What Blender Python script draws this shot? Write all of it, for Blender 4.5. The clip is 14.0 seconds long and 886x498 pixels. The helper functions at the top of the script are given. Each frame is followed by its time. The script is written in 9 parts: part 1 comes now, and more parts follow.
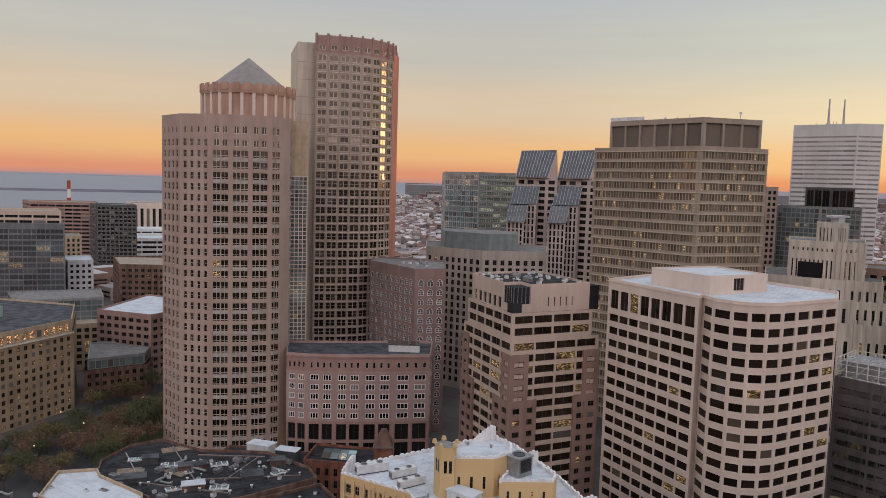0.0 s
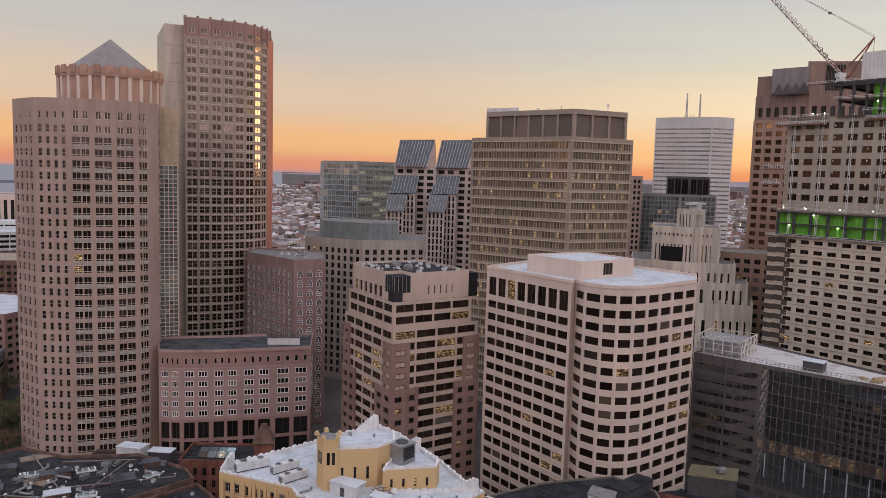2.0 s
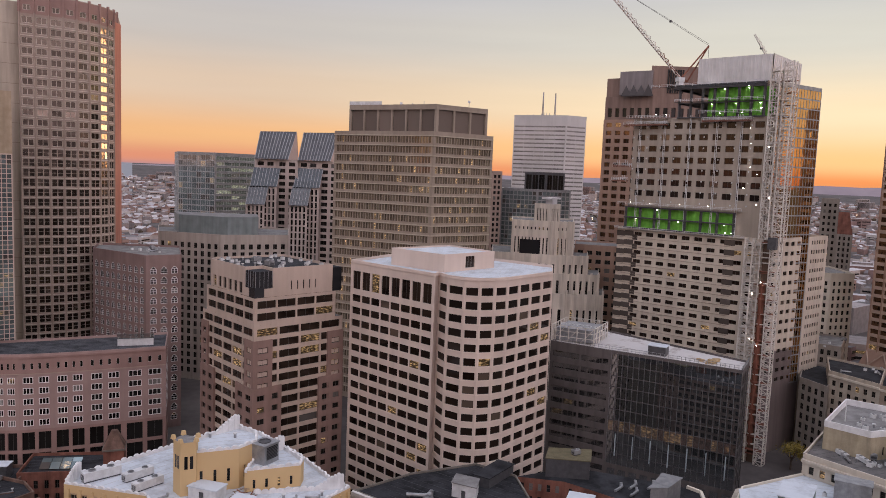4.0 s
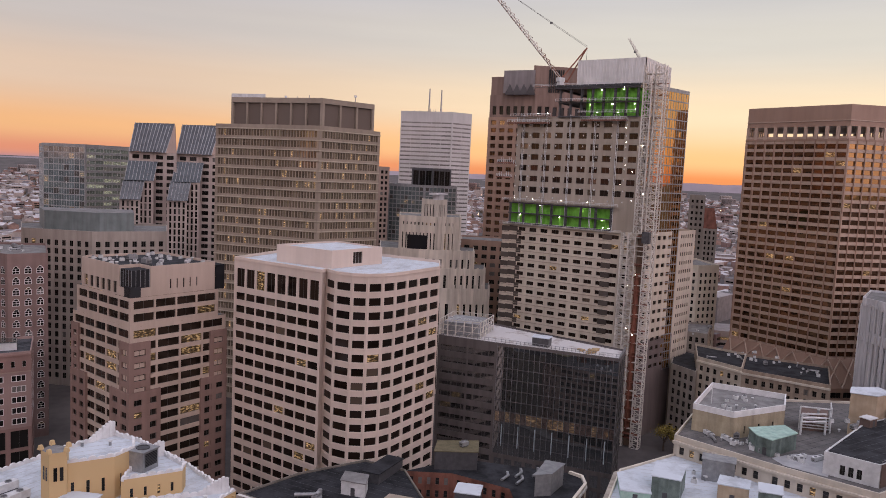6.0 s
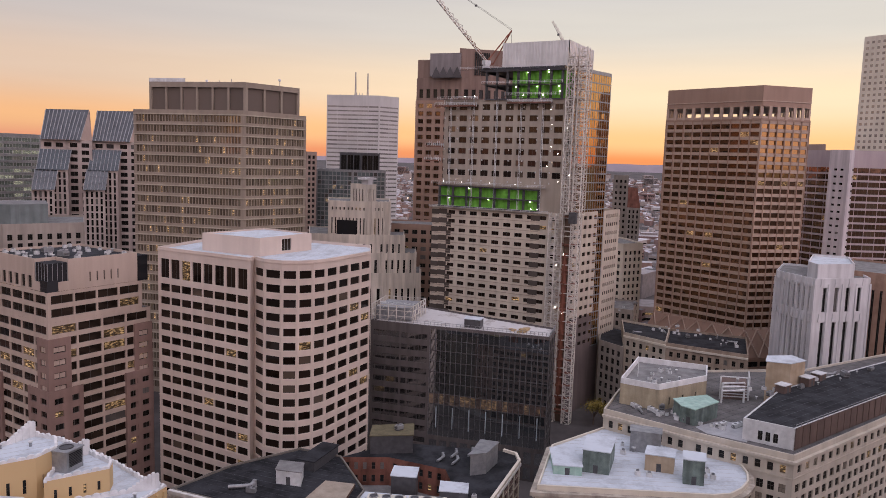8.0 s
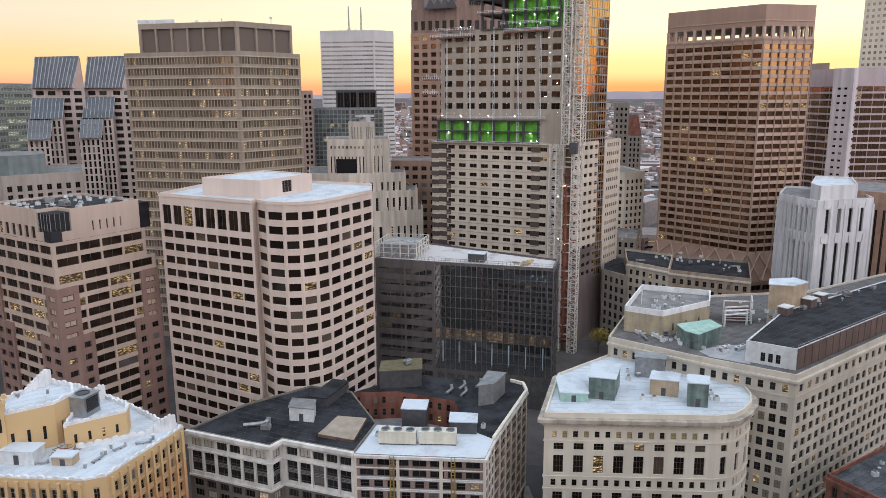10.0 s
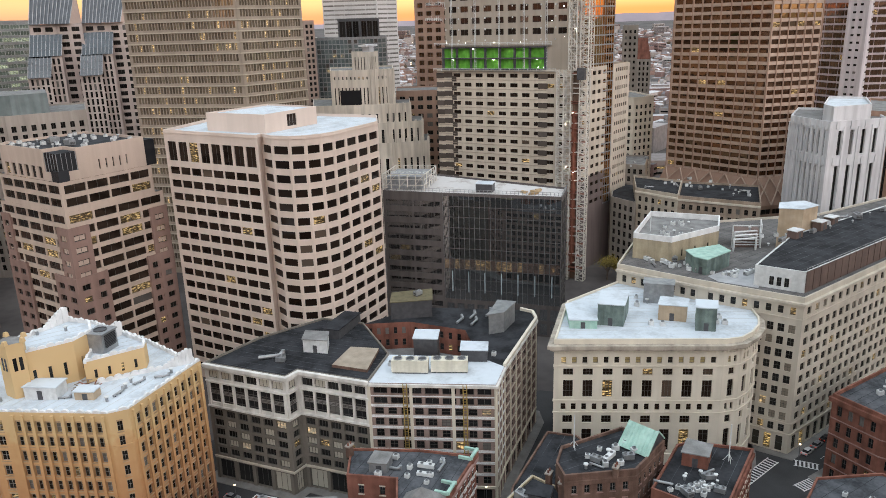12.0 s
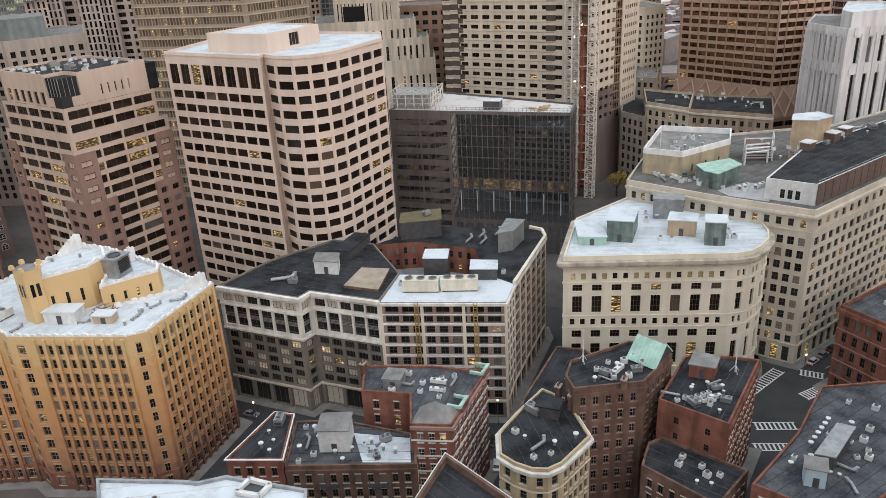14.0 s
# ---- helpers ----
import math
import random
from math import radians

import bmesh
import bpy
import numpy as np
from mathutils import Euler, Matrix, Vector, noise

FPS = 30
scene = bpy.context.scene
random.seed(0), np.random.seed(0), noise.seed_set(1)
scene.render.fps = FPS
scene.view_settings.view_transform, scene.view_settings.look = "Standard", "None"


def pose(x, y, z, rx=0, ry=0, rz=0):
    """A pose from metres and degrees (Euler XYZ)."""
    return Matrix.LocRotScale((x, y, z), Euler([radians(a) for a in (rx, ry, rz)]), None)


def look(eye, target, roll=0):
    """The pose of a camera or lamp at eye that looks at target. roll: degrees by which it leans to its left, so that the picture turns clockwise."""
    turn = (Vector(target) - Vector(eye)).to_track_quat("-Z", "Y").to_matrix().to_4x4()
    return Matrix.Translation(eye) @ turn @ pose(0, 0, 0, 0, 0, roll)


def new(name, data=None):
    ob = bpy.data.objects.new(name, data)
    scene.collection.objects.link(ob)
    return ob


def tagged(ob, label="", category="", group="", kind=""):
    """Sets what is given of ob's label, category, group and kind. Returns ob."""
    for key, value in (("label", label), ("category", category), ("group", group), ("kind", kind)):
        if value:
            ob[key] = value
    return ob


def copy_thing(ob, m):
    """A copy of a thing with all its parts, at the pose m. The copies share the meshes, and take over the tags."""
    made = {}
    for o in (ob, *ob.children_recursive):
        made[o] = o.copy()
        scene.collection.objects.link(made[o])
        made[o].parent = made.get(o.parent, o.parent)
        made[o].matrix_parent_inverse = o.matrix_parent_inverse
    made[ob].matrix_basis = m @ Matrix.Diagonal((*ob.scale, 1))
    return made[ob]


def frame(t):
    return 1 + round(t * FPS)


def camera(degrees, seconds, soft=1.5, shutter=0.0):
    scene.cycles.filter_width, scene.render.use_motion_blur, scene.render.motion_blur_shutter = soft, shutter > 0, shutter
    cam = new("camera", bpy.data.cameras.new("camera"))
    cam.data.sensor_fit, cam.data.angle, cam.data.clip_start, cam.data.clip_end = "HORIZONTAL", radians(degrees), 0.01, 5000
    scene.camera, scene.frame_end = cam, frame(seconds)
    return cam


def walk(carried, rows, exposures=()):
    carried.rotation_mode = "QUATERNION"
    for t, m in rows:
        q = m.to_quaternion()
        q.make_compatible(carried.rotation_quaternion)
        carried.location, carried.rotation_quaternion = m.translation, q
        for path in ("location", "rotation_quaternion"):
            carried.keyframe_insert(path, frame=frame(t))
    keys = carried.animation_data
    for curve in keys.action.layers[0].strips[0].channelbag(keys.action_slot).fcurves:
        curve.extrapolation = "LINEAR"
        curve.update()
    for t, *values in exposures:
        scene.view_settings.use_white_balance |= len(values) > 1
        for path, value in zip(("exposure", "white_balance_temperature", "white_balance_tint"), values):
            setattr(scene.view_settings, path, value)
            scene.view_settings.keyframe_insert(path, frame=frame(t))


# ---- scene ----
# The camera stands in one place, high over the street, and turns.
cam = camera(61.16, 14.0, soft=0.5)
EYE = 120.0
TURNS = [  # seconds, yaw, pitch, lean
    (0.0, 0.00, -5.00, 1.62),
    (0.5, -2.20, -5.15, 1.68),
    (1.0, -4.57, -5.28, 1.70),
    (1.5, -6.89, -5.41, 1.68),
    (2.0, -9.20, -5.56, 1.61),
    (2.5, -11.61, -5.68, 1.62),
    (3.0, -14.21, -5.77, 1.76),
    (3.5, -16.93, -5.76, 2.02),
    (4.0, -19.62, -5.68, 2.24),
    (6.3, -29.30, -5.64, 2.63),
    (6.5, -29.99, -5.63, 2.59),
    (7.0, -31.58, -5.68, 2.56),
    (7.5, -32.85, -5.98, 2.33),
    (7.7, -33.23, -6.20, 2.18),
    (9.8, -33.61, -11.06, -0.29),
    (10.0, -33.50, -11.58, -0.33),
    (10.5, -33.33, -12.85, -0.68),
    (11.0, -33.17, -14.11, -1.02),
    (11.5, -32.98, -15.43, -1.38),
    (12.0, -32.75, -16.83, -1.78),
    (12.5, -32.47, -18.34, -2.17),
    (13.0, -32.21, -19.87, -2.51),
    (13.5, -31.98, -21.41, -2.85),
    (14.0, -31.75, -22.93, -3.22),
]
EXPOSURES = [(0.0, -0.01, 6500, 13), (2.5, 0.05, 6500, 20), (4.0, 0.07, 6500, 21), (7.6, 0.05, 6520, 27), (9.8, 0.54, 6050, 9), (11.0, 0.70, 6250, 3), (12.5, 0.75, 6450, 4), (14.0, 0.75, 6600, 5)]
walk(cam, [(t, pose(0, 0, EYE, 90 + pitch, 0, yaw) @ pose(0, 0, 0, 0, 0, lean)) for t, yaw, pitch, lean in TURNS], EXPOSURES)

# ---- light: the sky just after sunset, the glow low in the west ----
world = bpy.data.worlds.new("dusk")
scene.world = world
world.use_nodes = True
wn, wl = world.node_tree.nodes, world.node_tree.links
wn.clear()


def wnode(kind, **kw):
    n = wn.new(kind)
    for k, val in kw.items():
        if k == "operation":
            n.operation = val
    return n


def ramp_node(nodes, stops, mode="EASE"):
    n = nodes.new("ShaderNodeValToRGB")
    n.color_ramp.interpolation = mode
    el = n.color_ramp.elements
    while len(el) < len(stops):
        el.new(0.5)
    for e, (p, c) in zip(el, stops):
        e.position = p
        e.color = (*c, 1) if len(c) == 3 else c
    return n


SUN_YAW, SUN_EL = -72.0, 2.5
sx, sy = -math.sin(radians(SUN_YAW)), math.cos(radians(SUN_YAW))
geo = wn.new("ShaderNodeTexCoord")
sep = wn.new("ShaderNodeSeparateXYZ")
wl.new(geo.outputs["Generated"], sep.inputs[0])
# height over the horizon, 0 to 1 for 0 to 90 degrees (as a sine), squeezed towards the horizon
root = wnode("ShaderNodeMath", operation="POWER")
clampz = wnode("ShaderNodeMath", operation="MAXIMUM")
clampz.inputs[1].default_value = 0.0
wl.new(sep.outputs[2], clampz.inputs[0])
wl.new(clampz.outputs[0], root.inputs[0])
root.inputs[1].default_value = 0.5
away = ramp_node(wn, [(0.0, (0.50, 0.27, 0.25)), (0.10, (0.72, 0.30, 0.17)), (0.20, (0.83, 0.485, 0.215)), (0.32, (0.69, 0.56, 0.395)),
                      (0.42, (0.54, 0.535, 0.475)), (0.50, (0.475, 0.505, 0.525)), (0.75, (0.58, 0.64, 0.74)), (1.0, (0.84, 0.90, 1.0))])
toward = ramp_node(wn, [(0.0, (0.62, 0.26, 0.16)), (0.09, (0.92, 0.34, 0.10)), (0.18, (1.05, 0.63, 0.25)), (0.30, (0.97, 0.82, 0.50)),
                        (0.42, (0.67, 0.69, 0.57)), (0.50, (0.56, 0.60, 0.565)), (0.75, (0.66, 0.71, 0.78)), (1.0, (0.84, 0.90, 1.0))])
opposite = ramp_node(wn, [(0.0, (0.40, 0.33, 0.34)), (0.2, (0.80, 0.64, 0.64)), (0.42, (1.45, 1.22, 1.20)), (0.65, (1.75, 1.56, 1.54)), (0.85, (1.22, 1.20, 1.28)), (1.0, (0.84, 0.90, 1.0))])
for r in (away, toward, opposite):
    wl.new(root.outputs[0], r.inputs[0])


def wmath(op, a, b, clamp=False):
    n = wn.new("ShaderNodeMath")
    n.operation, n.use_clamp = op, clamp
    for i, q in enumerate((a, b)):
        if isinstance(q, (int, float)):
            n.inputs[i].default_value = q
        else:
            wl.new(q, n.inputs[i])
    return n.outputs[0]


def wmix(fac, a, b):
    n = wn.new("ShaderNodeMix")
    n.data_type = "RGBA"
    wl.new(fac, n.inputs[0])
    wl.new(a, n.inputs[6])
    wl.new(b, n.inputs[7])
    return n.outputs[2]


flat = wmath("ADD", wmath("MULTIPLY", sep.outputs[0], sx), wmath("MULTIPLY", sep.outputs[1], sy))
near = wn.new("ShaderNodeMapRange")
near.interpolation_type = "SMOOTHSTEP"
near.inputs[1].default_value, near.inputs[2].default_value = 0.32, 1.0
wl.new(flat, near.inputs[0])
back = wn.new("ShaderNodeMapRange")
back.interpolation_type = "SMOOTHSTEP"
back.inputs[1].default_value, back.inputs[2].default_value = 0.25, 0.75
wl.new(wmath("MULTIPLY", sep.outputs[1], -1.0), back.inputs[0])
# soft, thin cloud streaks
streak = wn.new("ShaderNodeTexNoise")
stretch = wn.new("ShaderNodeMapping")
stretch.inputs["Scale"].default_value = (2.0, 2.0, 22.0)
wl.new(geo.outputs["Generated"], stretch.inputs[0])
wl.new(stretch.outputs[0], streak.inputs["Vector"])
streak.inputs["Scale"].default_value = 2.2
streak.inputs["Detail"].default_value = 4
cloud = wmath("ADD", 0.95, wmath("MULTIPLY", streak.outputs[0], 0.10))
sky = wmix(back.outputs[0], wmix(near.outputs[0], away.outputs[0], toward.outputs[0]), opposite.outputs[0])
shade = wn.new("ShaderNodeVectorMath")
shade.operation = "SCALE"
wl.new(sky, shade.inputs[0])
wl.new(cloud, shade.inputs["Scale"])
bg = wn.new("ShaderNodeBackground")
wl.new(shade.outputs[0], bg.inputs[0])
bg.inputs[1].default_value = 1.0
wo = wn.new("ShaderNodeOutputWorld")
wl.new(bg.outputs[0], wo.inputs[0])

lamp = bpy.data.lights.new("sun", "SUN")
lamp.energy, lamp.angle, lamp.color = 0.8, radians(12), (1.0, 0.55, 0.25)
sun = new("sun", lamp)
sun.matrix_world = look((sx * 100, sy * 100, 100 * math.tan(radians(SUN_EL))), (0, 0, 0))

# ---- materials ----
def material(name):
    m = bpy.data.materials.new(name)
    m.use_nodes = True
    n = m.node_tree.nodes
    return m, n, m.node_tree.links, n["Principled BSDF"]


def vec(c):
    return (*c, 1.0)


def surface(name, low, high, rough=0.85, scale=0.25, grain=6.0, bump=0.15, metal=0.0, stain=0.25, span=(0.45, 0.85)):
    """A weathered surface: two colours over patches of several metres, fine grain, and vertical rain stains."""
    m, n, l, b = material(name)
    tc = n.new("ShaderNodeNewGeometry")
    big = n.new("ShaderNodeTexNoise")
    big.inputs["Scale"].default_value, big.inputs["Detail"].default_value = scale, 5
    l.new(tc.outputs["Position"], big.inputs["Vector"])
    fine = n.new("ShaderNodeTexNoise")
    fine.inputs["Scale"].default_value, fine.inputs["Detail"].default_value = grain, 3
    l.new(tc.outputs["Position"], fine.inputs["Vector"])
    mp = n.new("ShaderNodeMapping")
    mp.inputs["Scale"].default_value = (0.42, 0.42, 0.035)
    l.new(tc.outputs["Position"], mp.inputs[0])
    runs = n.new("ShaderNodeTexNoise")
    runs.inputs["Scale"].default_value, runs.inputs["Detail"].default_value = 1.0, 4
    l.new(mp.outputs[0], runs.inputs["Vector"])
    add = n.new("ShaderNodeMath")
    add.operation = "MULTIPLY_ADD"
    l.new(fine.outputs[0], add.inputs[0])
    add.inputs[1].default_value = 0.35
    l.new(big.outputs[0], add.inputs[2])
    r = ramp_node(n, [(span[0], low), (span[1], high)], "LINEAR")
    l.new(add.outputs[0], r.inputs[0])
    st = ramp_node(n, [(0.35, (1 - stain,) * 3), (0.62, (1, 1, 1))], "LINEAR")
    l.new(runs.outputs[0], st.inputs[0])
    mul = n.new("ShaderNodeMix")
    mul.data_type, mul.blend_type = "RGBA", "MULTIPLY"
    mul.inputs[0].default_value = 1.0
    l.new(r.outputs[0], mul.inputs[6])
    l.new(st.outputs[0], mul.inputs[7])
    l.new(mul.outputs[2], b.inputs["Base Color"])
    b.inputs["Roughness"].default_value, b.inputs["Metallic"].default_value = rough, metal
    if rough > 0.7:
        b.inputs["Specular IOR Level"].default_value = 0.2
    if bump:
        bp = n.new("ShaderNodeBump")
        bp.inputs["Strength"].default_value, bp.inputs["Distance"].default_value = bump, 0.05
        l.new(fine.outputs[0], bp.inputs["Height"])
        l.new(bp.outputs[0], b.inputs["Normal"])
    return m


def pane_glass(name, tint=(0.02, 0.022, 0.026), lit=0.08, rough=0.06, glow=(1.0, 0.66, 0.30), power=0.6, blind=0.12, spec=0.5, wobble=0.012, metal=0.0, vary=2.2, shade=(0.16, 0.15, 0.14)):
    """Window glass over a dark room; here and there a blind is down or a lamp is on behind it."""
    m, n, l, b = material(name)
    oi = n.new("ShaderNodeObjectInfo")
    ge = n.new("ShaderNodeNewGeometry")
    ad = n.new("ShaderNodeMath")
    ad.operation = "ADD"
    l.new(oi.outputs["Random"], ad.inputs[0])
    l.new(ge.outputs["Random Per Island"], ad.inputs[1])
    fr = n.new("ShaderNodeMath")
    fr.operation = "FRACT"
    l.new(ad.outputs[0], fr.inputs[0])
    wnz = n.new("ShaderNodeTexWhiteNoise")
    wnz.noise_dimensions = "1D"
    l.new(fr.outputs[0], wnz.inputs["W"])
    sepc = n.new("ShaderNodeSeparateColor")
    l.new(wnz.outputs["Color"], sepc.inputs[0])

    def less(sock, val):
        q = n.new("ShaderNodeMath")
        q.operation = "LESS_THAN"
        l.new(sock, q.inputs[0])
        q.inputs[1].default_value = val
        return q.outputs[0]

    mixb = n.new("ShaderNodeMix")
    mixb.data_type = "RGBA"
    l.new(less(sepc.outputs[1], blind), mixb.inputs[0])
    var = n.new("ShaderNodeMix")
    var.data_type = "RGBA"
    l.new(sepc.outputs[2], var.inputs[0])
    var.inputs[6].default_value = vec(tint)
    var.inputs[7].default_value = vec([c * vary + 0.003 for c in tint])
    l.new(var.outputs[2], mixb.inputs[6])
    mixb.inputs[7].default_value = vec(shade)
    l.new(mixb.outputs[2], b.inputs["Base Color"])
    b.inputs["Roughness"].default_value, b.inputs["Metallic"].default_value = rough, metal
    b.inputs["Specular IOR Level"].default_value = spec * 0.7
    spots = n.new("ShaderNodeTexNoise")
    spots.inputs["Scale"].default_value, spots.inputs["Detail"].default_value = 1.0, 3
    stretch = n.new("ShaderNodeMapping")
    stretch.inputs["Scale"].default_value = (0.8, 0.8, 2.6)
    l.new(ge.outputs["Position"], stretch.inputs[0])
    l.new(stretch.outputs[0], spots.inputs["Vector"])
    sr = ramp_node(n, [(0.42, (0.06, 0.05, 0.04)), (0.52, (0.25, 0.24, 0.22)), (0.66, (1.5, 1.5, 1.5))], "LINEAR")
    l.new(spots.outputs[0], sr.inputs[0])
    mu = n.new("ShaderNodeMath")
    mu.operation = "MULTIPLY"
    l.new(less(sepc.outputs[0], lit), mu.inputs[0])
    l.new(sr.outputs[0], mu.inputs[1])
    mu2 = n.new("ShaderNodeMath")
    mu2.operation = "MULTIPLY"
    l.new(mu.outputs[0], mu2.inputs[0])
    mu2.inputs[1].default_value = power
    b.inputs["Emission Color"].default_value = vec(glow)
    l.new(mu2.outputs[0], b.inputs["Emission Strength"])
    bp = n.new("ShaderNodeBump")
    bp.inputs["Strength"].default_value, bp.inputs["Distance"].default_value = 1.0, wobble
    wav = n.new("ShaderNodeTexNoise")
    wav.inputs["Scale"].default_value, wav.inputs["Detail"].default_value = 0.35, 1
    l.new(ge.outputs["Position"], wav.inputs["Vector"])
    l.new(wav.outputs[0], bp.inputs["Height"])
    l.new(bp.outputs[0], b.inputs["Normal"])
    return m


GLASS = pane_glass("office_glass", (0.008, 0.0075, 0.007), lit=0.02, blind=0.05, power=0.4)
GLASS_LIT = pane_glass("evening_office_glass", (0.009, 0.008, 0.007), lit=0.07, blind=0.06, power=0.45)
GLASS_BRONZE = pane_glass("bronze_glass", (0.13, 0.075, 0.045), lit=0.03, metal=0.85, power=0.4, rough=0.04, blind=0.05, vary=1.8, wobble=0.03, shade=(0.25, 0.17, 0.11))
GLASS_CURTAIN = pane_glass("curtain_wall_glass", (0.355, 0.375, 0.39), lit=0.0, metal=0.95, rough=0.015, blind=0.0, wobble=0.003, vary=1.15)
GLASS_PALE = pane_glass("pale_blue_glass", (0.15, 0.19, 0.195), lit=0.03, power=0.4, metal=0.6, rough=0.06, blind=0.1)
GLASS_OLD = pane_glass("sash_glass", (0.010, 0.0105, 0.011), lit=0.035, blind=0.10, power=0.4)
STONE_PINK = surface("pink_granite", (0.335, 0.245, 0.205), (0.405, 0.305, 0.258), scale=0.08, stain=0.12)
STONE_ROSE = surface("rose_granite", (0.27, 0.17, 0.15), (0.35, 0.23, 0.20), scale=0.08, stain=0.10)
STONE_BEIGE = surface("pale_pink_precast", (0.575, 0.47, 0.405), (0.655, 0.545, 0.475), scale=0.06, stain=0.08)
STONE_BROWN = surface("brown_pink_granite", (0.455, 0.36, 0.295), (0.53, 0.42, 0.35), scale=0.06, stain=0.10)
STONE_GREY = surface("grey_concrete", (0.27, 0.24, 0.21), (0.36, 0.32, 0.28), scale=0.05, stain=0.2)
STONE_TAUPE = surface("taupe_precast", (0.275, 0.225, 0.178), (0.34, 0.285, 0.23), scale=0.05, stain=0.12)
STONE_LIME = surface("limestone", (0.61, 0.555, 0.46), (0.72, 0.66, 0.555), scale=0.09, stain=0.09)
STONE_PALE = surface("pale_limestone", (0.57, 0.56, 0.57), (0.69, 0.68, 0.69), scale=0.07, stain=0.2)
STONE_DECO = surface("weathered_limestone", (0.58, 0.52, 0.44), (0.70, 0.63, 0.54), scale=0.09, stain=0.30)
STONE_DARK = surface("dark_granite", (0.155, 0.138, 0.118), (0.21, 0.188, 0.162), scale=0.09, stain=0.2)
STONE_WHITE = surface("white_terracotta", (0.62, 0.60, 0.56), (0.76, 0.73, 0.69), scale=0.3, stain=0.25)
GRANITE_RED = surface("brown_red_granite", (0.29, 0.18, 0.13), (0.36, 0.235, 0.175), scale=0.05, stain=0.1, rough=0.5)
BRICK_RED = surface("red_brick", (0.16, 0.066, 0.048), (0.27, 0.118, 0.085), scale=0.35, grain=7, stain=0.38)
BRICK_BROWN = surface("brown_brick", (0.115, 0.068, 0.052), (0.215, 0.135, 0.105), scale=0.35, grain=7, stain=0.42)
BRICK_TAN = surface("tan_brick", (0.40, 0.31, 0.21), (0.50, 0.40, 0.29), scale=0.4, grain=9, stain=0.2)
METAL_WHITE = surface("white_painted_metal", (0.55, 0.56, 0.56), (0.70, 0.71, 0.71), rough=0.5, scale=0.8, stain=0.15)
METAL_GREY = surface("grey_metal", (0.28, 0.29, 0.30), (0.40, 0.41, 0.42), rough=0.45, metal=0.6, scale=0.8, stain=0.2)
METAL_DARK = surface("dark_metal", (0.045, 0.045, 0.05), (0.08, 0.08, 0.085), rough=0.5, scale=0.8, stain=0.1)
METAL_BAND = surface("aluminium_band", (0.44, 0.43, 0.42), (0.54, 0.53, 0.52), rough=0.5, metal=0.2, scale=0.05, stain=0.08)
COPPER = surface("green_copper", (0.28, 0.45, 0.38), (0.42, 0.60, 0.52), rough=0.7, scale=0.6, stain=0.25)
ROOF_WHITE = surface("white_roof_membrane", (0.42, 0.45, 0.48), (0.58, 0.625, 0.67), scale=0.16, grain=1.1, stain=0.05, span=(0.46, 0.70), bump=0.05)
ROOF_DARK = surface("black_roof_membrane", (0.012, 0.0125, 0.0145), (0.040, 0.0415, 0.047), scale=0.22, grain=1.3, stain=0.15, span=(0.5, 0.78))
ROOF_SLATE = surface("slate_grey_membrane", (0.030, 0.032, 0.037), (0.105, 0.109, 0.120), scale=0.2, grain=1.4, stain=0.15, span=(0.48, 0.80))
ROOF_GREY = surface("grey_gravel_roof", (0.16, 0.155, 0.15), (0.27, 0.265, 0.26), scale=0.3, grain=3.0, stain=0.15)
ROOF_TAN = surface("tan_gravel_roof", (0.28, 0.23, 0.18), (0.40, 0.34, 0.27), scale=0.3, grain=3.0, stain=0.15)
FRAME_DARK = surface("dark_window_frame", (0.05, 0.045, 0.04), (0.07, 0.065, 0.06), rough=0.5, stain=0.0, bump=0)
FRAME_WHITE = surface("white_window_frame", (0.50, 0.48, 0.45), (0.62, 0.60, 0.57), rough=0.5, stain=0.05, bump=0)
FRAME_GREY = surface("grey_window_frame", (0.22, 0.21, 0.20), (0.30, 0.29, 0.28), rough=0.5, stain=0.0, bump=0)
ASPHALT = surface("asphalt", (0.04, 0.04, 0.042), (0.07, 0.07, 0.072), scale=0.08, grain=4, stain=0.0, bump=0.1)
PAVING = surface("concrete_pavement", (0.16, 0.15, 0.14), (0.24, 0.23, 0.22), scale=0.3, grain=4, stain=0.0)
PAINT = surface("road_paint", (0.5, 0.5, 0.5), (0.75, 0.75, 0.74), scale=1.5, grain=5, stain=0.0)

GLASS_BROWN = pane_glass("brown_office_glass", (0.022, 0.015, 0.011), lit=0.05, metal=0.55, rough=0.05, blind=0.04, power=0.45, vary=2.4, shade=(0.20, 0.15, 0.11))
GLASS_SHOP = pane_glass("lit_shop_glass", (0.02, 0.018, 0.014), lit=0.24, blind=0.0, power=0.45, glow=(1.0, 0.66, 0.26))
GLASS_BLIND = pane_glass("sash_glass_with_blinds", (0.012, 0.0115, 0.011), lit=0.08, blind=0.14, power=0.4, shade=(0.24, 0.21, 0.17))
# gold tint paints the orange sky reflection into the glass colour
GLASS_AFTERGLOW = pane_glass("afterglow_tinted_glass", (0.46, 0.27, 0.11), lit=0.0, metal=0.95, rough=0.03, blind=0.0, vary=1.25)
STONE_LONG = surface("grey_limestone", (0.50, 0.45, 0.375), (0.59, 0.535, 0.455), scale=0.09, stain=0.14)
ROOF_MID = surface("brown_grey_roof", (0.10, 0.094, 0.09), (0.18, 0.17, 0.165), scale=0.25, grain=2.5, stain=0.1)
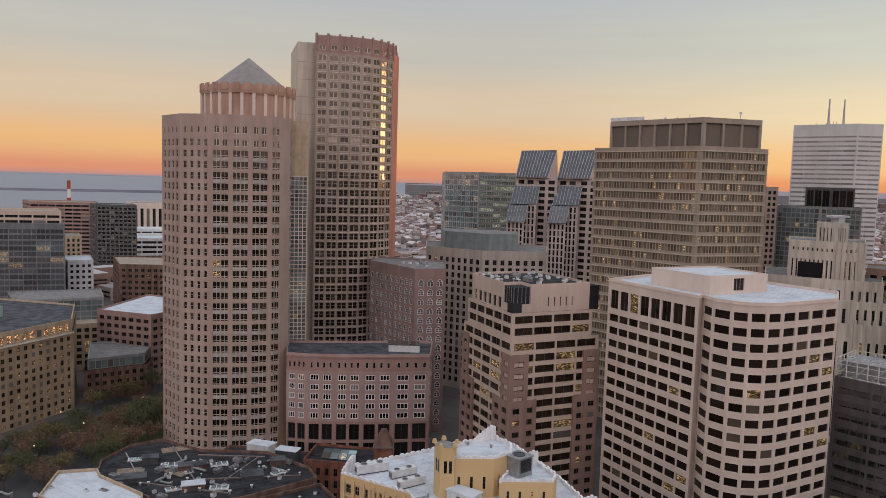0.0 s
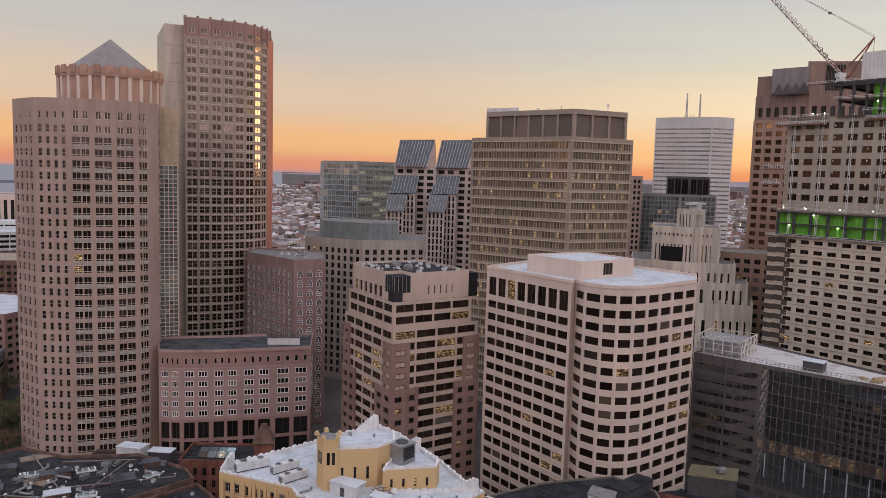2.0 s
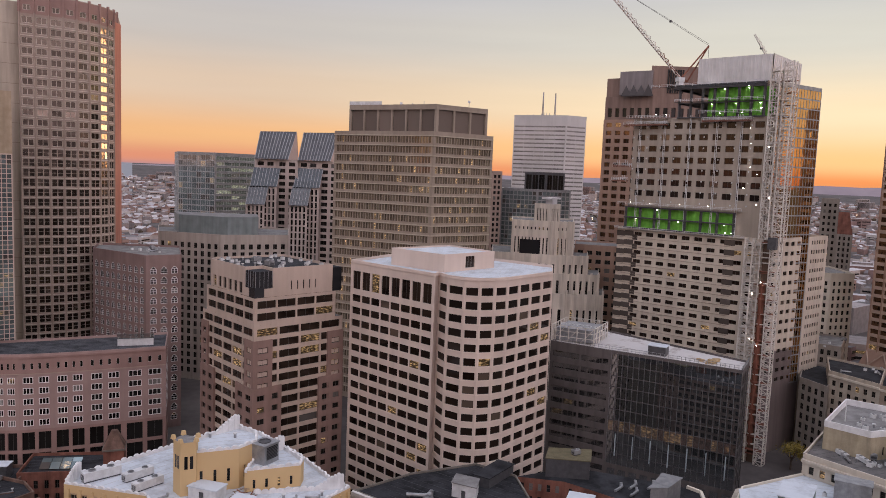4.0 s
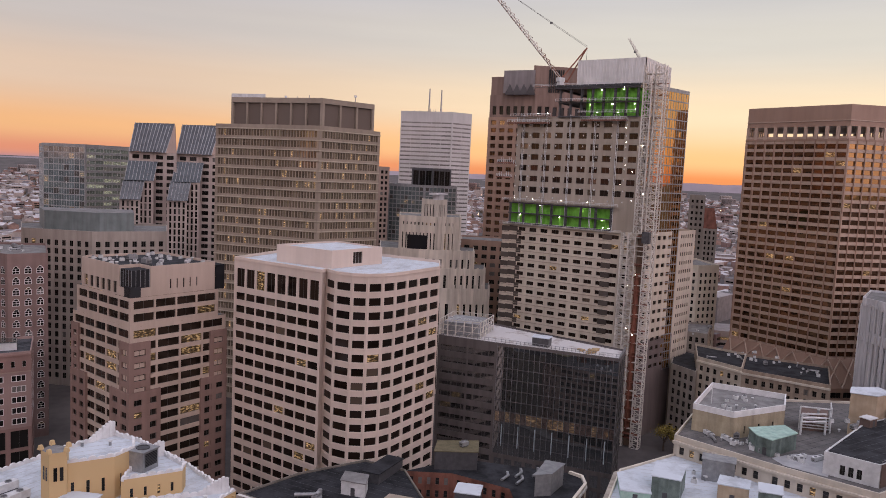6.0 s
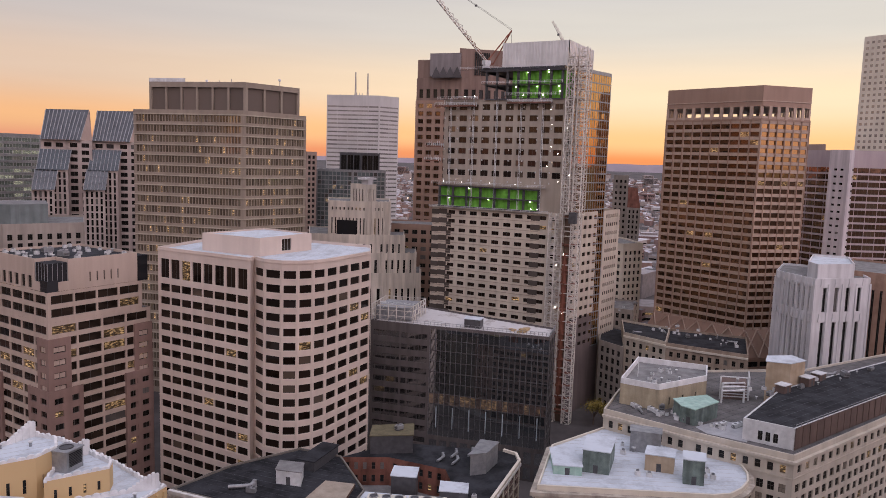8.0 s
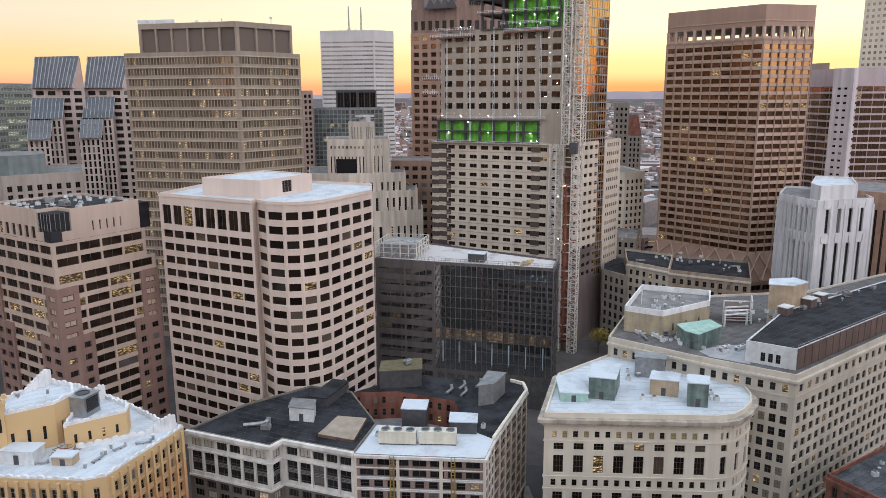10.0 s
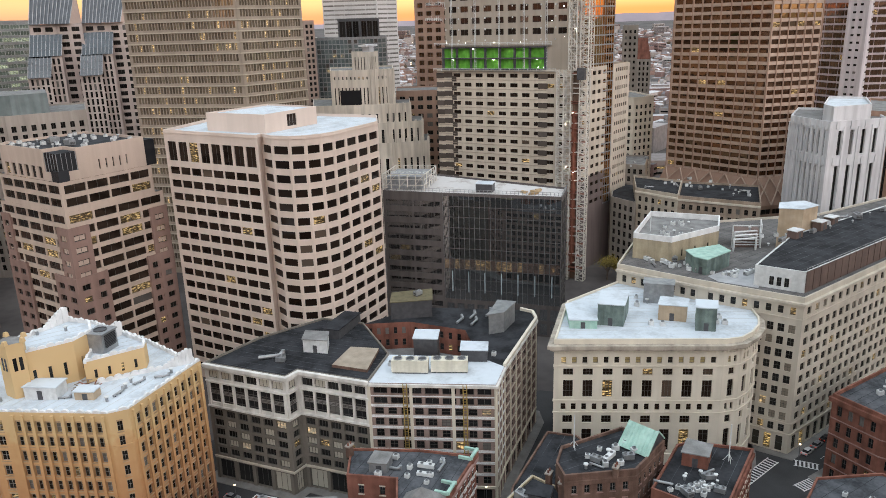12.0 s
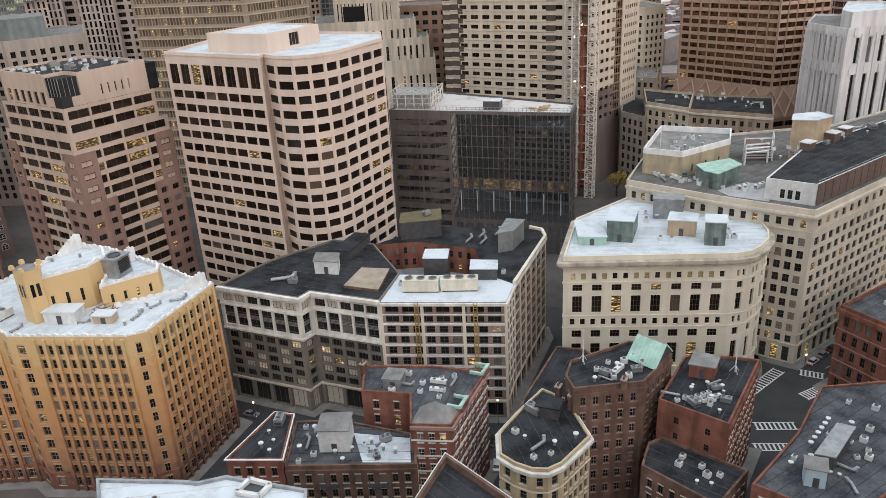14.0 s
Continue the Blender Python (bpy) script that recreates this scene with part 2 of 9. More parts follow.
# ---- building blocks ----
class Mesh:
    """Collects faces in world coordinates, then becomes one mesh object under a parent."""

    def __init__(self):
        self.v, self.f, self.m, self.mats = [], [], [], []

    def slot(self, mat):
        if mat not in self.mats:
            self.mats.append(mat)
        return self.mats.index(mat)

    def face(self, pts, mat):
        n = len(self.v)
        self.v.extend(tuple(p) for p in pts)
        self.f.append(tuple(range(n, n + len(pts))))
        self.m.append(self.slot(mat))

    def box(self, c, size, mat, rz=0.0, top=None, bottom=False, taper=1.0):
        """A box standing on c (centre of its foot)."""
        (x, y, z), (a, b, h) = c, size
        co, si = math.cos(rz), math.sin(rz)
        q = [(x + co * i * a / 2 - si * j * b / 2, y + si * i * a / 2 + co * j * b / 2) for i, j in ((-1, -1), (1, -1), (1, 1), (-1, 1))]
        if taper != 1.0:
            r = [(x + (u - x) * taper, y + (w - y) * taper) for u, w in q]
        else:
            r = q
        for i in range(4):
            k = (i + 1) % 4
            self.face([(*q[i], z), (*q[k], z), (*r[k], z + h), (*r[i], z + h)], mat)
        self.face([(*p, z + h) for p in r], top or mat)
        if bottom:
            self.face([(*p, z) for p in reversed(q)], mat)

    def prism(self, poly, z0, z1, mat, top=None):
        n = len(poly)
        for i in range(n):
            a, b = poly[i], poly[(i + 1) % n]
            self.face([(*a, z0), (*b, z0), (*b, z1), (*a, z1)], mat)
        self.face([(*p, z1) for p in poly], top or mat)

    def bar(self, a, b, r, mat):
        """A square bar from a to b."""
        a, b = Vector(a), Vector(b)
        d = (b - a).normalized()
        s = d.cross(Vector((0, 0, 1)))
        if s.length < 0.01:
            s = Vector((1, 0, 0))
        s = s.normalized() * r
        u = d.cross(s).normalized() * r
        q = [s + u, u - s, -s - u, s - u]
        for i in range(4):
            k = (i + 1) % 4
            self.face([a + q[i], b + q[i], b + q[k], a + q[k]], mat)
        self.face([b + p for p in q], mat)
        self.face([a + p for p in reversed(q)], mat)

    def tube(self, a, b, r, mat, n=8):
        a, b = Vector(a), Vector(b)
        d = (b - a).normalized()
        s = d.cross(Vector((0, 0, 1)))
        if s.length < 0.01:
            s = Vector((1, 0, 0))
        s = s.normalized()
        u = s.cross(d).normalized()
        ring = [s * (r * math.cos(2 * math.pi * i / n)) + u * (r * math.sin(2 * math.pi * i / n)) for i in range(n)]
        for i in range(n):
            k = (i + 1) % n
            self.face([a + ring[i], a + ring[k], b + ring[k], b + ring[i]], mat)
        self.face([b + p for p in ring], mat)
        self.face([a + p for p in reversed(ring)], mat)

    def mesh(self, name, base=(0, 0, 0)):
        me = bpy.data.meshes.new(name)
        if self.v:
            arr = np.array(self.v, dtype=float) - np.array(base, dtype=float)
            me.from_pydata(arr.tolist(), [], self.f)
        for mt in self.mats:
            me.materials.append(mt)
        me.polygons.foreach_set("material_index", self.m)
        me.update()
        return me

    def part(self, name, parent, label="", kind=""):
        """One mesh object under a thing or a part (whose place is its matrix)."""
        base = Vector((0, 0, 0))
        p = parent
        while p is not None:
            base = base + p.location
            p = p.parent
        ob = new(name, self.mesh(name, base))
        ob.parent = parent
        return tagged(ob, label, kind=kind)

    def thing(self, name, label, category, base=(0, 0, 0), group="", kind=""):
        ob = new(name, self.mesh(name, base))
        ob.location = base
        return tagged(ob, label, category, group, kind)


def thing(name, label, category, base, group="", kind=""):
    """An empty at the foot of a thing, which holds its parts."""
    ob = new(name)
    ob.location = base
    return tagged(ob, label, category, group, kind)


WINDOW_MESHES = {}


def window_mesh(w, h, kind, frame_mat, glass, stone=None, deep=0.0):
    """A window: a pane in a frame with its bars; x along the wall, y inward, z up from the sill's middle."""
    key = (round(w, 2), round(h, 2), kind, frame_mat.name, glass.name, stone.name if stone else "", deep)
    if key in WINDOW_MESHES:
        return WINDOW_MESHES[key]
    mb = Mesh()
    mb.face([(-w / 2, 0, 0), (w / 2, 0, 0), (w / 2, 0, h), (-w / 2, 0, h)], glass)
    t = 0.2 if kind in ("many", "arched") else 0.10 if kind == "duplex" else 0.25 if kind.startswith("framed") else min(0.10, 0.042 * w)

    def strip(x0, x1, z0, z1, d=0.05):
        mb.face([(x0, -d, z0), (x1, -d, z0), (x1, -d, z1), (x0, -d, z1)], frame_mat)
        if x1 - x0 < z1 - z0:
            mb.face([(x0, 0, z0), (x0, -d, z0), (x0, -d, z1), (x0, 0, z1)], frame_mat)
            mb.face([(x1, -d, z0), (x1, 0, z0), (x1, 0, z1), (x1, -d, z1)], frame_mat)
        else:
            mb.face([(x0, -d, z1), (x1, -d, z1), (x1, 0, z1), (x0, 0, z1)], frame_mat)

    bars, rails = {"plain": (0, 0), "pair": (1, 0), "hung": (0, 1), "sash": (1, 1), "triple": (2, 0), "many": (11, 0), "grid": (2, 2), "tall": (1, 3), "tri_hung": (2, 1), "framed": (1, 0), "framed3": (2, 0), "duplex": (1, 0), "arched": (1, 1)}[kind]
    strip(-w / 2, -w / 2 + t, 0, h)
    strip(w / 2 - t, w / 2, 0, h)
    strip(-w / 2 + t, w / 2 - t, 0, t)
    strip(-w / 2 + t, w / 2 - t, h - t, h)
    for i in range(bars):
        x = -w / 2 + w * (i + 1) / (bars + 1)
        strip(x - t / 2, x + t / 2, t, h - t, 0.06)
    for i in range(rails):
        z = h * (i + 1) / (rails + 1)
        strip(-w / 2 + t, w / 2 - t, z - t / 2, z + t / 2, 0.04)
    if kind == "duplex":
        # two storeys of paired panes with a barred spandrel between them
        for z in (0.40, 0.475, 0.535, 0.61):
            strip(-w / 2, w / 2, z * h - 0.075, z * h + 0.075, 0.12)
        mb.face([(-w / 2, -0.02, 0.40 * h), (w / 2, -0.02, 0.40 * h), (w / 2, -0.02, 0.61 * h), (-w / 2, -0.02, 0.61 * h)], FRAME_GREY)
        for z0, z1 in ((0.09, 0.40), (0.70, 1.0)):
            strip(-w / 2, w / 2, z0 * h - 0.08, z0 * h + 0.08, 0.08)
    if kind == "arched":
        # a round head: pale ring over a dark half-disc, proud of the wall
        arc = [(math.cos(math.pi * k / 8), math.sin(math.pi * k / 8)) for k in range(9)]
        ro, ri = w * 0.36, w * 0.36 - 0.24
        mb.face([(c_ * ri, -deep - 0.03, h + s_ * ri) for c_, s_ in arc], glass)
        for (c0, s0), (c1, s1) in zip(arc, arc[1:]):
            mb.face([(c0 * ri, -deep - 0.06, h + s0 * ri), (c0 * ro, -deep - 0.06, h + s0 * ro), (c1 * ro, -deep - 0.06, h + s1 * ro), (c1 * ri, -deep - 0.06, h + s1 * ri)], frame_mat)
    if stone:
        for z0, z1, out, side in ((-0.24, 0.0, deep + 0.14, 0.16), (h, h + 0.34, deep + 0.05, 0.10)):
            x0, x1 = -w / 2 - side, w / 2 + side
            mb.face([(x0, -out, z0), (x1, -out, z0), (x1, -out, z1), (x0, -out, z1)], stone)
            mb.face([(x0, -out, z1), (x1, -out, z1), (x1, -deep if z0 else 0, z1), (x0, -deep if z0 else 0, z1)], stone)
            mb.face([(x0, -deep, z0), (x1, -deep, z0), (x1, -out, z0), (x0, -out, z0)], stone)
            mb.face([(x0, -deep, z0), (x0, -out, z0), (x0, -out, z1), (x0, -deep, z1)], stone)
            mb.face([(x1, -out, z0), (x1, -deep, z0), (x1, -deep, z1), (x1, -out, z1)], stone)
    me = mb.mesh("window")
    WINDOW_MESHES[key] = (me, mb)
    return me, mb


def spec(bay=3.0, ww=0.6, sh=3.9, wh=0.55, sill=0.25, base=0.0, top=1.2, recess=0.35, kind="pair", framing=None, glass=None, edge=0.8, n=None, band=None, lintel=None, shared=None):
    return dict(bay=bay, ww=ww, sh=sh, wh=wh, sill=sill, base=base, top=top, recess=recess, kind=kind, framing=framing or FRAME_DARK, glass=glass or GLASS, edge=edge, n=n, band=band)


def facade(mb, p0, p1, z0, z1, s, wall, wins):
    """One wall with its recessed openings; the windows to be set are added to wins."""
    p0, p1 = Vector(p0), Vector(p1)
    L = (p1 - p0).length
    d = (p1 - p0) / L
    inw = Vector((-d.y, d.x))

    def q(u, z, r=0.0):
        c = p0 + d * u + inw * r
        return (c.x, c.y, z)

    zones = s.get("zones") if s else None

    def rect(u0, u1, a, b, mat):
        if u1 - u0 > 1e-4 and b - a > 1e-4:
            cuts = [a] + [c for c, _ in (zones or ()) if a < c < b] + [b]
            for g0, g1 in zip(cuts, cuts[1:]):
                m = mat
                for c, zm in zones or ():
                    if (g0 + g1) / 2 > c:
                        m = zm
                mb.face([q(u0, g0), q(u1, g0), q(u1, g1), q(u0, g1)], m)

    if s is None:
        rect(0, L, z0, z1, wall)
        return
    edge = s["edge"]
    cols = s["n"] if s["n"] is not None else max(1, round((L - 2 * edge) / s["bay"]))
    pitch = (L - 2 * edge) / cols
    w = pitch * s["ww"]
    lo, hi = z0 + s["base"], z1 - s["top"]
    rows = max(0, int((hi - lo) / s["sh"] + 0.15))
    z = z0
    plan = []
    for r in range(rows):
        a = hi - (rows - r) * s["sh"] + s["sill"] * s["sh"]
        plan.append((a, a + s["wh"] * s["sh"], cols, s["ww"], s["kind"]))
    if s.get("bands"):
        plan = [(a, b, max(1, round(k * s.get("share", 1))), w_, kd) for a, b, k, w_, kd in s["bands"] if a >= z0 and b <= z1]
    main_glass = s["glass"]
    for a, b, cols, share, kd in plan:
        pitch = (L - 2 * edge) / cols
        w = pitch * share
        s = dict(s, kind=kd)
        if s.get("glass_below"):
            s["glass"] = main_glass
            for zt, gm in s["glass_below"]:
                if b < zt:
                    s["glass"] = gm
        rect(0, L, z, a, wall)
        u = 0.0
        for c in range(cols):
            ua = edge + pitch * (c + 0.5) - w / 2
            ub = ua + w
            rect(u, ua, a, b, wall)
            k = s["recess"]
            jamb, wall = wall, wall
            for c_, zm in zones or ():
                if (a + b) / 2 > c_:
                    jamb = zm
            mb.face([q(ua, a), q(ub, a), q(ub, a, k), q(ua, a, k)], jamb)
            mb.face([q(ub, a), q(ub, b), q(ub, b, k), q(ub, a, k)], jamb)
            mb.face([q(ub, b), q(ua, b), q(ua, b, k), q(ub, b, k)], jamb)
            mb.face([q(ua, b), q(ua, a), q(ua, a, k), q(ua, b, k)], jamb)
            wins.append((q((ua + ub) / 2, a, k), math.atan2(d.y, d.x), w, b - a, s))
            u = ub
        rect(u, L, a, b, wall)
        z = b
    rect(0, L, z, z1, wall)




def set_windows(parent, wins, single, name="window"):
    """The first of the windows stand as parts of their own, the rest as one."""
    base = Vector((0, 0, 0))
    p = parent
    while p is not None:
        base = base + p.location
        p = p.parent
    rest = Mesh()
    for i, (c, rz, w, h, s) in enumerate(wins):
        me, src = window_mesh(w, h, s["kind"], s["framing"], s["glass"], s.get("stone"), s["recess"])
        if i < single:
            ob = new(name, me)
            ob.parent = parent
            ob.matrix_local = Matrix.Translation(Vector(c) - base) @ Matrix.Rotation(rz, 4, "Z")
        else:
            co, si = math.cos(rz), math.sin(rz)
            n = len(rest.v)
            rest.v.extend((c[0] + co * x - si * y, c[1] + si * x + co * y, c[2] + z) for x, y, z in src.v)
            rest.f.extend(tuple(k + n for k in fc) for fc in src.f)
            lut = [rest.slot(mt) for mt in src.mats]
            rest.m.extend(lut[k] for k in src.m)
    if rest.v:
        rest.part("glazing", parent, kind="stuff")


def ring(poly, inset):
    """The outline drawn in by inset (convex or nearly so)."""
    n = len(poly)
    out = []
    for i in range(n):
        a, b, c = Vector(poly[i - 1]), Vector(poly[i]), Vector(poly[(i + 1) % n])
        d1, d2 = (b - a).normalized(), (c - b).normalized()
        n1, n2 = Vector((-d1.y, d1.x)), Vector((-d2.y, d2.x))
        m = (n1 + n2)
        m = m / max(0.3, m.length_squared / 2) if m.length > 0.2 else n1
        q = b + m * inset
        out.append((q.x, q.y))
    return out


def roof_seams(e, poly, z, mat, step=2.6):
    """Lapped membrane seams: thin raised strips across the roof, and one mended patch."""
    n = len(poly)
    i = max(range(n), key=lambda k: (Vector(poly[(k + 1) % n]) - Vector(poly[k])).length)
    d = (Vector(poly[(i + 1) % n]) - Vector(poly[i])).normalized()
    o = Vector((-d.y, d.x))
    vs = [(Vector(p).dot(d), Vector(p).dot(o)) for p in poly]
    lo, hi = min(v for _, v in vs), max(v for _, v in vs)
    mb = Mesh()
    y = lo + step * 0.6
    while y < hi - 0.3:
        cuts = sorted(u0 + (u1 - u0) * (y - v0) / (v1 - v0) for (u0, v0), (u1, v1) in zip(vs, vs[1:] + vs[:1]) if (v0 > y) != (v1 > y))
        for a, b in zip(cuts[::2], cuts[1::2]):
            c = d * ((a + b) / 2) + o * y
            mb.box((c.x, c.y, z + 0.004), (b - a, 0.09, 0.03), mat, math.atan2(d.y, d.x))
        y += step
    if mb.v:
        mb.part("roof_seam", e, kind="stuff")


def roof_on(e, poly, z, roofm, wall, parapet=1.0, thick=0.45, name="roof"):
    mb = Mesh()
    inner = ring(poly, thick)
    mb.face([(*p, z) for p in inner], roofm)
    mb.part(name, e)
    if roofm.name in ("black_roof_membrane", "slate_grey_membrane", "brown_grey_roof", "white_roof_membrane") and math.hypot(*poly[0]) < 340:
        roof_seams(e, inner, z, {"white_roof_membrane": METAL_BAND, "black_roof_membrane": ROOF_SLATE, "slate_grey_membrane": ROOF_DARK, "brown_grey_roof": ROOF_SLATE}[roofm.name])
    if parapet > 0:
        mb = Mesh()
        n = len(poly)
        for i in range(n):
            k = (i + 1) % n
            mb.face([(*poly[i], z), (*poly[k], z), (*poly[k], z + parapet), (*poly[i], z + parapet)], wall)
            mb.face([(*inner[k], z), (*inner[i], z), (*inner[i], z + parapet), (*inner[k], z + parapet)], wall)
            mb.face([(*poly[i], z + parapet), (*poly[k], z + parapet), (*inner[k], z + parapet), (*inner[i], z + parapet)], wall)
        mb.part("parapet", e)


def toward_eye(a, b):
    """Whether a wall (outline run anticlockwise) looks to the square where the tower with the camera stands."""
    d = Vector(b) - Vector(a)
    return d.y * -(a[0] + b[0]) + -d.x * -(a[1] + b[1]) > 0


def building(name, label, poly, z0, z1, s, wall, roofm=None, faces=None, parapet=1.0, single=150, category="office building", roof=True, parent=None, wallname="wall", cap=None):
    """Walls with openings all round, a roof and a parapet. faces: other specs (or None for a blank wall) by the wall's number."""
    cx, cy = sum(p[0] for p in poly) / len(poly), sum(p[1] for p in poly) / len(poly)
    e = parent or thing(name, label, category, (cx, cy, z0))
    faces = faces or {}
    front, rear = [], []
    mb = Mesh()
    n = len(poly)
    for i in range(n):
        a, b = poly[i], poly[(i + 1) % n]
        near = toward_eye(a, b)
        wins = front if near else rear
        facade(mb, a, b, z0, z1, faces[i] if i in faces else s, wall, wins)
    mb.part(wallname, e)
    front.sort(key=lambda k: -k[0][2])
    if math.hypot(cx, cy) > 470:
        single = min(single, 24)
    if front or rear:
        set_windows(e, front + rear, min(single, len(front)))
    if roof:
        roof_on(e, poly, z1, roofm or ROOF_GREY, cap or wall, parapet)
    return e


def sub(c, r0, r1, n, r=None):
    """Points on an arc round c from angle r0 to r1 (degrees)."""
    return [(c[0] + r * math.cos(radians(r0 + (r1 - r0) * i / n)), c[1] + r * math.sin(radians(r0 + (r1 - r0) * i / n))) for i in range(n + 1)]


def lerp(a, b, t):
    return (a[0] + (b[0] - a[0]) * t, a[1] + (b[1] - a[1]) * t)


def rect_on(a, b, depth):
    """A rectangle whose front wall runs from a to b."""
    d = (Vector(b) - Vector(a)).normalized()
    i = Vector((-d.y, d.x)) * depth
    return [tuple(a), tuple(b), (b[0] + i.x, b[1] + i.y), (a[0] + i.x, a[1] + i.y)]


def polar(az, d):
    return (-math.sin(radians(az)) * d, math.cos(radians(az)) * d)


def course(e, pts, z, h, proj, mat, name="string_course", closed=False, label=""):
    """A moulding that runs along the walls: pts in the order of the outline."""
    mb = Mesh()
    n = len(pts)
    segs = [(pts[i], pts[(i + 1) % n]) for i in range(n if closed else n - 1)]
    outs = []
    for i in range(n):
        a = Vector(pts[i - 1]) if (closed or i > 0) else None
        b = Vector(pts[i])
        c = Vector(pts[(i + 1) % n]) if (closed or i < n - 1) else None
        m = Vector((0, 0))
        for p, q in ((a, b), (b, c)):
            if p is not None and q is not None:
                d = (q - p).normalized()
                m += Vector((d.y, -d.x))
        m = m * (2 / max(0.6, m.length_squared)) if (a is not None and c is not None) else m
        outs.append((b.x + m.x * proj, b.y + m.y * proj))
    for i, (p, q) in enumerate(segs):
        k = (i + 1) % n
        oa, ob_ = outs[i], outs[k]
        mb.face([(*oa, z), (*ob_, z), (*ob_, z + h), (*oa, z + h)], mat)
        mb.face([(*oa, z + h), (*ob_, z + h), (*q, z + h), (*p, z + h)], mat)
        mb.face([(*p, z), (*q, z), (*ob_, z), (*oa, z)], mat)
    if not closed:
        mb.face([(*pts[0], z), (*outs[0], z), (*outs[0], z + h), (*pts[0], z + h)], mat)
        mb.face([(*outs[-1], z), (*pts[-1], z), (*pts[-1], z + h), (*outs[-1], z + h)], mat)
    return mb.part(name, e, label)


def pilasters(e, a, b, z0, z1, n, w, proj, mat, name="pilaster", edge=0.0):
    d = Vector(b) - Vector(a)
    L = d.length
    d = d / L
    me = None
    for i in range(n + 1):
        u = edge + (L - 2 * edge) * i / n
        c = Vector(a) + d * u
        if me is None:
            mb = Mesh()
            mb.box((0, 0, 0), (w, 2 * proj, z1 - z0), mat)
            me = mb.mesh(name)
        ob_ = new(name, me)
        ob_.parent = e
        ob_.matrix_local = Matrix.Translation(Vector((c.x, c.y, z0)) - e.location) @ Matrix.Rotation(math.atan2(d.y, d.x), 4, "Z")


def hut(name, label, poly, z0, h, wall, roofm, over=0.25, category="roof hut", door=True):
    """A small plant room with an overhanging flat roof."""
    cx, cy = sum(p[0] for p in poly) / len(poly), sum(p[1] for p in poly) / len(poly)
    e = thing(name, label, category, (cx, cy, z0))
    mb = Mesh()
    mb.prism(poly, z0, z0 + h - 0.25, wall)
    mb.part("wall", e)
    mb = Mesh()
    big = ring(poly, -over)
    mb.prism(big, z0 + h - 0.25, z0 + h, roofm)
    mb.face([(*p, z0 + h - 0.25) for p in reversed(big)], roofm)
    mb.part("roof", e)
    if door:
        a, b = Vector(poly[0]), Vector(poly[1])
        d = (b - a).normalized()
        o = Vector((d.y, -d.x)) * 0.03
        m = a + (b - a) * 0.4 + o
        n_ = m + d * min(1.2, (b - a).length * 0.3)
        mb = Mesh()
        mb.face([(m.x, m.y, z0), (n_.x, n_.y, z0), (n_.x, n_.y, z0 + min(2.2, h * 0.7)), (m.x, m.y, z0 + min(2.2, h * 0.7))], METAL_DARK)
        mb.part("door", e)
    return e


def inside(p, poly):
    x, y = p
    r = False
    for i in range(len(poly)):
        (x1, y1), (x2, y2) = poly[i - 1], poly[i]
        if (y1 > y) != (y2 > y) and x < (x2 - x1) * (y - y1) / (y2 - y1) + x1:
            r = not r
    return r

# ---- ground, water, distance ----
def bowl(d):
    """Height of the far land: flat in town, rising slowly to the far shore."""
    return 0.0 if d < 1500 else 117.0 * ((d - 1500) / 3350.0) ** 1.6


def sheet(name, az0, az1, dists, mat, lift, label, category, steps=48):
    mb = Mesh()
    for i in range(steps):
        a0, a1 = az0 + (az1 - az0) * i / steps, az0 + (az1 - az0) * (i + 1) / steps
        for d0, d1 in zip(dists, dists[1:]):
            mb.face([(*polar(a1, d0), bowl(d0) + lift), (*polar(a0, d0), bowl(d0) + lift), (*polar(a0, d1), bowl(d1) + lift), (*polar(a1, d1), bowl(d1) + lift)][::-1], mat)
    return mb.thing(name, label, category, kind="structure")


LAND = surface("town_ground", (0.06, 0.053, 0.052), (0.13, 0.115, 0.11), scale=0.02, grain=0.2, stain=0.0)
mw, nw, lw, bw = material("harbour_water")
bw.inputs["Base Color"].default_value = (0.19, 0.205, 0.235, 1)
bw.inputs["Roughness"].default_value = 0.45
tcw = nw.new("ShaderNodeNewGeometry")
nzw = nw.new("ShaderNodeTexNoise")
nzw.inputs["Scale"].default_value = 0.03
nzw.inputs["Detail"].default_value = 5
lw.new(tcw.outputs["Position"], nzw.inputs["Vector"])
bpw = nw.new("ShaderNodeBump")
bpw.inputs["Strength"].default_value, bpw.inputs["Distance"].default_value = 0.5, 3.0
lw.new(nzw.outputs[0], bpw.inputs["Height"])
lw.new(bpw.outputs[0], bw.inputs["Normal"])
WATER = mw
# distance haze is put into the hills' pale mauve base colour
HILL = surface("haze_tinted_hills", (0.26, 0.22, 0.25), (0.34, 0.29, 0.31), scale=0.004, grain=0.02, stain=0.0, bump=0)
sheet("ground", -180, 180, [0.5, 60, 400, 900, 1500, 1900, 2400, 2900, 3400, 3900, 4400, 4850], LAND, 0.0, "dark paved town ground reaching to the horizon", "ground", 72)
sheet("water", 3, 60, [1650, 1900, 2400, 2900, 3400, 3900, 4400, 4830], WATER, 1.5, "grey-blue harbour water beyond the town", "water", 40)
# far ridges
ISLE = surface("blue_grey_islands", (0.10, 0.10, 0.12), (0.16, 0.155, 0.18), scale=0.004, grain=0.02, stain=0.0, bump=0)


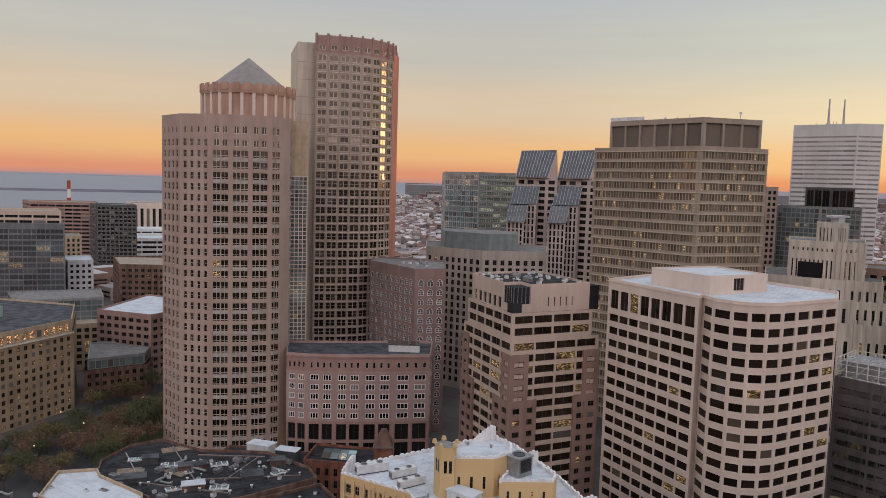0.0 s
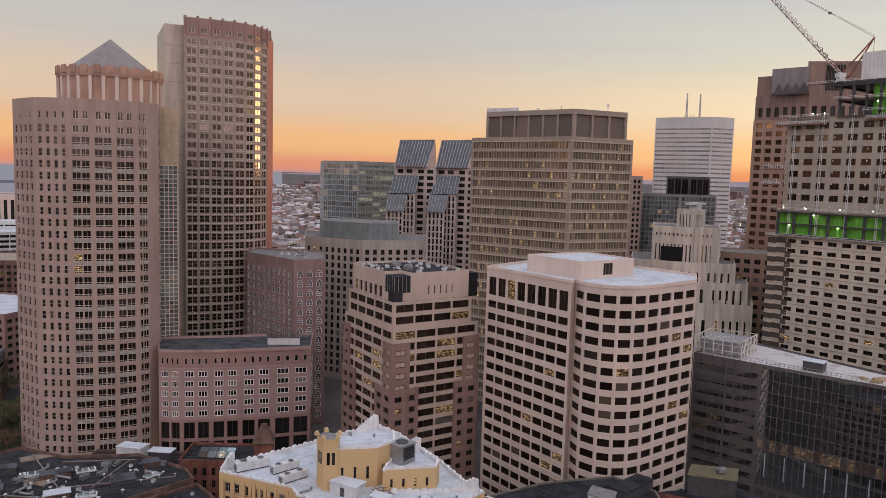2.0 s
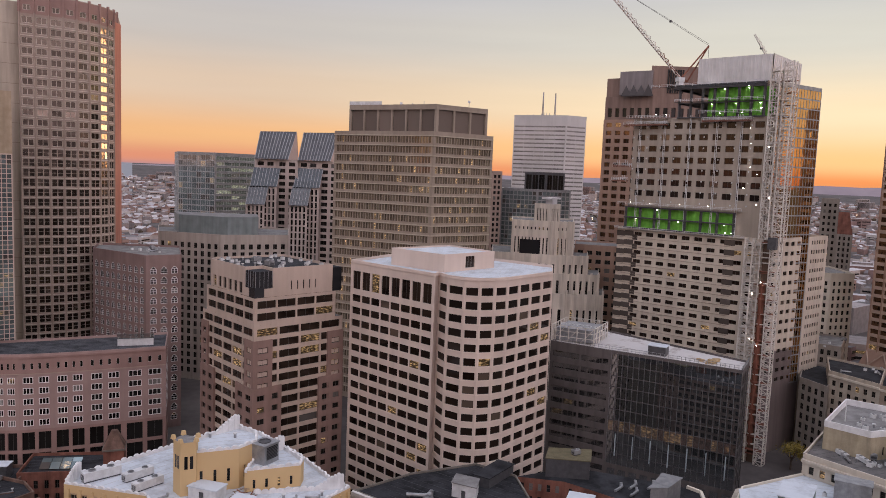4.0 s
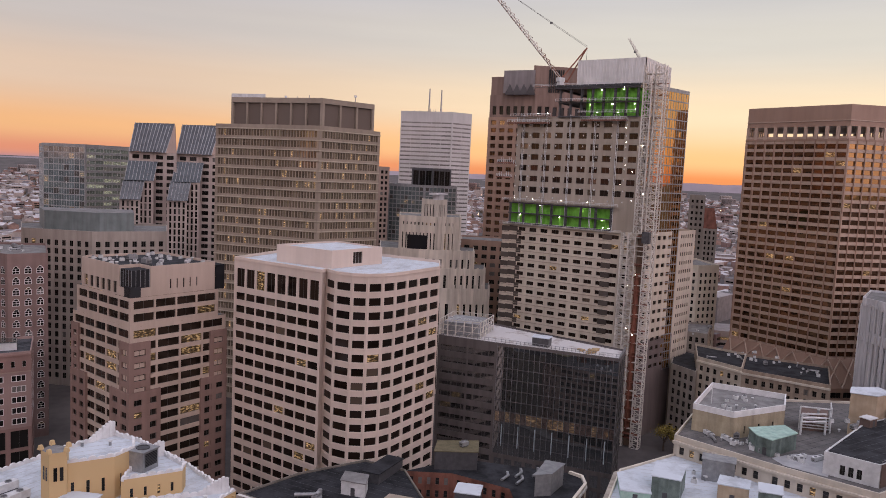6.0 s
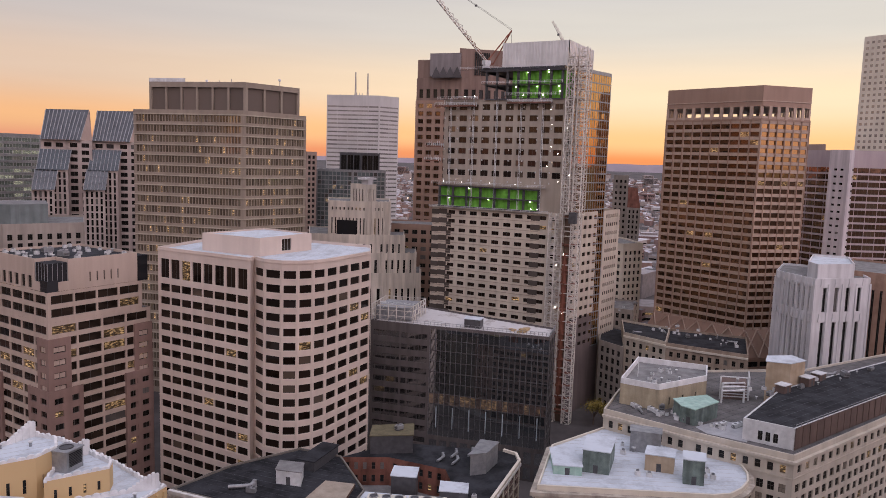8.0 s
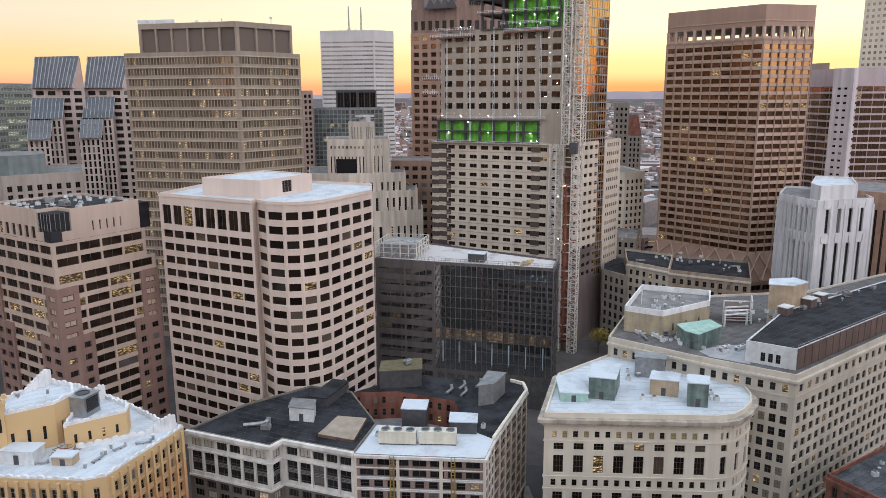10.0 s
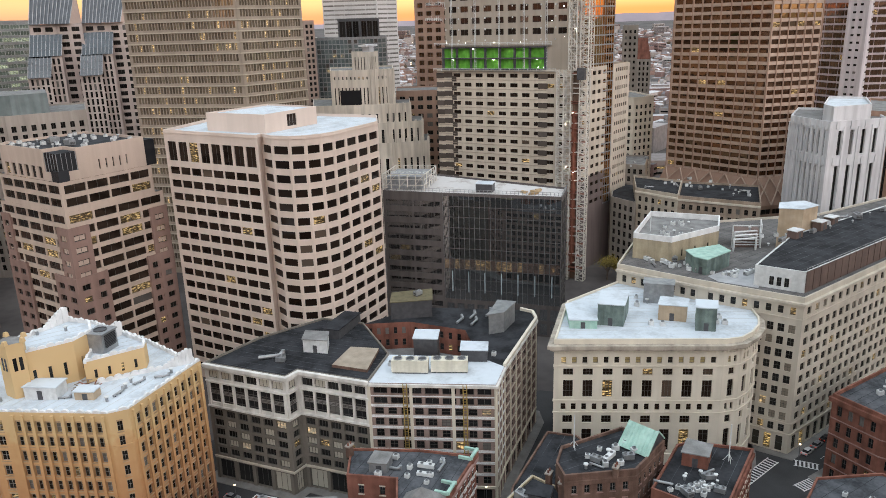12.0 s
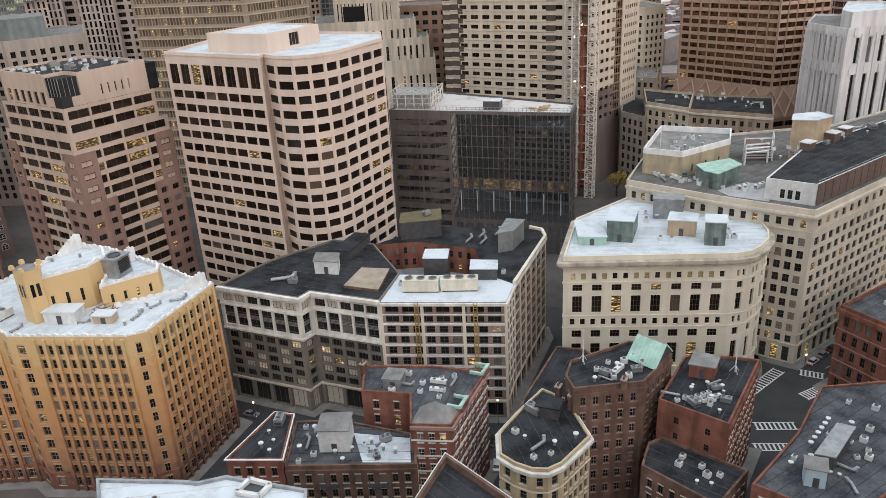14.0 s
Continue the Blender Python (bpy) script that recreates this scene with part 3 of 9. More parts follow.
def ridge(az0, az1, d, h0, h1, seed, label, HILL=HILL):
    mb = Mesh()
    n = 80
    top = []
    for i in range(n + 1):
        az = az0 + (az1 - az0) * i / n
        e = min(1, 6 * i / n, 6 * (n - i) / n)
        h = (h0 + (h1 - h0) * (0.5 + 0.5 * noise.fractal((seed + az * 0.12, seed, 0.3), 1.0, 2.0, 4))) * e
        top.append((az, h))
    for (a0, ha), (a1, hb) in zip(top, top[1:]):
        b = bowl(d) - 3
        mb.face([(*polar(a0, d), b), (*polar(a1, d), b), (*polar(a1, d + 90), b + 3 + hb), (*polar(a0, d + 90), b + 3 + ha)], HILL)
        mb.face([(*polar(a0, d + 90), b + 3 + ha), (*polar(a1, d + 90), b + 3 + hb), (*polar(a1, d + 200), b), (*polar(a0, d + 200), b)], HILL)
    return mb.thing("hill_ridge", label, "hills", group="far ridges", kind="structure")


ridge(-75, 6, 4600, 14, 40, 3.1, "low hills on the horizon, tinted mauve for haze")
ridge(-75, -30, 4400, 22, 60, 7.7, "low hills on the horizon, tinted mauve for haze")
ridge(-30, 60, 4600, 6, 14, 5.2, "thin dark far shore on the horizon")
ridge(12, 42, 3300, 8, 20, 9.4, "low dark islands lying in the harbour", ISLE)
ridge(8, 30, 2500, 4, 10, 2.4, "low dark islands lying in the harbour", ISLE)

# ---- the towers ----
TRIM_BAY = surface("tan_stone_trim", (0.50, 0.435, 0.375), (0.58, 0.51, 0.445), scale=0.3, stain=0.1, bump=0)
WHITE_TRIM = surface("white_stone_trim", (0.68, 0.65, 0.63), (0.78, 0.75, 0.73), scale=0.4, stain=0.1, bump=0)
# conical-roofed tower with a bowed front
ARC = [polar(17.3, 328), polar(15.9, 326.5), polar(14.5, 326), polar(13.1, 327), polar(12.3, 329)]
coneP = [polar(20.6, 352), polar(19.4, 335)] + ARC + [polar(11.65, 333), polar(11.3, 362), polar(13.5, 385), polar(18.5, 382)]
GLASS_TOWER = pane_glass("silvered_tower_glass", (0.06, 0.05, 0.042), lit=0.004, metal=0.92, rough=0.12, blind=0.02, vary=2.2, wobble=0.05, shade=(0.30, 0.25, 0.21))
sC = spec(bay=5.2, ww=0.72, sh=4.6, wh=0.72, sill=0.14, top=5.0, base=5, n=2, kind="duplex", edge=0.7, recess=0.35, glass=GLASS_TOWER, framing=TRIM_BAY)
sC["bands"] = [(4.0 + 9.2 * k, 4.0 + 9.2 * k + 7.7, 2, 0.90, "duplex") for k in range(14)] + [(132.8, 135.8, 2, 0.72, "framed"), (138.2, 141.4, 2, 0.66, "framed")]
sCs = spec(bay=3.4, ww=0.45, sh=4.6, wh=0.66, sill=0.16, top=7.0, base=5, n=3, kind="hung", edge=0.8, recess=0.35, glass=GLASS_TOWER, framing=WHITE_TRIM)
sCs["bands"] = [(4.0 + 4.6 * k, 6.9 + 4.6 * k, 4, 0.46, "hung") for k in range(29)] + [(138.4, 140.8, 4, 0.22, "plain")]
cone_tower = building("tower_with_conical_roof", "pink granite office tower with a bowed front under a cone", coneP, 0, 145, sC, STONE_PINK, ROOF_GREY,
                      faces={0: sCs, 1: sCs, 5: dict(sC, n=1, edge=0.3), 6: None}, single=120)
for p in ARC[:-1]:
    mb = Mesh()
    mb.box((p[0] * 1.001, p[1] * 1.001, 0), (2.0, 0.7, 145.5), STONE_PINK, math.atan2(p[1], p[0]) - math.pi / 2)
    mb.part("pier", cone_tower)
STONE_DRUM = surface("orange_pink_granite", (0.40, 0.245, 0.18), (0.49, 0.315, 0.24), scale=0.1)
cc = polar(14.65, 356)
mb = Mesh()
drum = sub(cc, 0, 360, 48, 20.3)[:-1]
mb.prism(drum, 145, 159.4, STONE_DRUM, ROOF_GREY)
mb.prism(sub(cc, 0, 360, 48, 20.9)[:-1], 156.2, 159.8, STONE_DRUM, ROOF_GREY)
mb.part("drum", cone_tower, "orange-pink granite drum")
for i in range(26):
    a = 2 * math.pi * i / 26
    mb = Mesh()
    mb.box((cc[0] + 20.4 * math.cos(a), cc[1] + 20.4 * math.sin(a), 145), (0.9, 1.3, 11.2), STONE_BEIGE, a)
    mb.part("drum_rib", cone_tower)
    mb = Mesh()
    a += math.pi / 26
    mb.box((cc[0] + 20.9 * math.cos(a), cc[1] + 20.9 * math.sin(a), 157.3), (0.5, 3.1, 3.3), STONE_DRUM, a)
    mb.part("merlon", cone_tower)
mb = Mesh()
CONE_METAL = surface("lead_grey_roof", (0.19, 0.172, 0.162), (0.25, 0.23, 0.215), rough=0.55, metal=0.1, scale=0.3, stain=0.1)
rim = sub(cc, 10, 370, 8, 18.2)[:-1]
for i in range(8):
    mb.face([(*rim[i], 159.8), (*rim[(i + 1) % 8], 159.8), (*cc, 174.0)], CONE_METAL)
mb.part("cone", cone_tower, "lead-grey cone roof")
# glazed link beside it: gridded glass below a blank taupe head
linkP = rect_on(polar(11.62, 345), polar(10.32, 346), 14)
link = building("glazed_link", "narrow stair tower of gridded glass under a blank head", linkP, 0, 121.5, spec(bay=1.8, ww=0.84, sh=1.9, wh=0.84, sill=0.07, top=0.3, kind="plain", edge=0.3, recess=0.1, glass=GLASS_PALE), STONE_BEIGE, single=60, roof=False)
mb = Mesh()
mb.prism(linkP, 121.5, 146, BRICK_TAN, ROOF_GREY)
mb.part("blank_head", link, "blank pale stone head")

# round tower: nearly flat beside the blank slab, then curving away
STONE_GOLD = surface("gold_grey_panel", (0.44, 0.375, 0.30), (0.52, 0.45, 0.36), rough=0.45, scale=0.1)
STONE_BAY = surface("rose_grey_granite", (0.325, 0.255, 0.21), (0.395, 0.32, 0.27), scale=0.08, stain=0.1)
rc = polar(7.2, 425)
bays = [polar(9.80, 399)]
for turn in (3, 5, 8, 14, 25, 38, 50, 61, 72, 84):
    ray = radians(7.0)
    right, ahead = Vector((math.cos(ray), math.sin(ray))), Vector((-math.sin(ray), math.cos(ray)))
    step = (right * math.cos(radians(turn)) + ahead * math.sin(radians(turn))) * 5.95
    bays.append((bays[-1][0] + step.x, bays[-1][1] + step.y))
circ = bays + [polar(3.75, 452), polar(6.5, 466), polar(9.8, 455)]
sR = spec(n=1, ww=0.90, sh=4.62, wh=0.84, sill=0.08, top=9.0, base=3, kind="framed3", edge=0.45, recess=0.25, glass=GLASS_TOWER, framing=TRIM_BAY)
sR["bands"] = [(5 + 4.62 * k + 0.55, 5 + 4.62 * k + 3.9, 2, 0.90, "hung") for k in range(26)] + [(5 + 4.62 * k + 0.7, 5 + 4.62 * k + 3.75, 1, 0.90, "framed") for k in range(26, 39)] + [(187.0, 189.6, 1, 0.62, "framed")]
sR["zones"] = [(185.5, STONE_ROSE)]
round_tower = building("round_tower", "tall bowed office tower of rose granite and silvered glass", circ, 0, 194, sR, STONE_BAY, ROOF_GREY, faces={10: None, 11: None, 12: None}, single=150, parapet=0.4)
for p in bays[:-1]:
    mb = Mesh()
    mb.box((*p, 3), (0.6, 0.6, 184), STONE_BAY, math.atan2(p[1] - rc[1], p[0] - rc[0]))
    mb.part("rib", round_tower)
    mb = Mesh()
    mb.box((*p, 186), (1.0, 1.0, 9.2), STONE_ROSE, math.atan2(p[1] - rc[1], p[0] - rc[0]))
    mb.part("crown_post", round_tower)
for k in range(39):
    course(round_tower, bays, 4.6 + 4.62 * k, 0.4, 0.16, TRIM_BAY, "floor_band")
slab = rect_on(polar(11.17, 404), polar(9.83, 405), 40)
mb = Mesh()
mb.prism(slab, 0, 191.2, STONE_GOLD, ROOF_GREY)
mb.part("slab", round_tower, "blank pale stone slab")
for z in range(10, 188, 9):
    course(round_tower, [slab[0], slab[1]], z, 0.2, 0.08, STONE_TAUPE, "joint")
fin = rect_on(polar(4.13, 418), polar(3.70, 426), 24)
mb = Mesh()
mb.prism(fin, 0, 189.5, surface("orange_red_granite", (0.46, 0.20, 0.14), (0.54, 0.25, 0.18), scale=0.1), ROOF_GREY)
mb.part("side_wall", round_tower, "orange-red side wall")

# low bowed wing with framed windows, arcade below
STONE_WING = surface("mauve_rose_granite", (0.31, 0.215, 0.195), (0.38, 0.27, 0.245), scale=0.08, stain=0.1)
bow = [polar(11.75, 321), polar(10.2, 317.5), polar(8.1, 316), polar(6.0, 315.5), polar(3.6, 316), polar(0.75, 318)]
wingP = bow + [polar(0.6, 345), polar(11.75, 345)]
sW = spec(n=2, ww=0.72, sh=4.15, wh=0.62, sill=0.2, base=17.5, top=6.2, kind="triple", framing=FRAME_WHITE, edge=0.5, recess=0.10, glass=GLASS)
sA = spec(n=2, ww=0.78, sh=8.2, wh=0.86, sill=0.05, base=0.6, top=0.4, kind="pair", edge=0.3, recess=0.9, glass=GLASS)
sW["bands"] = [(17.2 + 4.15 * k + 1.3, 17.2 + 4.15 * k + 3.8, 2, 0.66, "framed3") for k in range(5)] + [(40.6, 42.9, 4, 0.34, "plain")]
sW["framing"] = WHITE_TRIM
sW["zones"] = [(38.8, STONE_ROSE)]
wing = building("bowed_wing", "low pink granite wing with white-framed windows over an arcade", wingP, 17.2, 45.5, sW, STONE_WING, ROOF_SLATE, single=120)
building("", "", wingP, 0, 17.2, sA, STONE_ROSE, roof=False, parent=wing, single=30, wallname="arcade")
course(wing, bow, 38.6, 0.4, 0.2, STONE_PINK)
course(wing, bow, 45.0, 0.6, 0.35, STONE_ROSE, "cornice")

# brick block with arched windows
STONE_DUSK = surface("dusky_rose_brick", (0.215, 0.145, 0.132), (0.275, 0.19, 0.172), scale=0.1, stain=0.15)
bl = [polar(5.55, 386), polar(2.1, 352), polar(-0.3, 356), polar(-0.2, 395), polar(5.2, 410)]
building("arched_window_block", "dark rose brick block with rows of arched windows", bl, 0, 78.5, spec(bay=4.4, ww=0.62, sh=4.5, wh=0.50, sill=0.14, top=3.6, kind="arched", framing=WHITE_TRIM, recess=0.12), STONE_DUSK, ROOF_GREY, single=90)

# grey stepped block with a green-grey penthouse
gp = [polar(1.3, 448), polar(-3.0, 425), polar(-7.9, 432), polar(-7.9, 480), polar(1.3, 490)]
grey = building("grey_office_block", "grey granite office block with paired narrow windows", gp, 0, 81.5, spec(bay=4.2, ww=0.5, sh=4.4, wh=0.66, sill=0.15, top=3.5, kind="pair", recess=0.4), surface("warm_grey_granite", (0.36, 0.315, 0.275), (0.44, 0.39, 0.345), scale=0.06, stain=0.2), ROOF_GREY, single=70)
pp = [polar(-0.1, 452), polar(-3.5, 436), polar(-5.7, 440), polar(-5.6, 470), polar(0.2, 480)]
mb = Mesh()
mb.prism(pp, 81.5, 91.5, surface("green_grey_cladding", (0.16, 0.20, 0.20), (0.22, 0.26, 0.26), rough=0.4), ROOF_GREY)
mb.part("penthouse", grey, "green-grey clad penthouse")

# pale glass block
gl = [polar(0.0, 635), polar(-2.6, 612), polar(-5.4, 628), polar(-5.2, 680), polar(0.2, 690)]
gP = spec(bay=4.5, ww=0.94, sh=4.4, wh=0.9, sill=0.05, top=1.0, kind="pair", framing=METAL_WHITE, glass=GLASS_PALE, recess=0.12)
building("glass_office_block", "blue-green glass office block, its side in dark glass with white bands", gl, 0, 129, gP, METAL_GREY, ROOF_GREY,
         faces={1: dict(gP, bay=7.0, wh=0.62, sill=0.2, kind="triple", glass=pane_glass("green_office_glass", (0.16, 0.20, 0.17), lit=0.16, power=0.35, metal=0.6, rough=0.06, blind=0.2, glow=(0.9, 0.95, 0.6), shade=(0.35, 0.38, 0.33)), framing=METAL_WHITE)}, single=70)

# twin gabled tower with sloped glazing
SLOPE = surface("ribbed_sloped_glazing", (0.075, 0.078, 0.085), (0.11, 0.115, 0.125), rough=0.35, metal=0.4, scale=0.2)
SLOPE_PANE = pane_glass("silver_sloped_panes", (0.085, 0.09, 0.095), lit=0.0, metal=0.9, rough=0.12, blind=0.0, vary=1.2)
SLOPE_RIB = surface("dull_zinc_rib", (0.30, 0.30, 0.31), (0.38, 0.38, 0.39), rough=0.5)
STONE_TWIN = surface("grey_pink_precast", (0.47, 0.395, 0.36), (0.55, 0.465, 0.425), scale=0.06, stain=0.15)
twin = thing("twin_gabled_tower", "grey and pink twin tower stepping up under sloped glazing", "office building", (*polar(-8.4, 540), 0))


def shed(a0, a1, d, z0, z1, back):
    """A volume of the stair of roofs: walls to z0 and a ribbed glazed slope from its front edge up to z1."""
    f0, f1, b0, b1 = polar(a0, d), polar(a1, d), polar(a0 - 0.25, d + back), polar(a1 - 0.25, d + back)
    mb = Mesh()
    for k in range(3):
        u, w = k / 3, (k + 0.94) / 3
        mb.face([(*lerp(f0, b0, u), z0 + (z1 - z0) * u), (*lerp(f1, b1, u), z0 + (z1 - z0) * u), (*lerp(f1, b1, w), z0 + (z1 - z0) * w), (*lerp(f0, b0, w), z0 + (z1 - z0) * w)], SLOPE_PANE)
        mb.face([(*lerp(f0, b0, w), z0 + (z1 - z0) * w), (*lerp(f1, b1, w), z0 + (z1 - z0) * w), (*lerp(f1, b1, (k + 1) / 3), z0 + (z1 - z0) * (k + 1) / 3), (*lerp(f0, b0, (k + 1) / 3), z0 + (z1 - z0) * (k + 1) / 3)], SLOPE)
    mb.face([(*f1, z0), (*polar(a1, d + back + 8), z0), (*b1, z1)], STONE_ROSE)
    mb.face([(*polar(a0, d + back + 8), z0), (*f0, z0), (*b0, z1)], STONE_ROSE)
    mb.part("sloped_glazing", twin)
    n = max(5, int((a0 - a1) * 4.6))
    for k in range(n + 1):
        mb = Mesh()
        mb.bar((*lerp(f0, f1, k / n), z0 + 0.1), (*lerp(b0, b1, k / n), z1 + 0.1), 0.17, SLOPE_RIB)
        mb.part("glazing_bar", twin)


for a0, a1, lift in ((-5.37, -8.50, 0.0), (-8.5, -11.62, 0.6)):
    sV = spec(bay=2.6, ww=0.5, sh=4.6, wh=0.8, sill=0.1, top=1, kind="plain", recess=0.5)
    sHz = spec(bay=7.4, ww=0.66, sh=4.6, wh=0.60, sill=0.22, top=1, kind="pair", recess=0.5)
    # main shaft, its outer part banded
    m0 = a0 - 1.55
    building("", "", [polar(m0, 546), polar(a1, 540), polar(a1, 590), polar(m0, 595)], 0, 126, sHz, STONE_TWIN, ROOF_GREY, parent=twin, single=50, roof=False)
    # two lower volumes stepping down and forward
    building("", "", [polar(a0 + 0.3, 541), polar(a0 - 1.6, 537), polar(a0 - 1.6, 580), polar(a0 + 0.3, 580)], 0, 107, sV, STONE_TWIN, ROOF_GREY, parent=twin, single=20, roof=False, wallname="step_wall")
    building("", "", [polar(a0 + 0.62, 535), polar(a0 - 0.75, 532), polar(a0 - 0.75, 560), polar(a0 + 0.62, 560)], 0, 95, sV, STONE_TWIN, ROOF_GREY, parent=twin, single=20, roof=False, wallname="foot_wall")
    building("", "", [polar(a0, 549), polar(m0, 545.5), polar(m0, 590), polar(a0, 592)], 0, 126, sHz, STONE_TWIN, ROOF_GREY, parent=twin, single=20, roof=False, wallname="inner_wall")
    shed(a0 + 0.3, a0 - 1.6, 536.5, 107, 119.8 + lift, 8)
    shed(a0 + 0.62, a0 - 0.75, 531.5, 94.5, 107 + lift, 6)
    mb = Mesh()
    e0, e1 = polar(a0, 546), polar(a1 + 0.75, 541)
    t0, t1 = polar(a0 - 0.4, 558), polar(a1 + 0.15, 556)
    r0, r1 = polar(a0 - 0.3, 592), polar(a1 + 0.1, 590)
    g1 = polar(a1, 545)
    mb.face([(*e0, 126), (*e1, 126), (*t1, 146.5 + lift), (*t0, 145.6 + lift)], SLOPE)
    mb.face([(*t0, 145.6 + lift), (*t1, 146.5 + lift), (*r1, 146.5 + lift), (*r0, 145.6 + lift)], ROOF_GREY)
    mb.face([(*e1, 126), (*g1, 126), (*r1, 126), (*r1, 146.5 + lift), (*t1, 146.5 + lift)], STONE_PINK)
    mb.face([(*r0, 126), (*e0, 126), (*t0, 145.6 + lift), (*r0, 145.6 + lift)], STONE_PINK)
    mb.part("gable_roof", twin)
    for k in range(12):
        mb = Mesh()
        mb.bar((*lerp(e0, e1, k / 11), 126.1), (*lerp(t0, t1, k / 11), 145.8 + lift), 0.2, SLOPE_RIB)
        mb.part("rib", twin)

# banded taupe tower
mp_ = [polar(-11.15, 400), polar(-18.6, 368), polar(-23.1, 392), polar(-19.5, 432), polar(-12.2, 455)]
sM = spec(bay=1.6, ww=0.78, sh=4.9, wh=0.64, sill=0.2, top=0.6, kind="hung", framing=FRAME_DARK, recess=0.4, edge=1.4, glass=pane_glass("bronze_office_glass", (0.15, 0.12, 0.085), lit=0.10, blind=0.16, power=0.55, metal=0.5, shade=(0.34, 0.29, 0.20)))
banded = building("banded_tower", "taupe precast office tower with continuous window bands", mp_, 0, 139.5, sM, STONE_TAUPE, ROOF_GREY, single=60)
cr = [polar(-12.2, 402), polar(-18.75, 374), polar(-22.6, 393), polar(-19.3, 426), polar(-12.6, 446)]
sK = spec(bay=9, ww=0.9, sh=13.4, wh=0.80, sill=0.1, top=0.2, base=0.2, kind="plain", framing=FRAME_DARK, recess=1.2, edge=0.8, glass=pane_glass("louvre_dark", (0.085, 0.066, 0.054), lit=0.0, rough=0.6, blind=0.0))
building("", "", cr, 139.5, 153.3, sK, STONE_TAUPE, ROOF_GREY, parent=banded, single=20, wallname="crown_wall")
mb = Mesh()
mb.prism([polar(-12.2, 404), polar(-14.6, 394), polar(-14.4, 410), polar(-12.2, 420)], 153.3, 156.3, METAL_WHITE)
mb.part("plant_room", banded, "pale plant room")
STONE_BAND = surface("olive_grey_precast", (0.40, 0.35, 0.275), (0.48, 0.42, 0.335), scale=0.05, stain=0.12)
mz = [(mp_[0][0], mp_[0][1]), mp_[1], mp_[2]]
for k in range(28):
    course(banded, mz, 139.5 - 0.6 - 4.9 * k - 0.62, 0.5, 0.28, STONE_BAND, "sill_band")
random.seed(31)
for k in range(9):
    p = lerp(polar(-15.2, 396), polar(-22.0, 400), k / 8)
    mb = Mesh()
    h = 1.5 + random.random() * 4
    mb.bar((*p, 153.3), (*p, 153.3 + h), 0.12, METAL_GREY)
    if k % 3 == 1:
        mb.box((*p, 153.3 + h), (1.2, 0.5, 1.1), METAL_WHITE)
    mb.part("aerial", banded)

# far tower with antennas
ft = [polar(-24.6, 850), polar(-28.5, 835), polar(-29.95, 850), polar(-29.5, 900), polar(-25.5, 910)]
far = building("far_banded_tower", "pale tall tower with thin dark window bands and rooftop masts", ft, 0, 188, spec(bay=12, ww=0.97, sh=4.6, wh=0.34, sill=0.3, top=9, kind="plain", recess=0.15, glass=pane_glass("far_tower_glass", (0.16, 0.15, 0.14), lit=0.0, blind=0.0, metal=0.3)), METAL_BAND, ROOF_GREY, single=60)
for az, h in ((-26.7, 28), (-27.6, 27)):
    mb = Mesh()
    p = polar(az, 860)
    for k in range(3):
        a = 2.1 * k
        mb.bar((p[0] + math.cos(a), p[1] + math.sin(a), 188), (p[0] + 0.3 * math.cos(a), p[1] + 0.3 * math.sin(a), 188 + h), 0.25, METAL_GREY)
    for z in range(0, h, 3):
        mb.box((*p, 188 + z), (1.6 - 1.0 * z / h, 1.6 - 1.0 * z / h, 0.3), METAL_WHITE)
    mb.part("mast", far)
mb = Mesh()
random.seed(4)
for k in range(14):
    p = polar(-25.6 - 0.2 * k, 860)
    mb.bar((*p, 188), (*p, 190 + random.random() * 4), 0.2, METAL_GREY)
mb.part("antennas", far)

# sliver of an orange-lit tower behind the banded one
op = rect_on(polar(-23.15, 560), polar(-23.9, 566), 30)
building("slim_balcony_tower", "slim pale tower with stacked balconies", op, 0, 123, spec(bay=4, ww=0.6, sh=4, wh=0.6, kind="plain"), STONE_PINK, single=40)

# ---- nearer office buildings ----
# brown-pink block with notched corners
bA, bB, bC = (9.0, 284.5), (23.9, 248.5), (56.3, 263.5)
u1 = (Vector(bB) - Vector(bA)).normalized()
u2 = (Vector(bC) - Vector(bB)).normalized()


def off(p, a, b):
    q = Vector(p) + u1 * a + u2 * b
    return (q.x, q.y)


sB = spec(n=5, ww=0.92, sh=4.05, wh=0.64, sill=0.22, base=2, top=0.6, kind="pair", recess=0.45, edge=0.8, glass=GLASS_BROWN)
sB2 = dict(sB, n=4, edge=0.8, glass=pane_glass("brown_glass_with_lamps", (0.022, 0.015, 0.011), lit=0.17, metal=0.5, rough=0.05, blind=0.03, power=0.26, vary=2.4))
low = [bA, bB, bC, off(bC, -38, 0), off(bA, -4, 4)]
notch = building("notched_granite_block", "brown-pink granite office block with notched corners and ribbon windows", low, 0, 67.9, sB, STONE_BROWN, ROOF_GREY, faces={1: sB2}, single=200, parapet=0)
t2 = [off(bA, 3, 0.02), off(bB, -0.02, 0.02), off(bC, 0, -3.2), off(bC, -36, -3), off(bA, 0, 4)]
building("", "", t2, 67.9, 77.2, dict(sB, base=0.0), STONE_BROWN, ROOF_GREY, faces={1: dict(sB2, base=0.0)}, parent=notch, single=40, parapet=0, wallname="shoulder_wall")
t3 = [off(bA, 6, 0.3), off(bB, -7.5, 0.3), off(bB, -7.5, 7), off(bB, -0.3, 7), off(bC, -0.3, -4.5), off(bC, -34, -4.5), off(bA, 2, 4)]
sT = spec(n=6, ww=0.6, sh=7.6, wh=0.50, sill=0.16, top=2.0, kind="plain", recess=0.5, edge=1.0)
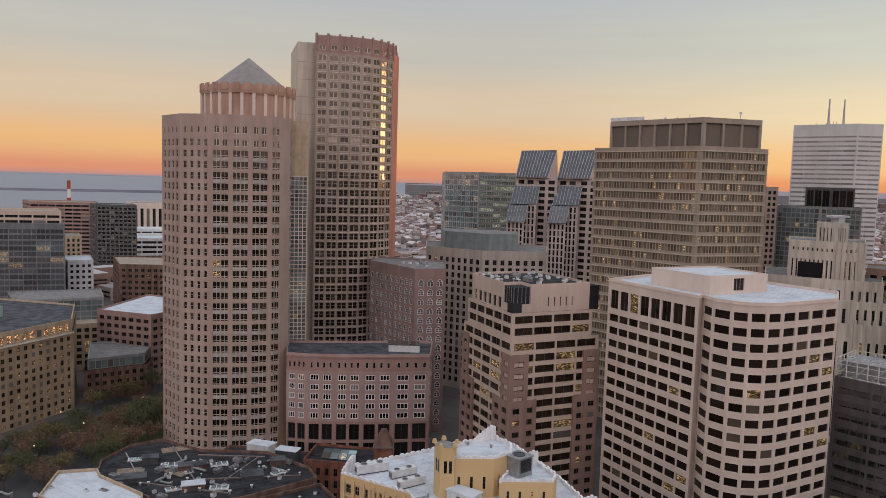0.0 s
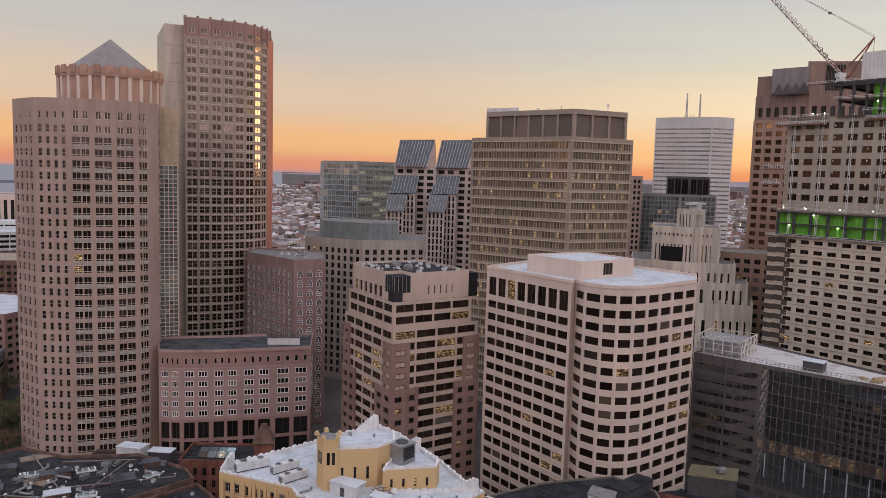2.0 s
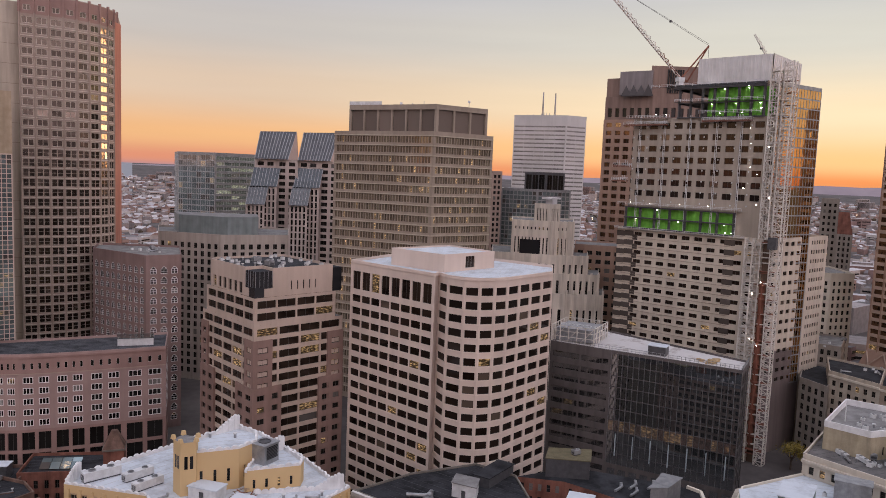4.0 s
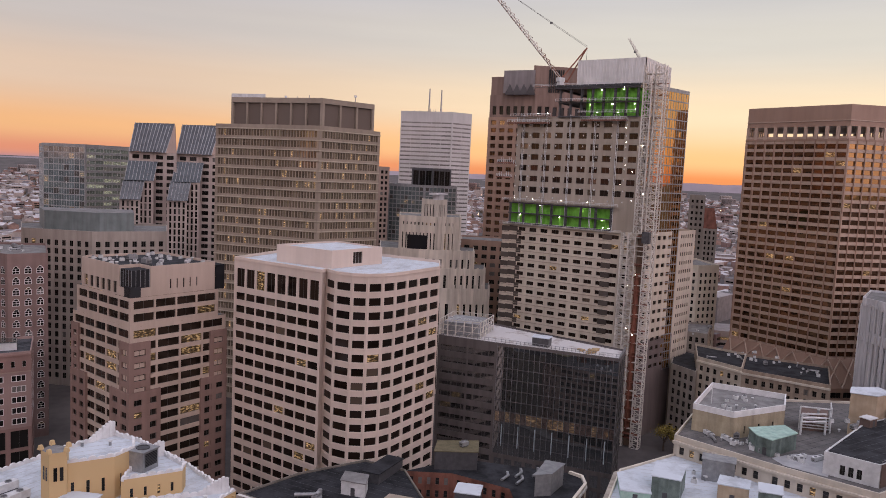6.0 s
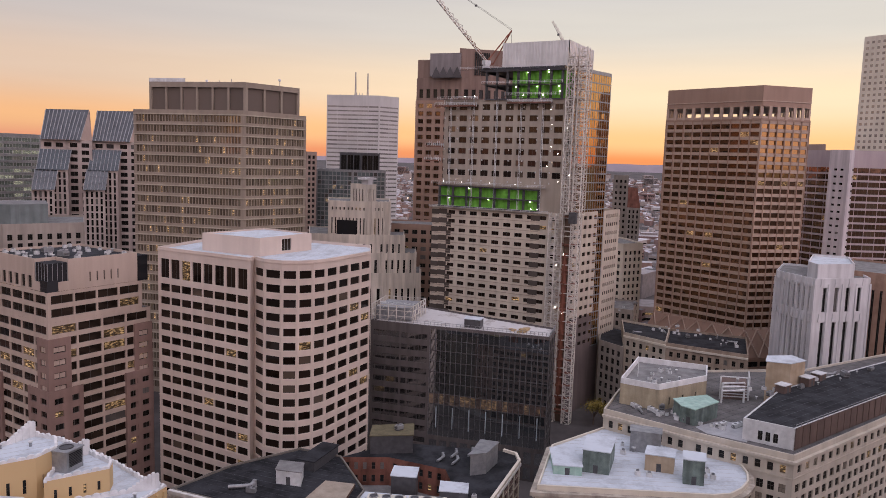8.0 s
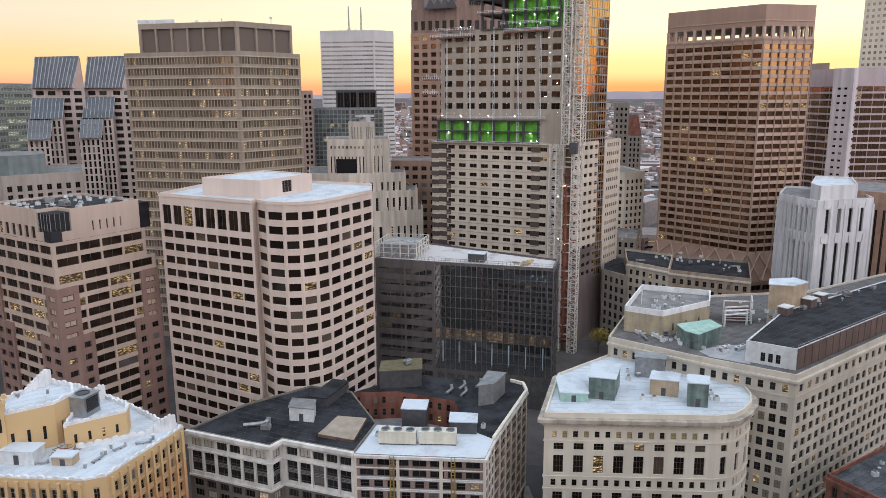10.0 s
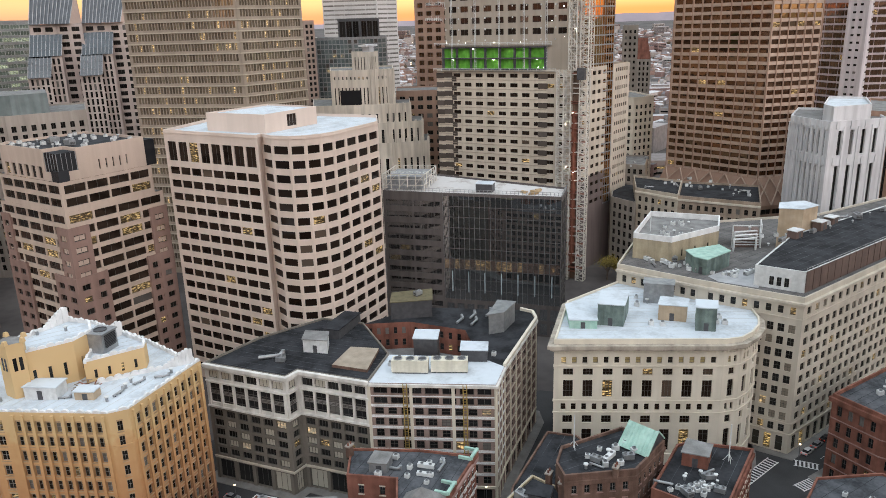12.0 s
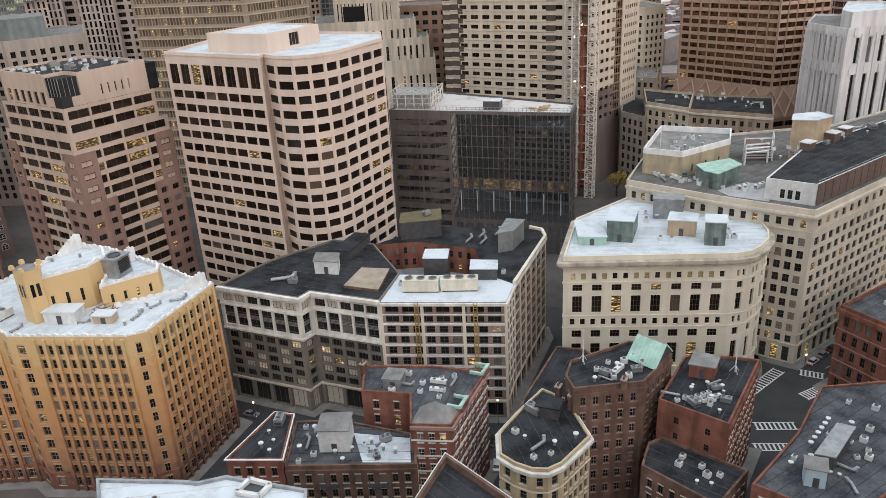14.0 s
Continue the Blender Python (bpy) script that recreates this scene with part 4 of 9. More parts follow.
building("", "", t3, 77.2, 86, None, STONE_BROWN, ROOF_DARK, faces={0: sT, 3: spec(n=5, ww=0.2, sh=7.6, wh=0.4, sill=0.35, top=2, kind="plain", edge=6)}, parent=notch, single=12, parapet=0.8, wallname="crown_wall")
mb = Mesh()
DARK_BOX = pane_glass("black_glass_box", (0.015, 0.015, 0.017), lit=0.0, blind=0.0, rough=0.15)
mb.prism([off(bB, -7.2, 0.6), off(bB, -0.6, 0.6), off(bB, -0.6, 6.8), off(bB, -7.2, 6.8)], 80.1, 85.8, DARK_BOX, ROOF_DARK)
mb.prism([off(bB, -4.0, 0.1), off(bB, -0.1, 0.1), off(bB, -0.1, 3.6), off(bB, -4.0, 3.6)], 75.8, 80.6, DARK_BOX, ROOF_DARK)
for k in range(5):
    for q, r in ((off(bB, -7.2 + 1.65 * k, 0.55), 79), (off(bB, -0.55, 0.6 + 1.55 * k), 79)):
        mb.bar((*q, 80.1), (*q, 85.8), 0.07, METAL_GREY)
mb.part("corner_glazing", notch, "black glass corner box")
mb = Mesh()
mb.prism([off(bB, -7.5, 0.3), off(bB, -0.3, 0.3), off(bB, -0.3, 7.0), off(bB, -7.5, 7.0)], 77.2, 80.1, STONE_BROWN, ROOF_DARK)
mb.part("corner_plinth", notch)
mb = Mesh()
mb.prism([off(bC, -0.4, -4.2), off(bC, -0.6, -0.4), off(bC, -14, -0.4), off(bC, -14, -4.4)], 77.2, 85.6, DARK_BOX, ROOF_DARK)
mb.part("corner_glazing", notch, "black glass corner box")
# stepped masses at the corners, in darker stone with small square windows
STONE_CORNER = surface("dusky_pink_granite", (0.24, 0.155, 0.13), (0.30, 0.20, 0.17), scale=0.06, stain=0.15)
for i, (w1, w2, z, out) in enumerate(((6.0, 6.8, 62.6, 0.5), (11.6, 10.4, 46.6, 0.8))):
    sK1 = spec(n=1 + i, ww=0.62, sh=4.05, wh=0.50, sill=0.28, base=2, top=1.3, kind="pair", recess=0.5, edge=0.5, glass=GLASS_LIT)
    building("", "", [off(bB, -w1, -out), off(bB, out, -out), off(bB, out, w2), off(bB, -w1, w2)], 0, z, sK1, STONE_CORNER, ROOF_GREY, parent=notch, single=24, parapet=0.3, wallname="corner_mass")
    building("", "", [off(bC, out - 6, 0.4 - w2), off(bC, out, 0.4 - w2), off(bC, out, 0.4), off(bC, out - 6, 0.4)], 0, z, sK1, STONE_CORNER, ROOF_GREY, parent=notch, single=16, parapet=0.3, wallname="corner_mass")
    building("", "", [off(bA, -0.4, -out), off(bA, w1 - 1, -out), off(bA, w1 - 1, 4), off(bA, -0.4, 4)], 0, z + 1, sK1, STONE_CORNER, ROOF_GREY, parent=notch, single=16, parapet=0.3, wallname="corner_mass")

# beige block with an S-curved front
GLASS_BEIGE = pane_glass("dark_brown_glass", (0.016, 0.0105, 0.008), lit=0.035, blind=0.04, power=0.35, metal=0.5, vary=2.6, shade=(0.17, 0.13, 0.10))
q0, q1 = (57.9, 258.3), (76.6, 221.2)
curve = [(78.9, 224.2), (79.6, 217.6), (83.2, 212.4), (87.5, 210.2), (92.5, 210.0), (97.5, 211.5), (103.0, 214.6), (108.5, 217.7), (114.2, 220.9), (119.8, 224.3)]
bg = [q0, q1] + curve + [(128, 240), (110, 268), (84, 282)]
sH = spec(n=8, ww=0.80, sh=4.43, wh=0.52, sill=0.3, base=2, top=12.6, kind="pair", recess=0.4, edge=0.8, glass=GLASS_OLD)
sHc = spec(n=1, ww=0.90, sh=4.43, wh=0.56, sill=0.27, base=2, top=1.5, kind="plain", recess=0.4, edge=0.35, glass=GLASS_OLD)
sH["glass"] = sHc["glass"] = GLASS_BEIGE
sH["bands"] = [(74.3 - 4.43 * k, 76.8 - 4.43 * k, 8, 0.90, "plain") for k in range(16, -1, -1)] + [(78.8, 85.2, 8, 0.80, "pair")]
beige = building("curved_beige_block", "pale pink precast office block with an S-curved front and strip windows", bg, 0, 88, sHc, STONE_BEIGE, ROOF_WHITE,
                 faces={0: sH, 1: None, 11: dict(sHc, n=4), 12: dict(sHc, n=7), 13: dict(sHc, n=6), 14: dict(sHc, n=7)}, single=220, parapet=0.9)
for k in range(20):
    z = 74.0 + 4.43 * 2 - 4.43 * k
    if z > 3:
        if k > 1:
            course(beige, [q0, q1], z, 0.16, 0.10, STONE_BEIGE, "sill_course")
        course(beige, curve, z, 0.16, 0.10, STONE_BEIGE, "sill_course")
course(beige, bg[:12], 87.9, 0.35, 0.22, STONE_BEIGE, "coping")
ph = [(70.5, 251), (82.5, 229.5), (105, 240.5), (96, 262)]
building("", "", ph, 88, 93.4, None, STONE_BEIGE, ROOF_WHITE, faces={1: spec(n=1, ww=0.2, sh=4.6, wh=0.86, sill=0.06, top=0.2, kind="triple", edge=1.0, framing=FRAME_GREY, glass=GLASS_BEIGE)}, parent=beige, single=2, parapet=0.5, wallname="penthouse_wall")

# weathered limestone tower in steps
def deco_step(parent, az0, az1, azm, d, z0, z1, n0, n1, depth=34, top=2.5, wh=0.8, name="wall"):
    p = [polar(az0, d + 6), polar(azm, d), polar(az1, d + 5), polar(az1, d + depth), polar(az0, d + depth)]
    s0 = spec(n=n0, ww=0.36, sh=(z1 - z0 - top), wh=wh, sill=0.05, top=top, kind="tall", recess=0.6, edge=1.2)
    s1 = dict(s0, n=n1)
    return building("deco_tower", "weathered limestone art deco tower rising in steps", p, z0, z1, s0, STONE_DECO, ROOF_GREY, faces={1: s1}, parent=parent, single=20, parapet=0.8, wallname=name)


deco = deco_step(None, -23.0, -31.9, -29.2, 402, 0, 58, 9, 5, 60, top=5, wh=0.9)
deco_step(deco, -23.2, -31.5, -28.9, 405, 58, 68.5, 10, 5, 54, top=2.0, wh=0.84, name="second_wall")
deco_step(deco, -23.4, -30.6, -28.5, 408, 68.5, 78, 9, 4, 50, top=2.4, wh=0.7, name="third_wall")
deco_step(deco, -24.8, -29.45, -27.8, 412, 78, 91, 10, 5, 40, top=1.5, wh=0.78, name="fourth_wall")
deco_step(deco, -24.8, -29.45, -27.8, 412.1, 91, 96, 9, 5, 40, top=0.8, wh=0.5, name="attic_wall")
deco_step(deco, -26.45, -28.4, -27.6, 420, 96, 105, 4, 4, 16, top=1, wh=0.85, name="lantern_wall")
for az0, az1, d0, d1, z0, z1, n in ((-29.2, -31.9, 402, 407, 0, 61, 5), (-28.9, -31.5, 405, 410, 58, 70, 5), (-28.5, -30.6, 408, 413, 68.5, 79, 4), (-27.8, -29.45, 412, 417, 78, 97, 5)):
    for k in range(n + 1):
        c = lerp(polar(az0, d0), polar(az1, d1), k / n)
        mb = Mesh()
        mb.box((*c, z0), (1.1, 0.9, z1 - z0), STONE_DECO, math.atan2(polar(az1, d1)[1] - polar(az0, d0)[1], polar(az1, d1)[0] - polar(az0, d0)[0]))
        mb.part("pier", deco)
mb = Mesh()
p = polar(-27.7, 428)
mb.box((*p, 105), (4.4, 4.4, 3.6), STONE_PALE, 0.5)
mb.box((*p, 108.4), (11.5, 5, 1.1), STONE_PALE, 0.5)
mb.part("finial", deco)
mb = Mesh()
mb.prism([polar(-25.45, 416.2), polar(-26.95, 412.9), polar(-26.95, 416), polar(-25.45, 419)], 77.6, 86.2, DARK_BOX)
mb.part("louvre", deco, "dark louvre panel")
# glass tower behind it
gt = [polar(-23.9, 585), polar(-26.6, 575), polar(-29.1, 582), polar(-29.0, 620), polar(-24, 625)]
gtw = building("stepped_glass_tower", "blue-grey gridded glass tower stepping back behind the limestone one", gt, 0, 110.5, spec(bay=3.2, ww=0.9, sh=3.4, wh=0.86, sill=0.07, top=0.6, kind="plain", framing=METAL_GREY, glass=GLASS_PALE, recess=0.08), METAL_GREY, single=80)
gt2 = [polar(-25.6, 590), polar(-27.2, 584), polar(-28.6, 590), polar(-28.5, 612), polar(-25.6, 615)]
building("", "", gt2, 110.5, 123.5, spec(bay=5, ww=0.86, sh=12.5, wh=0.9, sill=0.05, top=0.3, kind="pair", glass=GLASS, recess=0.3), METAL_DARK, parent=gtw, single=10, wallname="crown_wall")

# saw-toothed granite tower
sw = [polar(-31.2, 486), polar(-34.6, 474), polar(-39.4, 486), polar(-39.0, 530), polar(-32, 535)]
saw = building("sawtooth_tower", "brown granite tower with saw-tooth bays and a blank crown", sw, 0, 158, spec(bay=5.6, ww=0.62, sh=4.9, wh=0.55, sill=0.25, top=1, kind="pair", recess=0.8, glass=GLASS_BRONZE), GRANITE_RED, single=110, roof=False)
sw2 = [polar(-31.25, 487), polar(-34.6, 476), polar(-39.2, 487), polar(-39.0, 530), polar(-32, 535)]
building("", "", sw2, 158, 172, spec(bay=4.6, ww=0.55, sh=12, wh=0.45, sill=0.06, top=1, kind="plain", recess=1.0), surface("brown_granite_crown", (0.22, 0.15, 0.125), (0.28, 0.20, 0.165), scale=0.05), parent=saw, single=20, roof=False, wallname="colonnade")
mb = Mesh()
CROWN = bpy.data.materials["brown_granite_crown"]
mb.prism([polar(-31.3, 488), polar(-34.6, 477), polar(-34.7, 520), polar(-32, 520)], 172, 183.5, CROWN, ROOF_GREY)
mb.prism([polar(-34.4, 476), polar(-39.0, 487), polar(-38.8, 520), polar(-34.6, 520)], 172, 190, CROWN, ROOF_GREY)
mb.part("crown", saw)
SLATE_FACE = surface("blue_grey_crown_cladding", (0.20, 0.18, 0.185), (0.26, 0.235, 0.24), rough=0.35, scale=0.1)
mb = Mesh()
mb.prism([polar(-32.2, 482), polar(-34.5, 474.6), polar(-34.6, 480), polar(-32.3, 488)], 173, 187, SLATE_FACE, ROOF_GREY)
mb.part("crown_slope", saw, "blue-grey clad middle of the crown")
for k in range(4):
    a = polar(-32.55 - 0.52 * k, 479.2 - 1.7 * k)
    mb = Mesh()
    mb.prism([(a[0] - 2.6, a[1] - 0.6), (a[0] + 2.6, a[1] - 3.4), (a[0] + 0.4, a[1] - 1.5)], 171.6, 172.2, DARK_BOX)
    mb.face([(a[0] - 2.6, a[1] - 0.6, 172), (a[0] + 2.6, a[1] - 3.4, 172), (a[0] + 0.2, a[1] - 1.6, 178.5)], DARK_BOX)
    mb.face([(a[0] + 2.6, a[1] - 3.4, 172), (a[0] + 3.0, a[1] + 1, 172), (a[0] + 0.2, a[1] - 1.6, 178.5)], CROWN)
    mb.part("saw_tooth", saw, "dark saw-tooth skylight")
for k in range(7):
    a = lerp(polar(-35.6, 478.2), polar(-36.6, 480.6), k / 6)
    mb = Mesh()
    mb.box((*a, 174), (0.7, 0.8, 14), DARK_BOX, 0.5)
    mb.part("crown_louvre", saw)
lower = [polar(-29.6, 440), polar(-33.2, 436), polar(-33.2, 470), polar(-29.6, 470)]
building("granite_annex", "brown granite annex with a glazed sloping roof", lower, 0, 82, spec(bay=5.6, ww=0.6, sh=4.9, wh=0.5, kind="pair", recess=0.8), GRANITE_RED, single=40)

# bronze-glass granite tower with a flared foot
fb = [polar(-49.7, 452), polar(-56.05, 424), polar(-59.1, 442), polar(-57, 480), polar(-51, 492)]
sF = spec(n=10, ww=0.88, sh=4.2, wh=0.56, sill=0.25, base=4, top=19.0, kind="pair", framing=GRANITE_RED, recess=0.5, edge=0.6, glass=GLASS_BRONZE)
sF["bands"] = [(36 + 4.2 * k + 1.05, 36 + 4.2 * k + 3.6, 10, 0.95, "plain") for k in range(26)]
sF["kind"] = "plain"
SPANDREL = surface("pale_brown_granite", (0.40, 0.29, 0.225), (0.475, 0.35, 0.275), scale=0.05, stain=0.1, rough=0.5)
# side panes above 118 carry the painted orange reflection, bronze below
fnb = building("brown_granite_tower", "brown-red granite tower with bronze windows and a flared foot", fb, 36, 147, sF, SPANDREL, faces={1: dict(sF, share=0.6, glass=GLASS_AFTERGLOW, glass_below=[(118, GLASS_BRONZE)])}, single=80, roof=False)
for a, b, n in ((fb[0], fb[1], 10), (fb[1], fb[2], 6)):
    for k in range(n + 1):
        p = lerp(a, b, (k + 0.0) / n)
        mb = Mesh()
        mb.box((*p, 36), (0.42, 0.7, 111), GRANITE_RED, math.atan2(b[1] - a[1], b[0] - a[0]))
        mb.part("rib", fnb)
# open loggia under the head
fc = (sum(p[0] for p in fb) / 5, sum(p[1] for p in fb) / 5)
mb = Mesh()
mb.prism(fb, 146.6, 148.4, SPANDREL, SPANDREL)
mb.part("loggia_floor", fnb)
mb = Mesh()
mb.prism(fb, 153.4, 164, GRANITE_RED, ROOF_GREY)
mb.part("head", fnb)
mb = Mesh()
mb.face([(*p, 153.38) for p in reversed(fb)], METAL_WHITE)
mb.part("loggia_ceiling", fnb)
course(fnb, fb[:3], 156.0, 0.5, 0.3, SPANDREL)
for i in range(5):
    a, b = fb[i], fb[(i + 1) % 5]
    n = (10, 6, 9, 10, 9)[i]
    for k in range(n):
        p = lerp(a, b, (k + 0.0) / n)
        mb = Mesh()
        p = (p[0] + (0 if k else 0.6 * (fc[0] - p[0]) / 30), p[1] + (0 if k else 0.6 * (fc[1] - p[1]) / 30))
        mb.box((p[0], p[1], 147), (1.7, 0.9, 6.4), SPANDREL, math.atan2(b[1] - a[1], b[0] - a[0]))
        mb.part("loggia_post", fnb)
course(fnb, fb[:3], 146.2, 1.2, 0.3, GRANITE_RED)
mb = Mesh()
flare = ring(fb, -5.5)
for i in range(5):
    k = (i + 1) % 5
    mb.face([(*flare[i], 22), (*flare[k], 22), (*fb[k], 36), (*fb[i], 36)], GRANITE_RED)
mb.part("flared_skirt", fnb)
for a, b, c, d, n in ((flare[0], flare[1], fb[0], fb[1], 6), (flare[1], flare[2], fb[1], fb[2], 4)):
    for k in range(n):
        for s0, s1 in ((0, 1), (1, 0)):
            p = lerp(a, b, (k + s0) / n)
            q = lerp(c, d, (k + s1) / n)
            mb = Mesh()
            mb.bar((p[0] * 0.998, p[1] * 0.998, 22.2), (q[0] * 0.998, q[1] * 0.998, 36), 0.3, SPANDREL)
            mb.part("brace", fnb)
building("", "", flare, 0, 22, spec(bay=8, ww=0.9, sh=5.3, wh=0.55, sill=0.25, top=1, kind="triple", recess=0.8), GRANITE_RED, parent=fnb, single=40, roof=False, wallname="podium_wall")

# towers at the western edge
wp = [polar(-58.7, 545), polar(-61.5, 520), polar(-68, 560), polar(-66, 610), polar(-59, 600)]
MAUVE = surface("mauve_precast", (0.40, 0.33, 0.34), (0.48, 0.40, 0.41), scale=0.06, stain=0.1)
sMv = spec(bay=7, ww=0.96, sh=4.3, wh=0.72, sill=0.16, top=9, kind="triple", recess=0.2, edge=0.4, glass=GLASS_BRONZE)
mauve = building("mauve_banded_tower", "mauve-grey tower with dark bands and a pale concrete core", wp, 0, 133.5, sMv, MAUVE, single=60)
core = rect_on(polar(-60.5, 522), polar(-61.7, 517), 24)
building("", "", core, 0, 133.6, spec(n=2, ww=0.5, sh=4.3, wh=0.3, sill=0.4, top=9, kind="plain", recess=0.3, edge=2.2), surface("pale_mauve_concrete", (0.55, 0.50, 0.51), (0.64, 0.59, 0.60), scale=0.06), parent=mauve, single=40, wallname="core")
mb = Mesh()
mb.prism([polar(-59.0, 550), polar(-60.2, 540), polar(-60.2, 560), polar(-59.0, 565)], 133.5, 138.6, STONE_PINK, ROOF_GREY)
mb.part("plant_room", mauve)
tp = rect_on(polar(-61.9, 640), polar(-70, 600), 40)
building("pale_slab_tower", "very tall pale slab tower with narrow windows", tp, 0, 219, spec(bay=4, ww=0.5, sh=4.2, wh=0.45, kind="plain", recess=0.15, glass=pane_glass("pale_slab_glass", (0.24, 0.20, 0.17), lit=0.0, metal=0.4, blind=0.0)), STONE_LIME, single=40)

# white art deco tower with tall slots
wq = [polar(-57.8, 372), polar(-60.3, 352), polar(-63.6, 372), polar(-62.5, 402), polar(-58.2, 404)]
sQ = spec(n=6, ww=0.2, sh=58, wh=0.93, sill=0.02, top=6, base=1, kind="tall", recess=0.8, edge=1.6, glass=GLASS)
sQ["bands"] = [(2, 56.5, 7, 0.34, "tall"), (61.0, 71.5, 7, 0.34, "tall")]
white = building("white_deco_tower", "white limestone art deco tower with tall window slots", wq, 0, 74.6, sQ, STONE_PALE, faces={1: dict(sQ, share=0.6, edge=2.5)}, single=30)
wq3 = [polar(-59.75, 364), polar(-60.4, 353.5), polar(-62.6, 368), polar(-62.2, 398), polar(-60, 398)]
building("", "", wq3, 74.6, 80.6, None, STONE_PALE, ROOF_WHITE, parent=white, wallname="top_wall")
for a, b, n in ((wq[0], wq[1], 7), (wq[1], wq[2], 4)):
    for k in range(n):
        for z in (57.0, 72.2):
            c = lerp(a, b, (k + 0.5) / n)
            mb = Mesh()
            mb.box((*c, z), (1.5, 0.9, 3.2), STONE_PALE, math.atan2(b[1] - a[1], b[0] - a[0]), taper=0.7)
            mb.part("crest", white, "carved spandrel crest")
    for k in range(n + 1):
        c = lerp(a, b, k / n)
        mb = Mesh()
        mb.box((*c, 0), (0.9, 0.8, 73), STONE_PALE, math.atan2(b[1] - a[1], b[0] - a[0]))
        mb.part("pier", white)
bq = [polar(-62.5, 384), polar(-70, 372), polar(-70, 420), polar(-62.4, 440)]
building("brown_brick_tower", "brown brick tower with narrow vertical piers", bq, 0, 76, spec(bay=3.2, ww=0.35, sh=70, wh=0.94, sill=0.02, top=4, kind="tall", recess=0.5), surface("orange_tan_brick", (0.33, 0.205, 0.15), (0.41, 0.27, 0.20), scale=0.4, grain=9, stain=0.2), single=20)

# mid-rise blocks at the tower's foot
sTb = spec(bay=3.4, ww=0.46, sh=4.1, wh=0.58, sill=0.2, top=2.0, kind="sash", recess=0.35, glass=GLASS_LIT)
cA, cM, cR = polar(-47.6, 366), polar(-50.7, 353), polar(-56.45, 346)
DRAB = surface("drab_brown_brick", (0.275, 0.21, 0.16), (0.35, 0.28, 0.22), scale=0.4, grain=9, stain=0.25)
e = building("cream_brick_block", "cream brick office block with a dark roof full of plant", [cA, cM, polar(-50.9, 386), polar(-47.4, 396)], 0, 40, sTb, surface("cream_brick", (0.43, 0.37, 0.295), (0.51, 0.45, 0.37), scale=0.4, grain=9, stain=0.2), ROOF_DARK, single=60)
course(e, [cA, cM], 38.6, 0.9, 0.5, STONE_LIME, "cornice")
e = building("tan_brick_block", "drab brown brick office block with a crowded flat roof", [cM, cR, polar(-56.2, 384), polar(-50.9, 386)], 0, 39.6, sTb, DRAB, ROOF_DARK, single=70)
course(e, [cM, cR], 38.2, 0.9, 0.5, STONE_LONG, "cornice")
building("grey_stone_block", "grey stone block with tall dark windows", [polar(-45.8, 372), polar(-47.6, 360), polar(-48.2, 400), polar(-46, 410)], 0, 34, spec(bay=3.6, ww=0.5, sh=4.4, wh=0.62, kind="sash", recess=0.3), STONE_GREY, ROOF_DARK, single=40)
building("grey_stone_block", "small grey block behind the stone one", [polar(-45.9, 440), polar(-48.2, 436), polar(-48.4, 470), polar(-46, 470)], 0, 38, spec(bay=3.6, ww=0.5, sh=4.4, wh=0.62, kind="sash", recess=0.3), STONE_GREY, ROOF_GREY, single=30)
# corner tower with copper top, red-roofed slim tower
cp = [polar(-45.1, 480), polar(-47.2, 474), polar(-48.6, 486), polar(-47, 520), polar(-45.2, 520)]
crn = building("copper_topped_block", "tan stone office block with a small copper top", cp, 0, 72, spec(bay=3.4, ww=0.45, sh=4.2, wh=0.56, kind="sash", recess=0.3, top=3), STONE_LIME, single=70)
cp2 = [polar(-45.3, 484), polar(-46.4, 482), polar(-46.6, 505), polar(-45.4, 505)]
building("", "", cp2, 72, 84, spec(bay=3.4, ww=0.45, sh=4.2, wh=0.56, kind="sash", recess=0.3), STONE_LIME, COPPER, parent=crn, single=12, wallname="turret_wall")
rp = [polar(-47.0, 620), polar(-48.25, 615), polar(-48.2, 650), polar(-47.0, 650)]
rt = building("slim_red_roofed_tower", "slim grey tower with a steep dark red roof", rp, 0, 88, spec(bay=3.2, ww=0.45, sh=4.1, wh=0.6, kind="plain", recess=0.3), STONE_GREY, single=40, roof=False)
mb = Mesh()
rr = ring(rp, 3.2)
for i in range(4):
    k = (i + 1) % 4
    mb.face([(*rp[i], 88), (*rp[k], 88), (*rr[k], 104), (*rr[i], 104)], BRICK_RED)
mb.face([(*p, 104) for p in rr], ROOF_DARK)
mb.part("steep_roof", rt, "steep dark red roof")
bp_ = [polar(-46.2, 560), polar(-47.3, 556), polar(-47.3, 590), polar(-46.2, 590)]
building("slim_grey_tower", "slim grey office tower far behind", bp_, 0, 113, spec(bay=3.4, ww=0.5, sh=4.1, wh=0.5, kind="plain", recess=0.3), STONE_GREY, single=40)

# ---- tower being reclad, with its crane, hoist and netting ----
oL, oR = polar(-32.7, 378), polar(-42.8, 348)
oB = polar(-45.7, 384)
CONC = surface("grey_recladding_panel", (0.34, 0.29, 0.235), (0.41, 0.355, 0.295), scale=0.06, stain=0.15)
LIMEB = surface("cream_banded_stone", (0.53, 0.455, 0.37), (0.62, 0.545, 0.45), scale=0.06, stain=0.15)
# netting green is brightened in its base colour to stand for lamplight
NET_GREEN = surface("green_safety_netting", (0.13, 0.42, 0.05), (0.22, 0.60, 0.09), rough=0.8, scale=0.4)
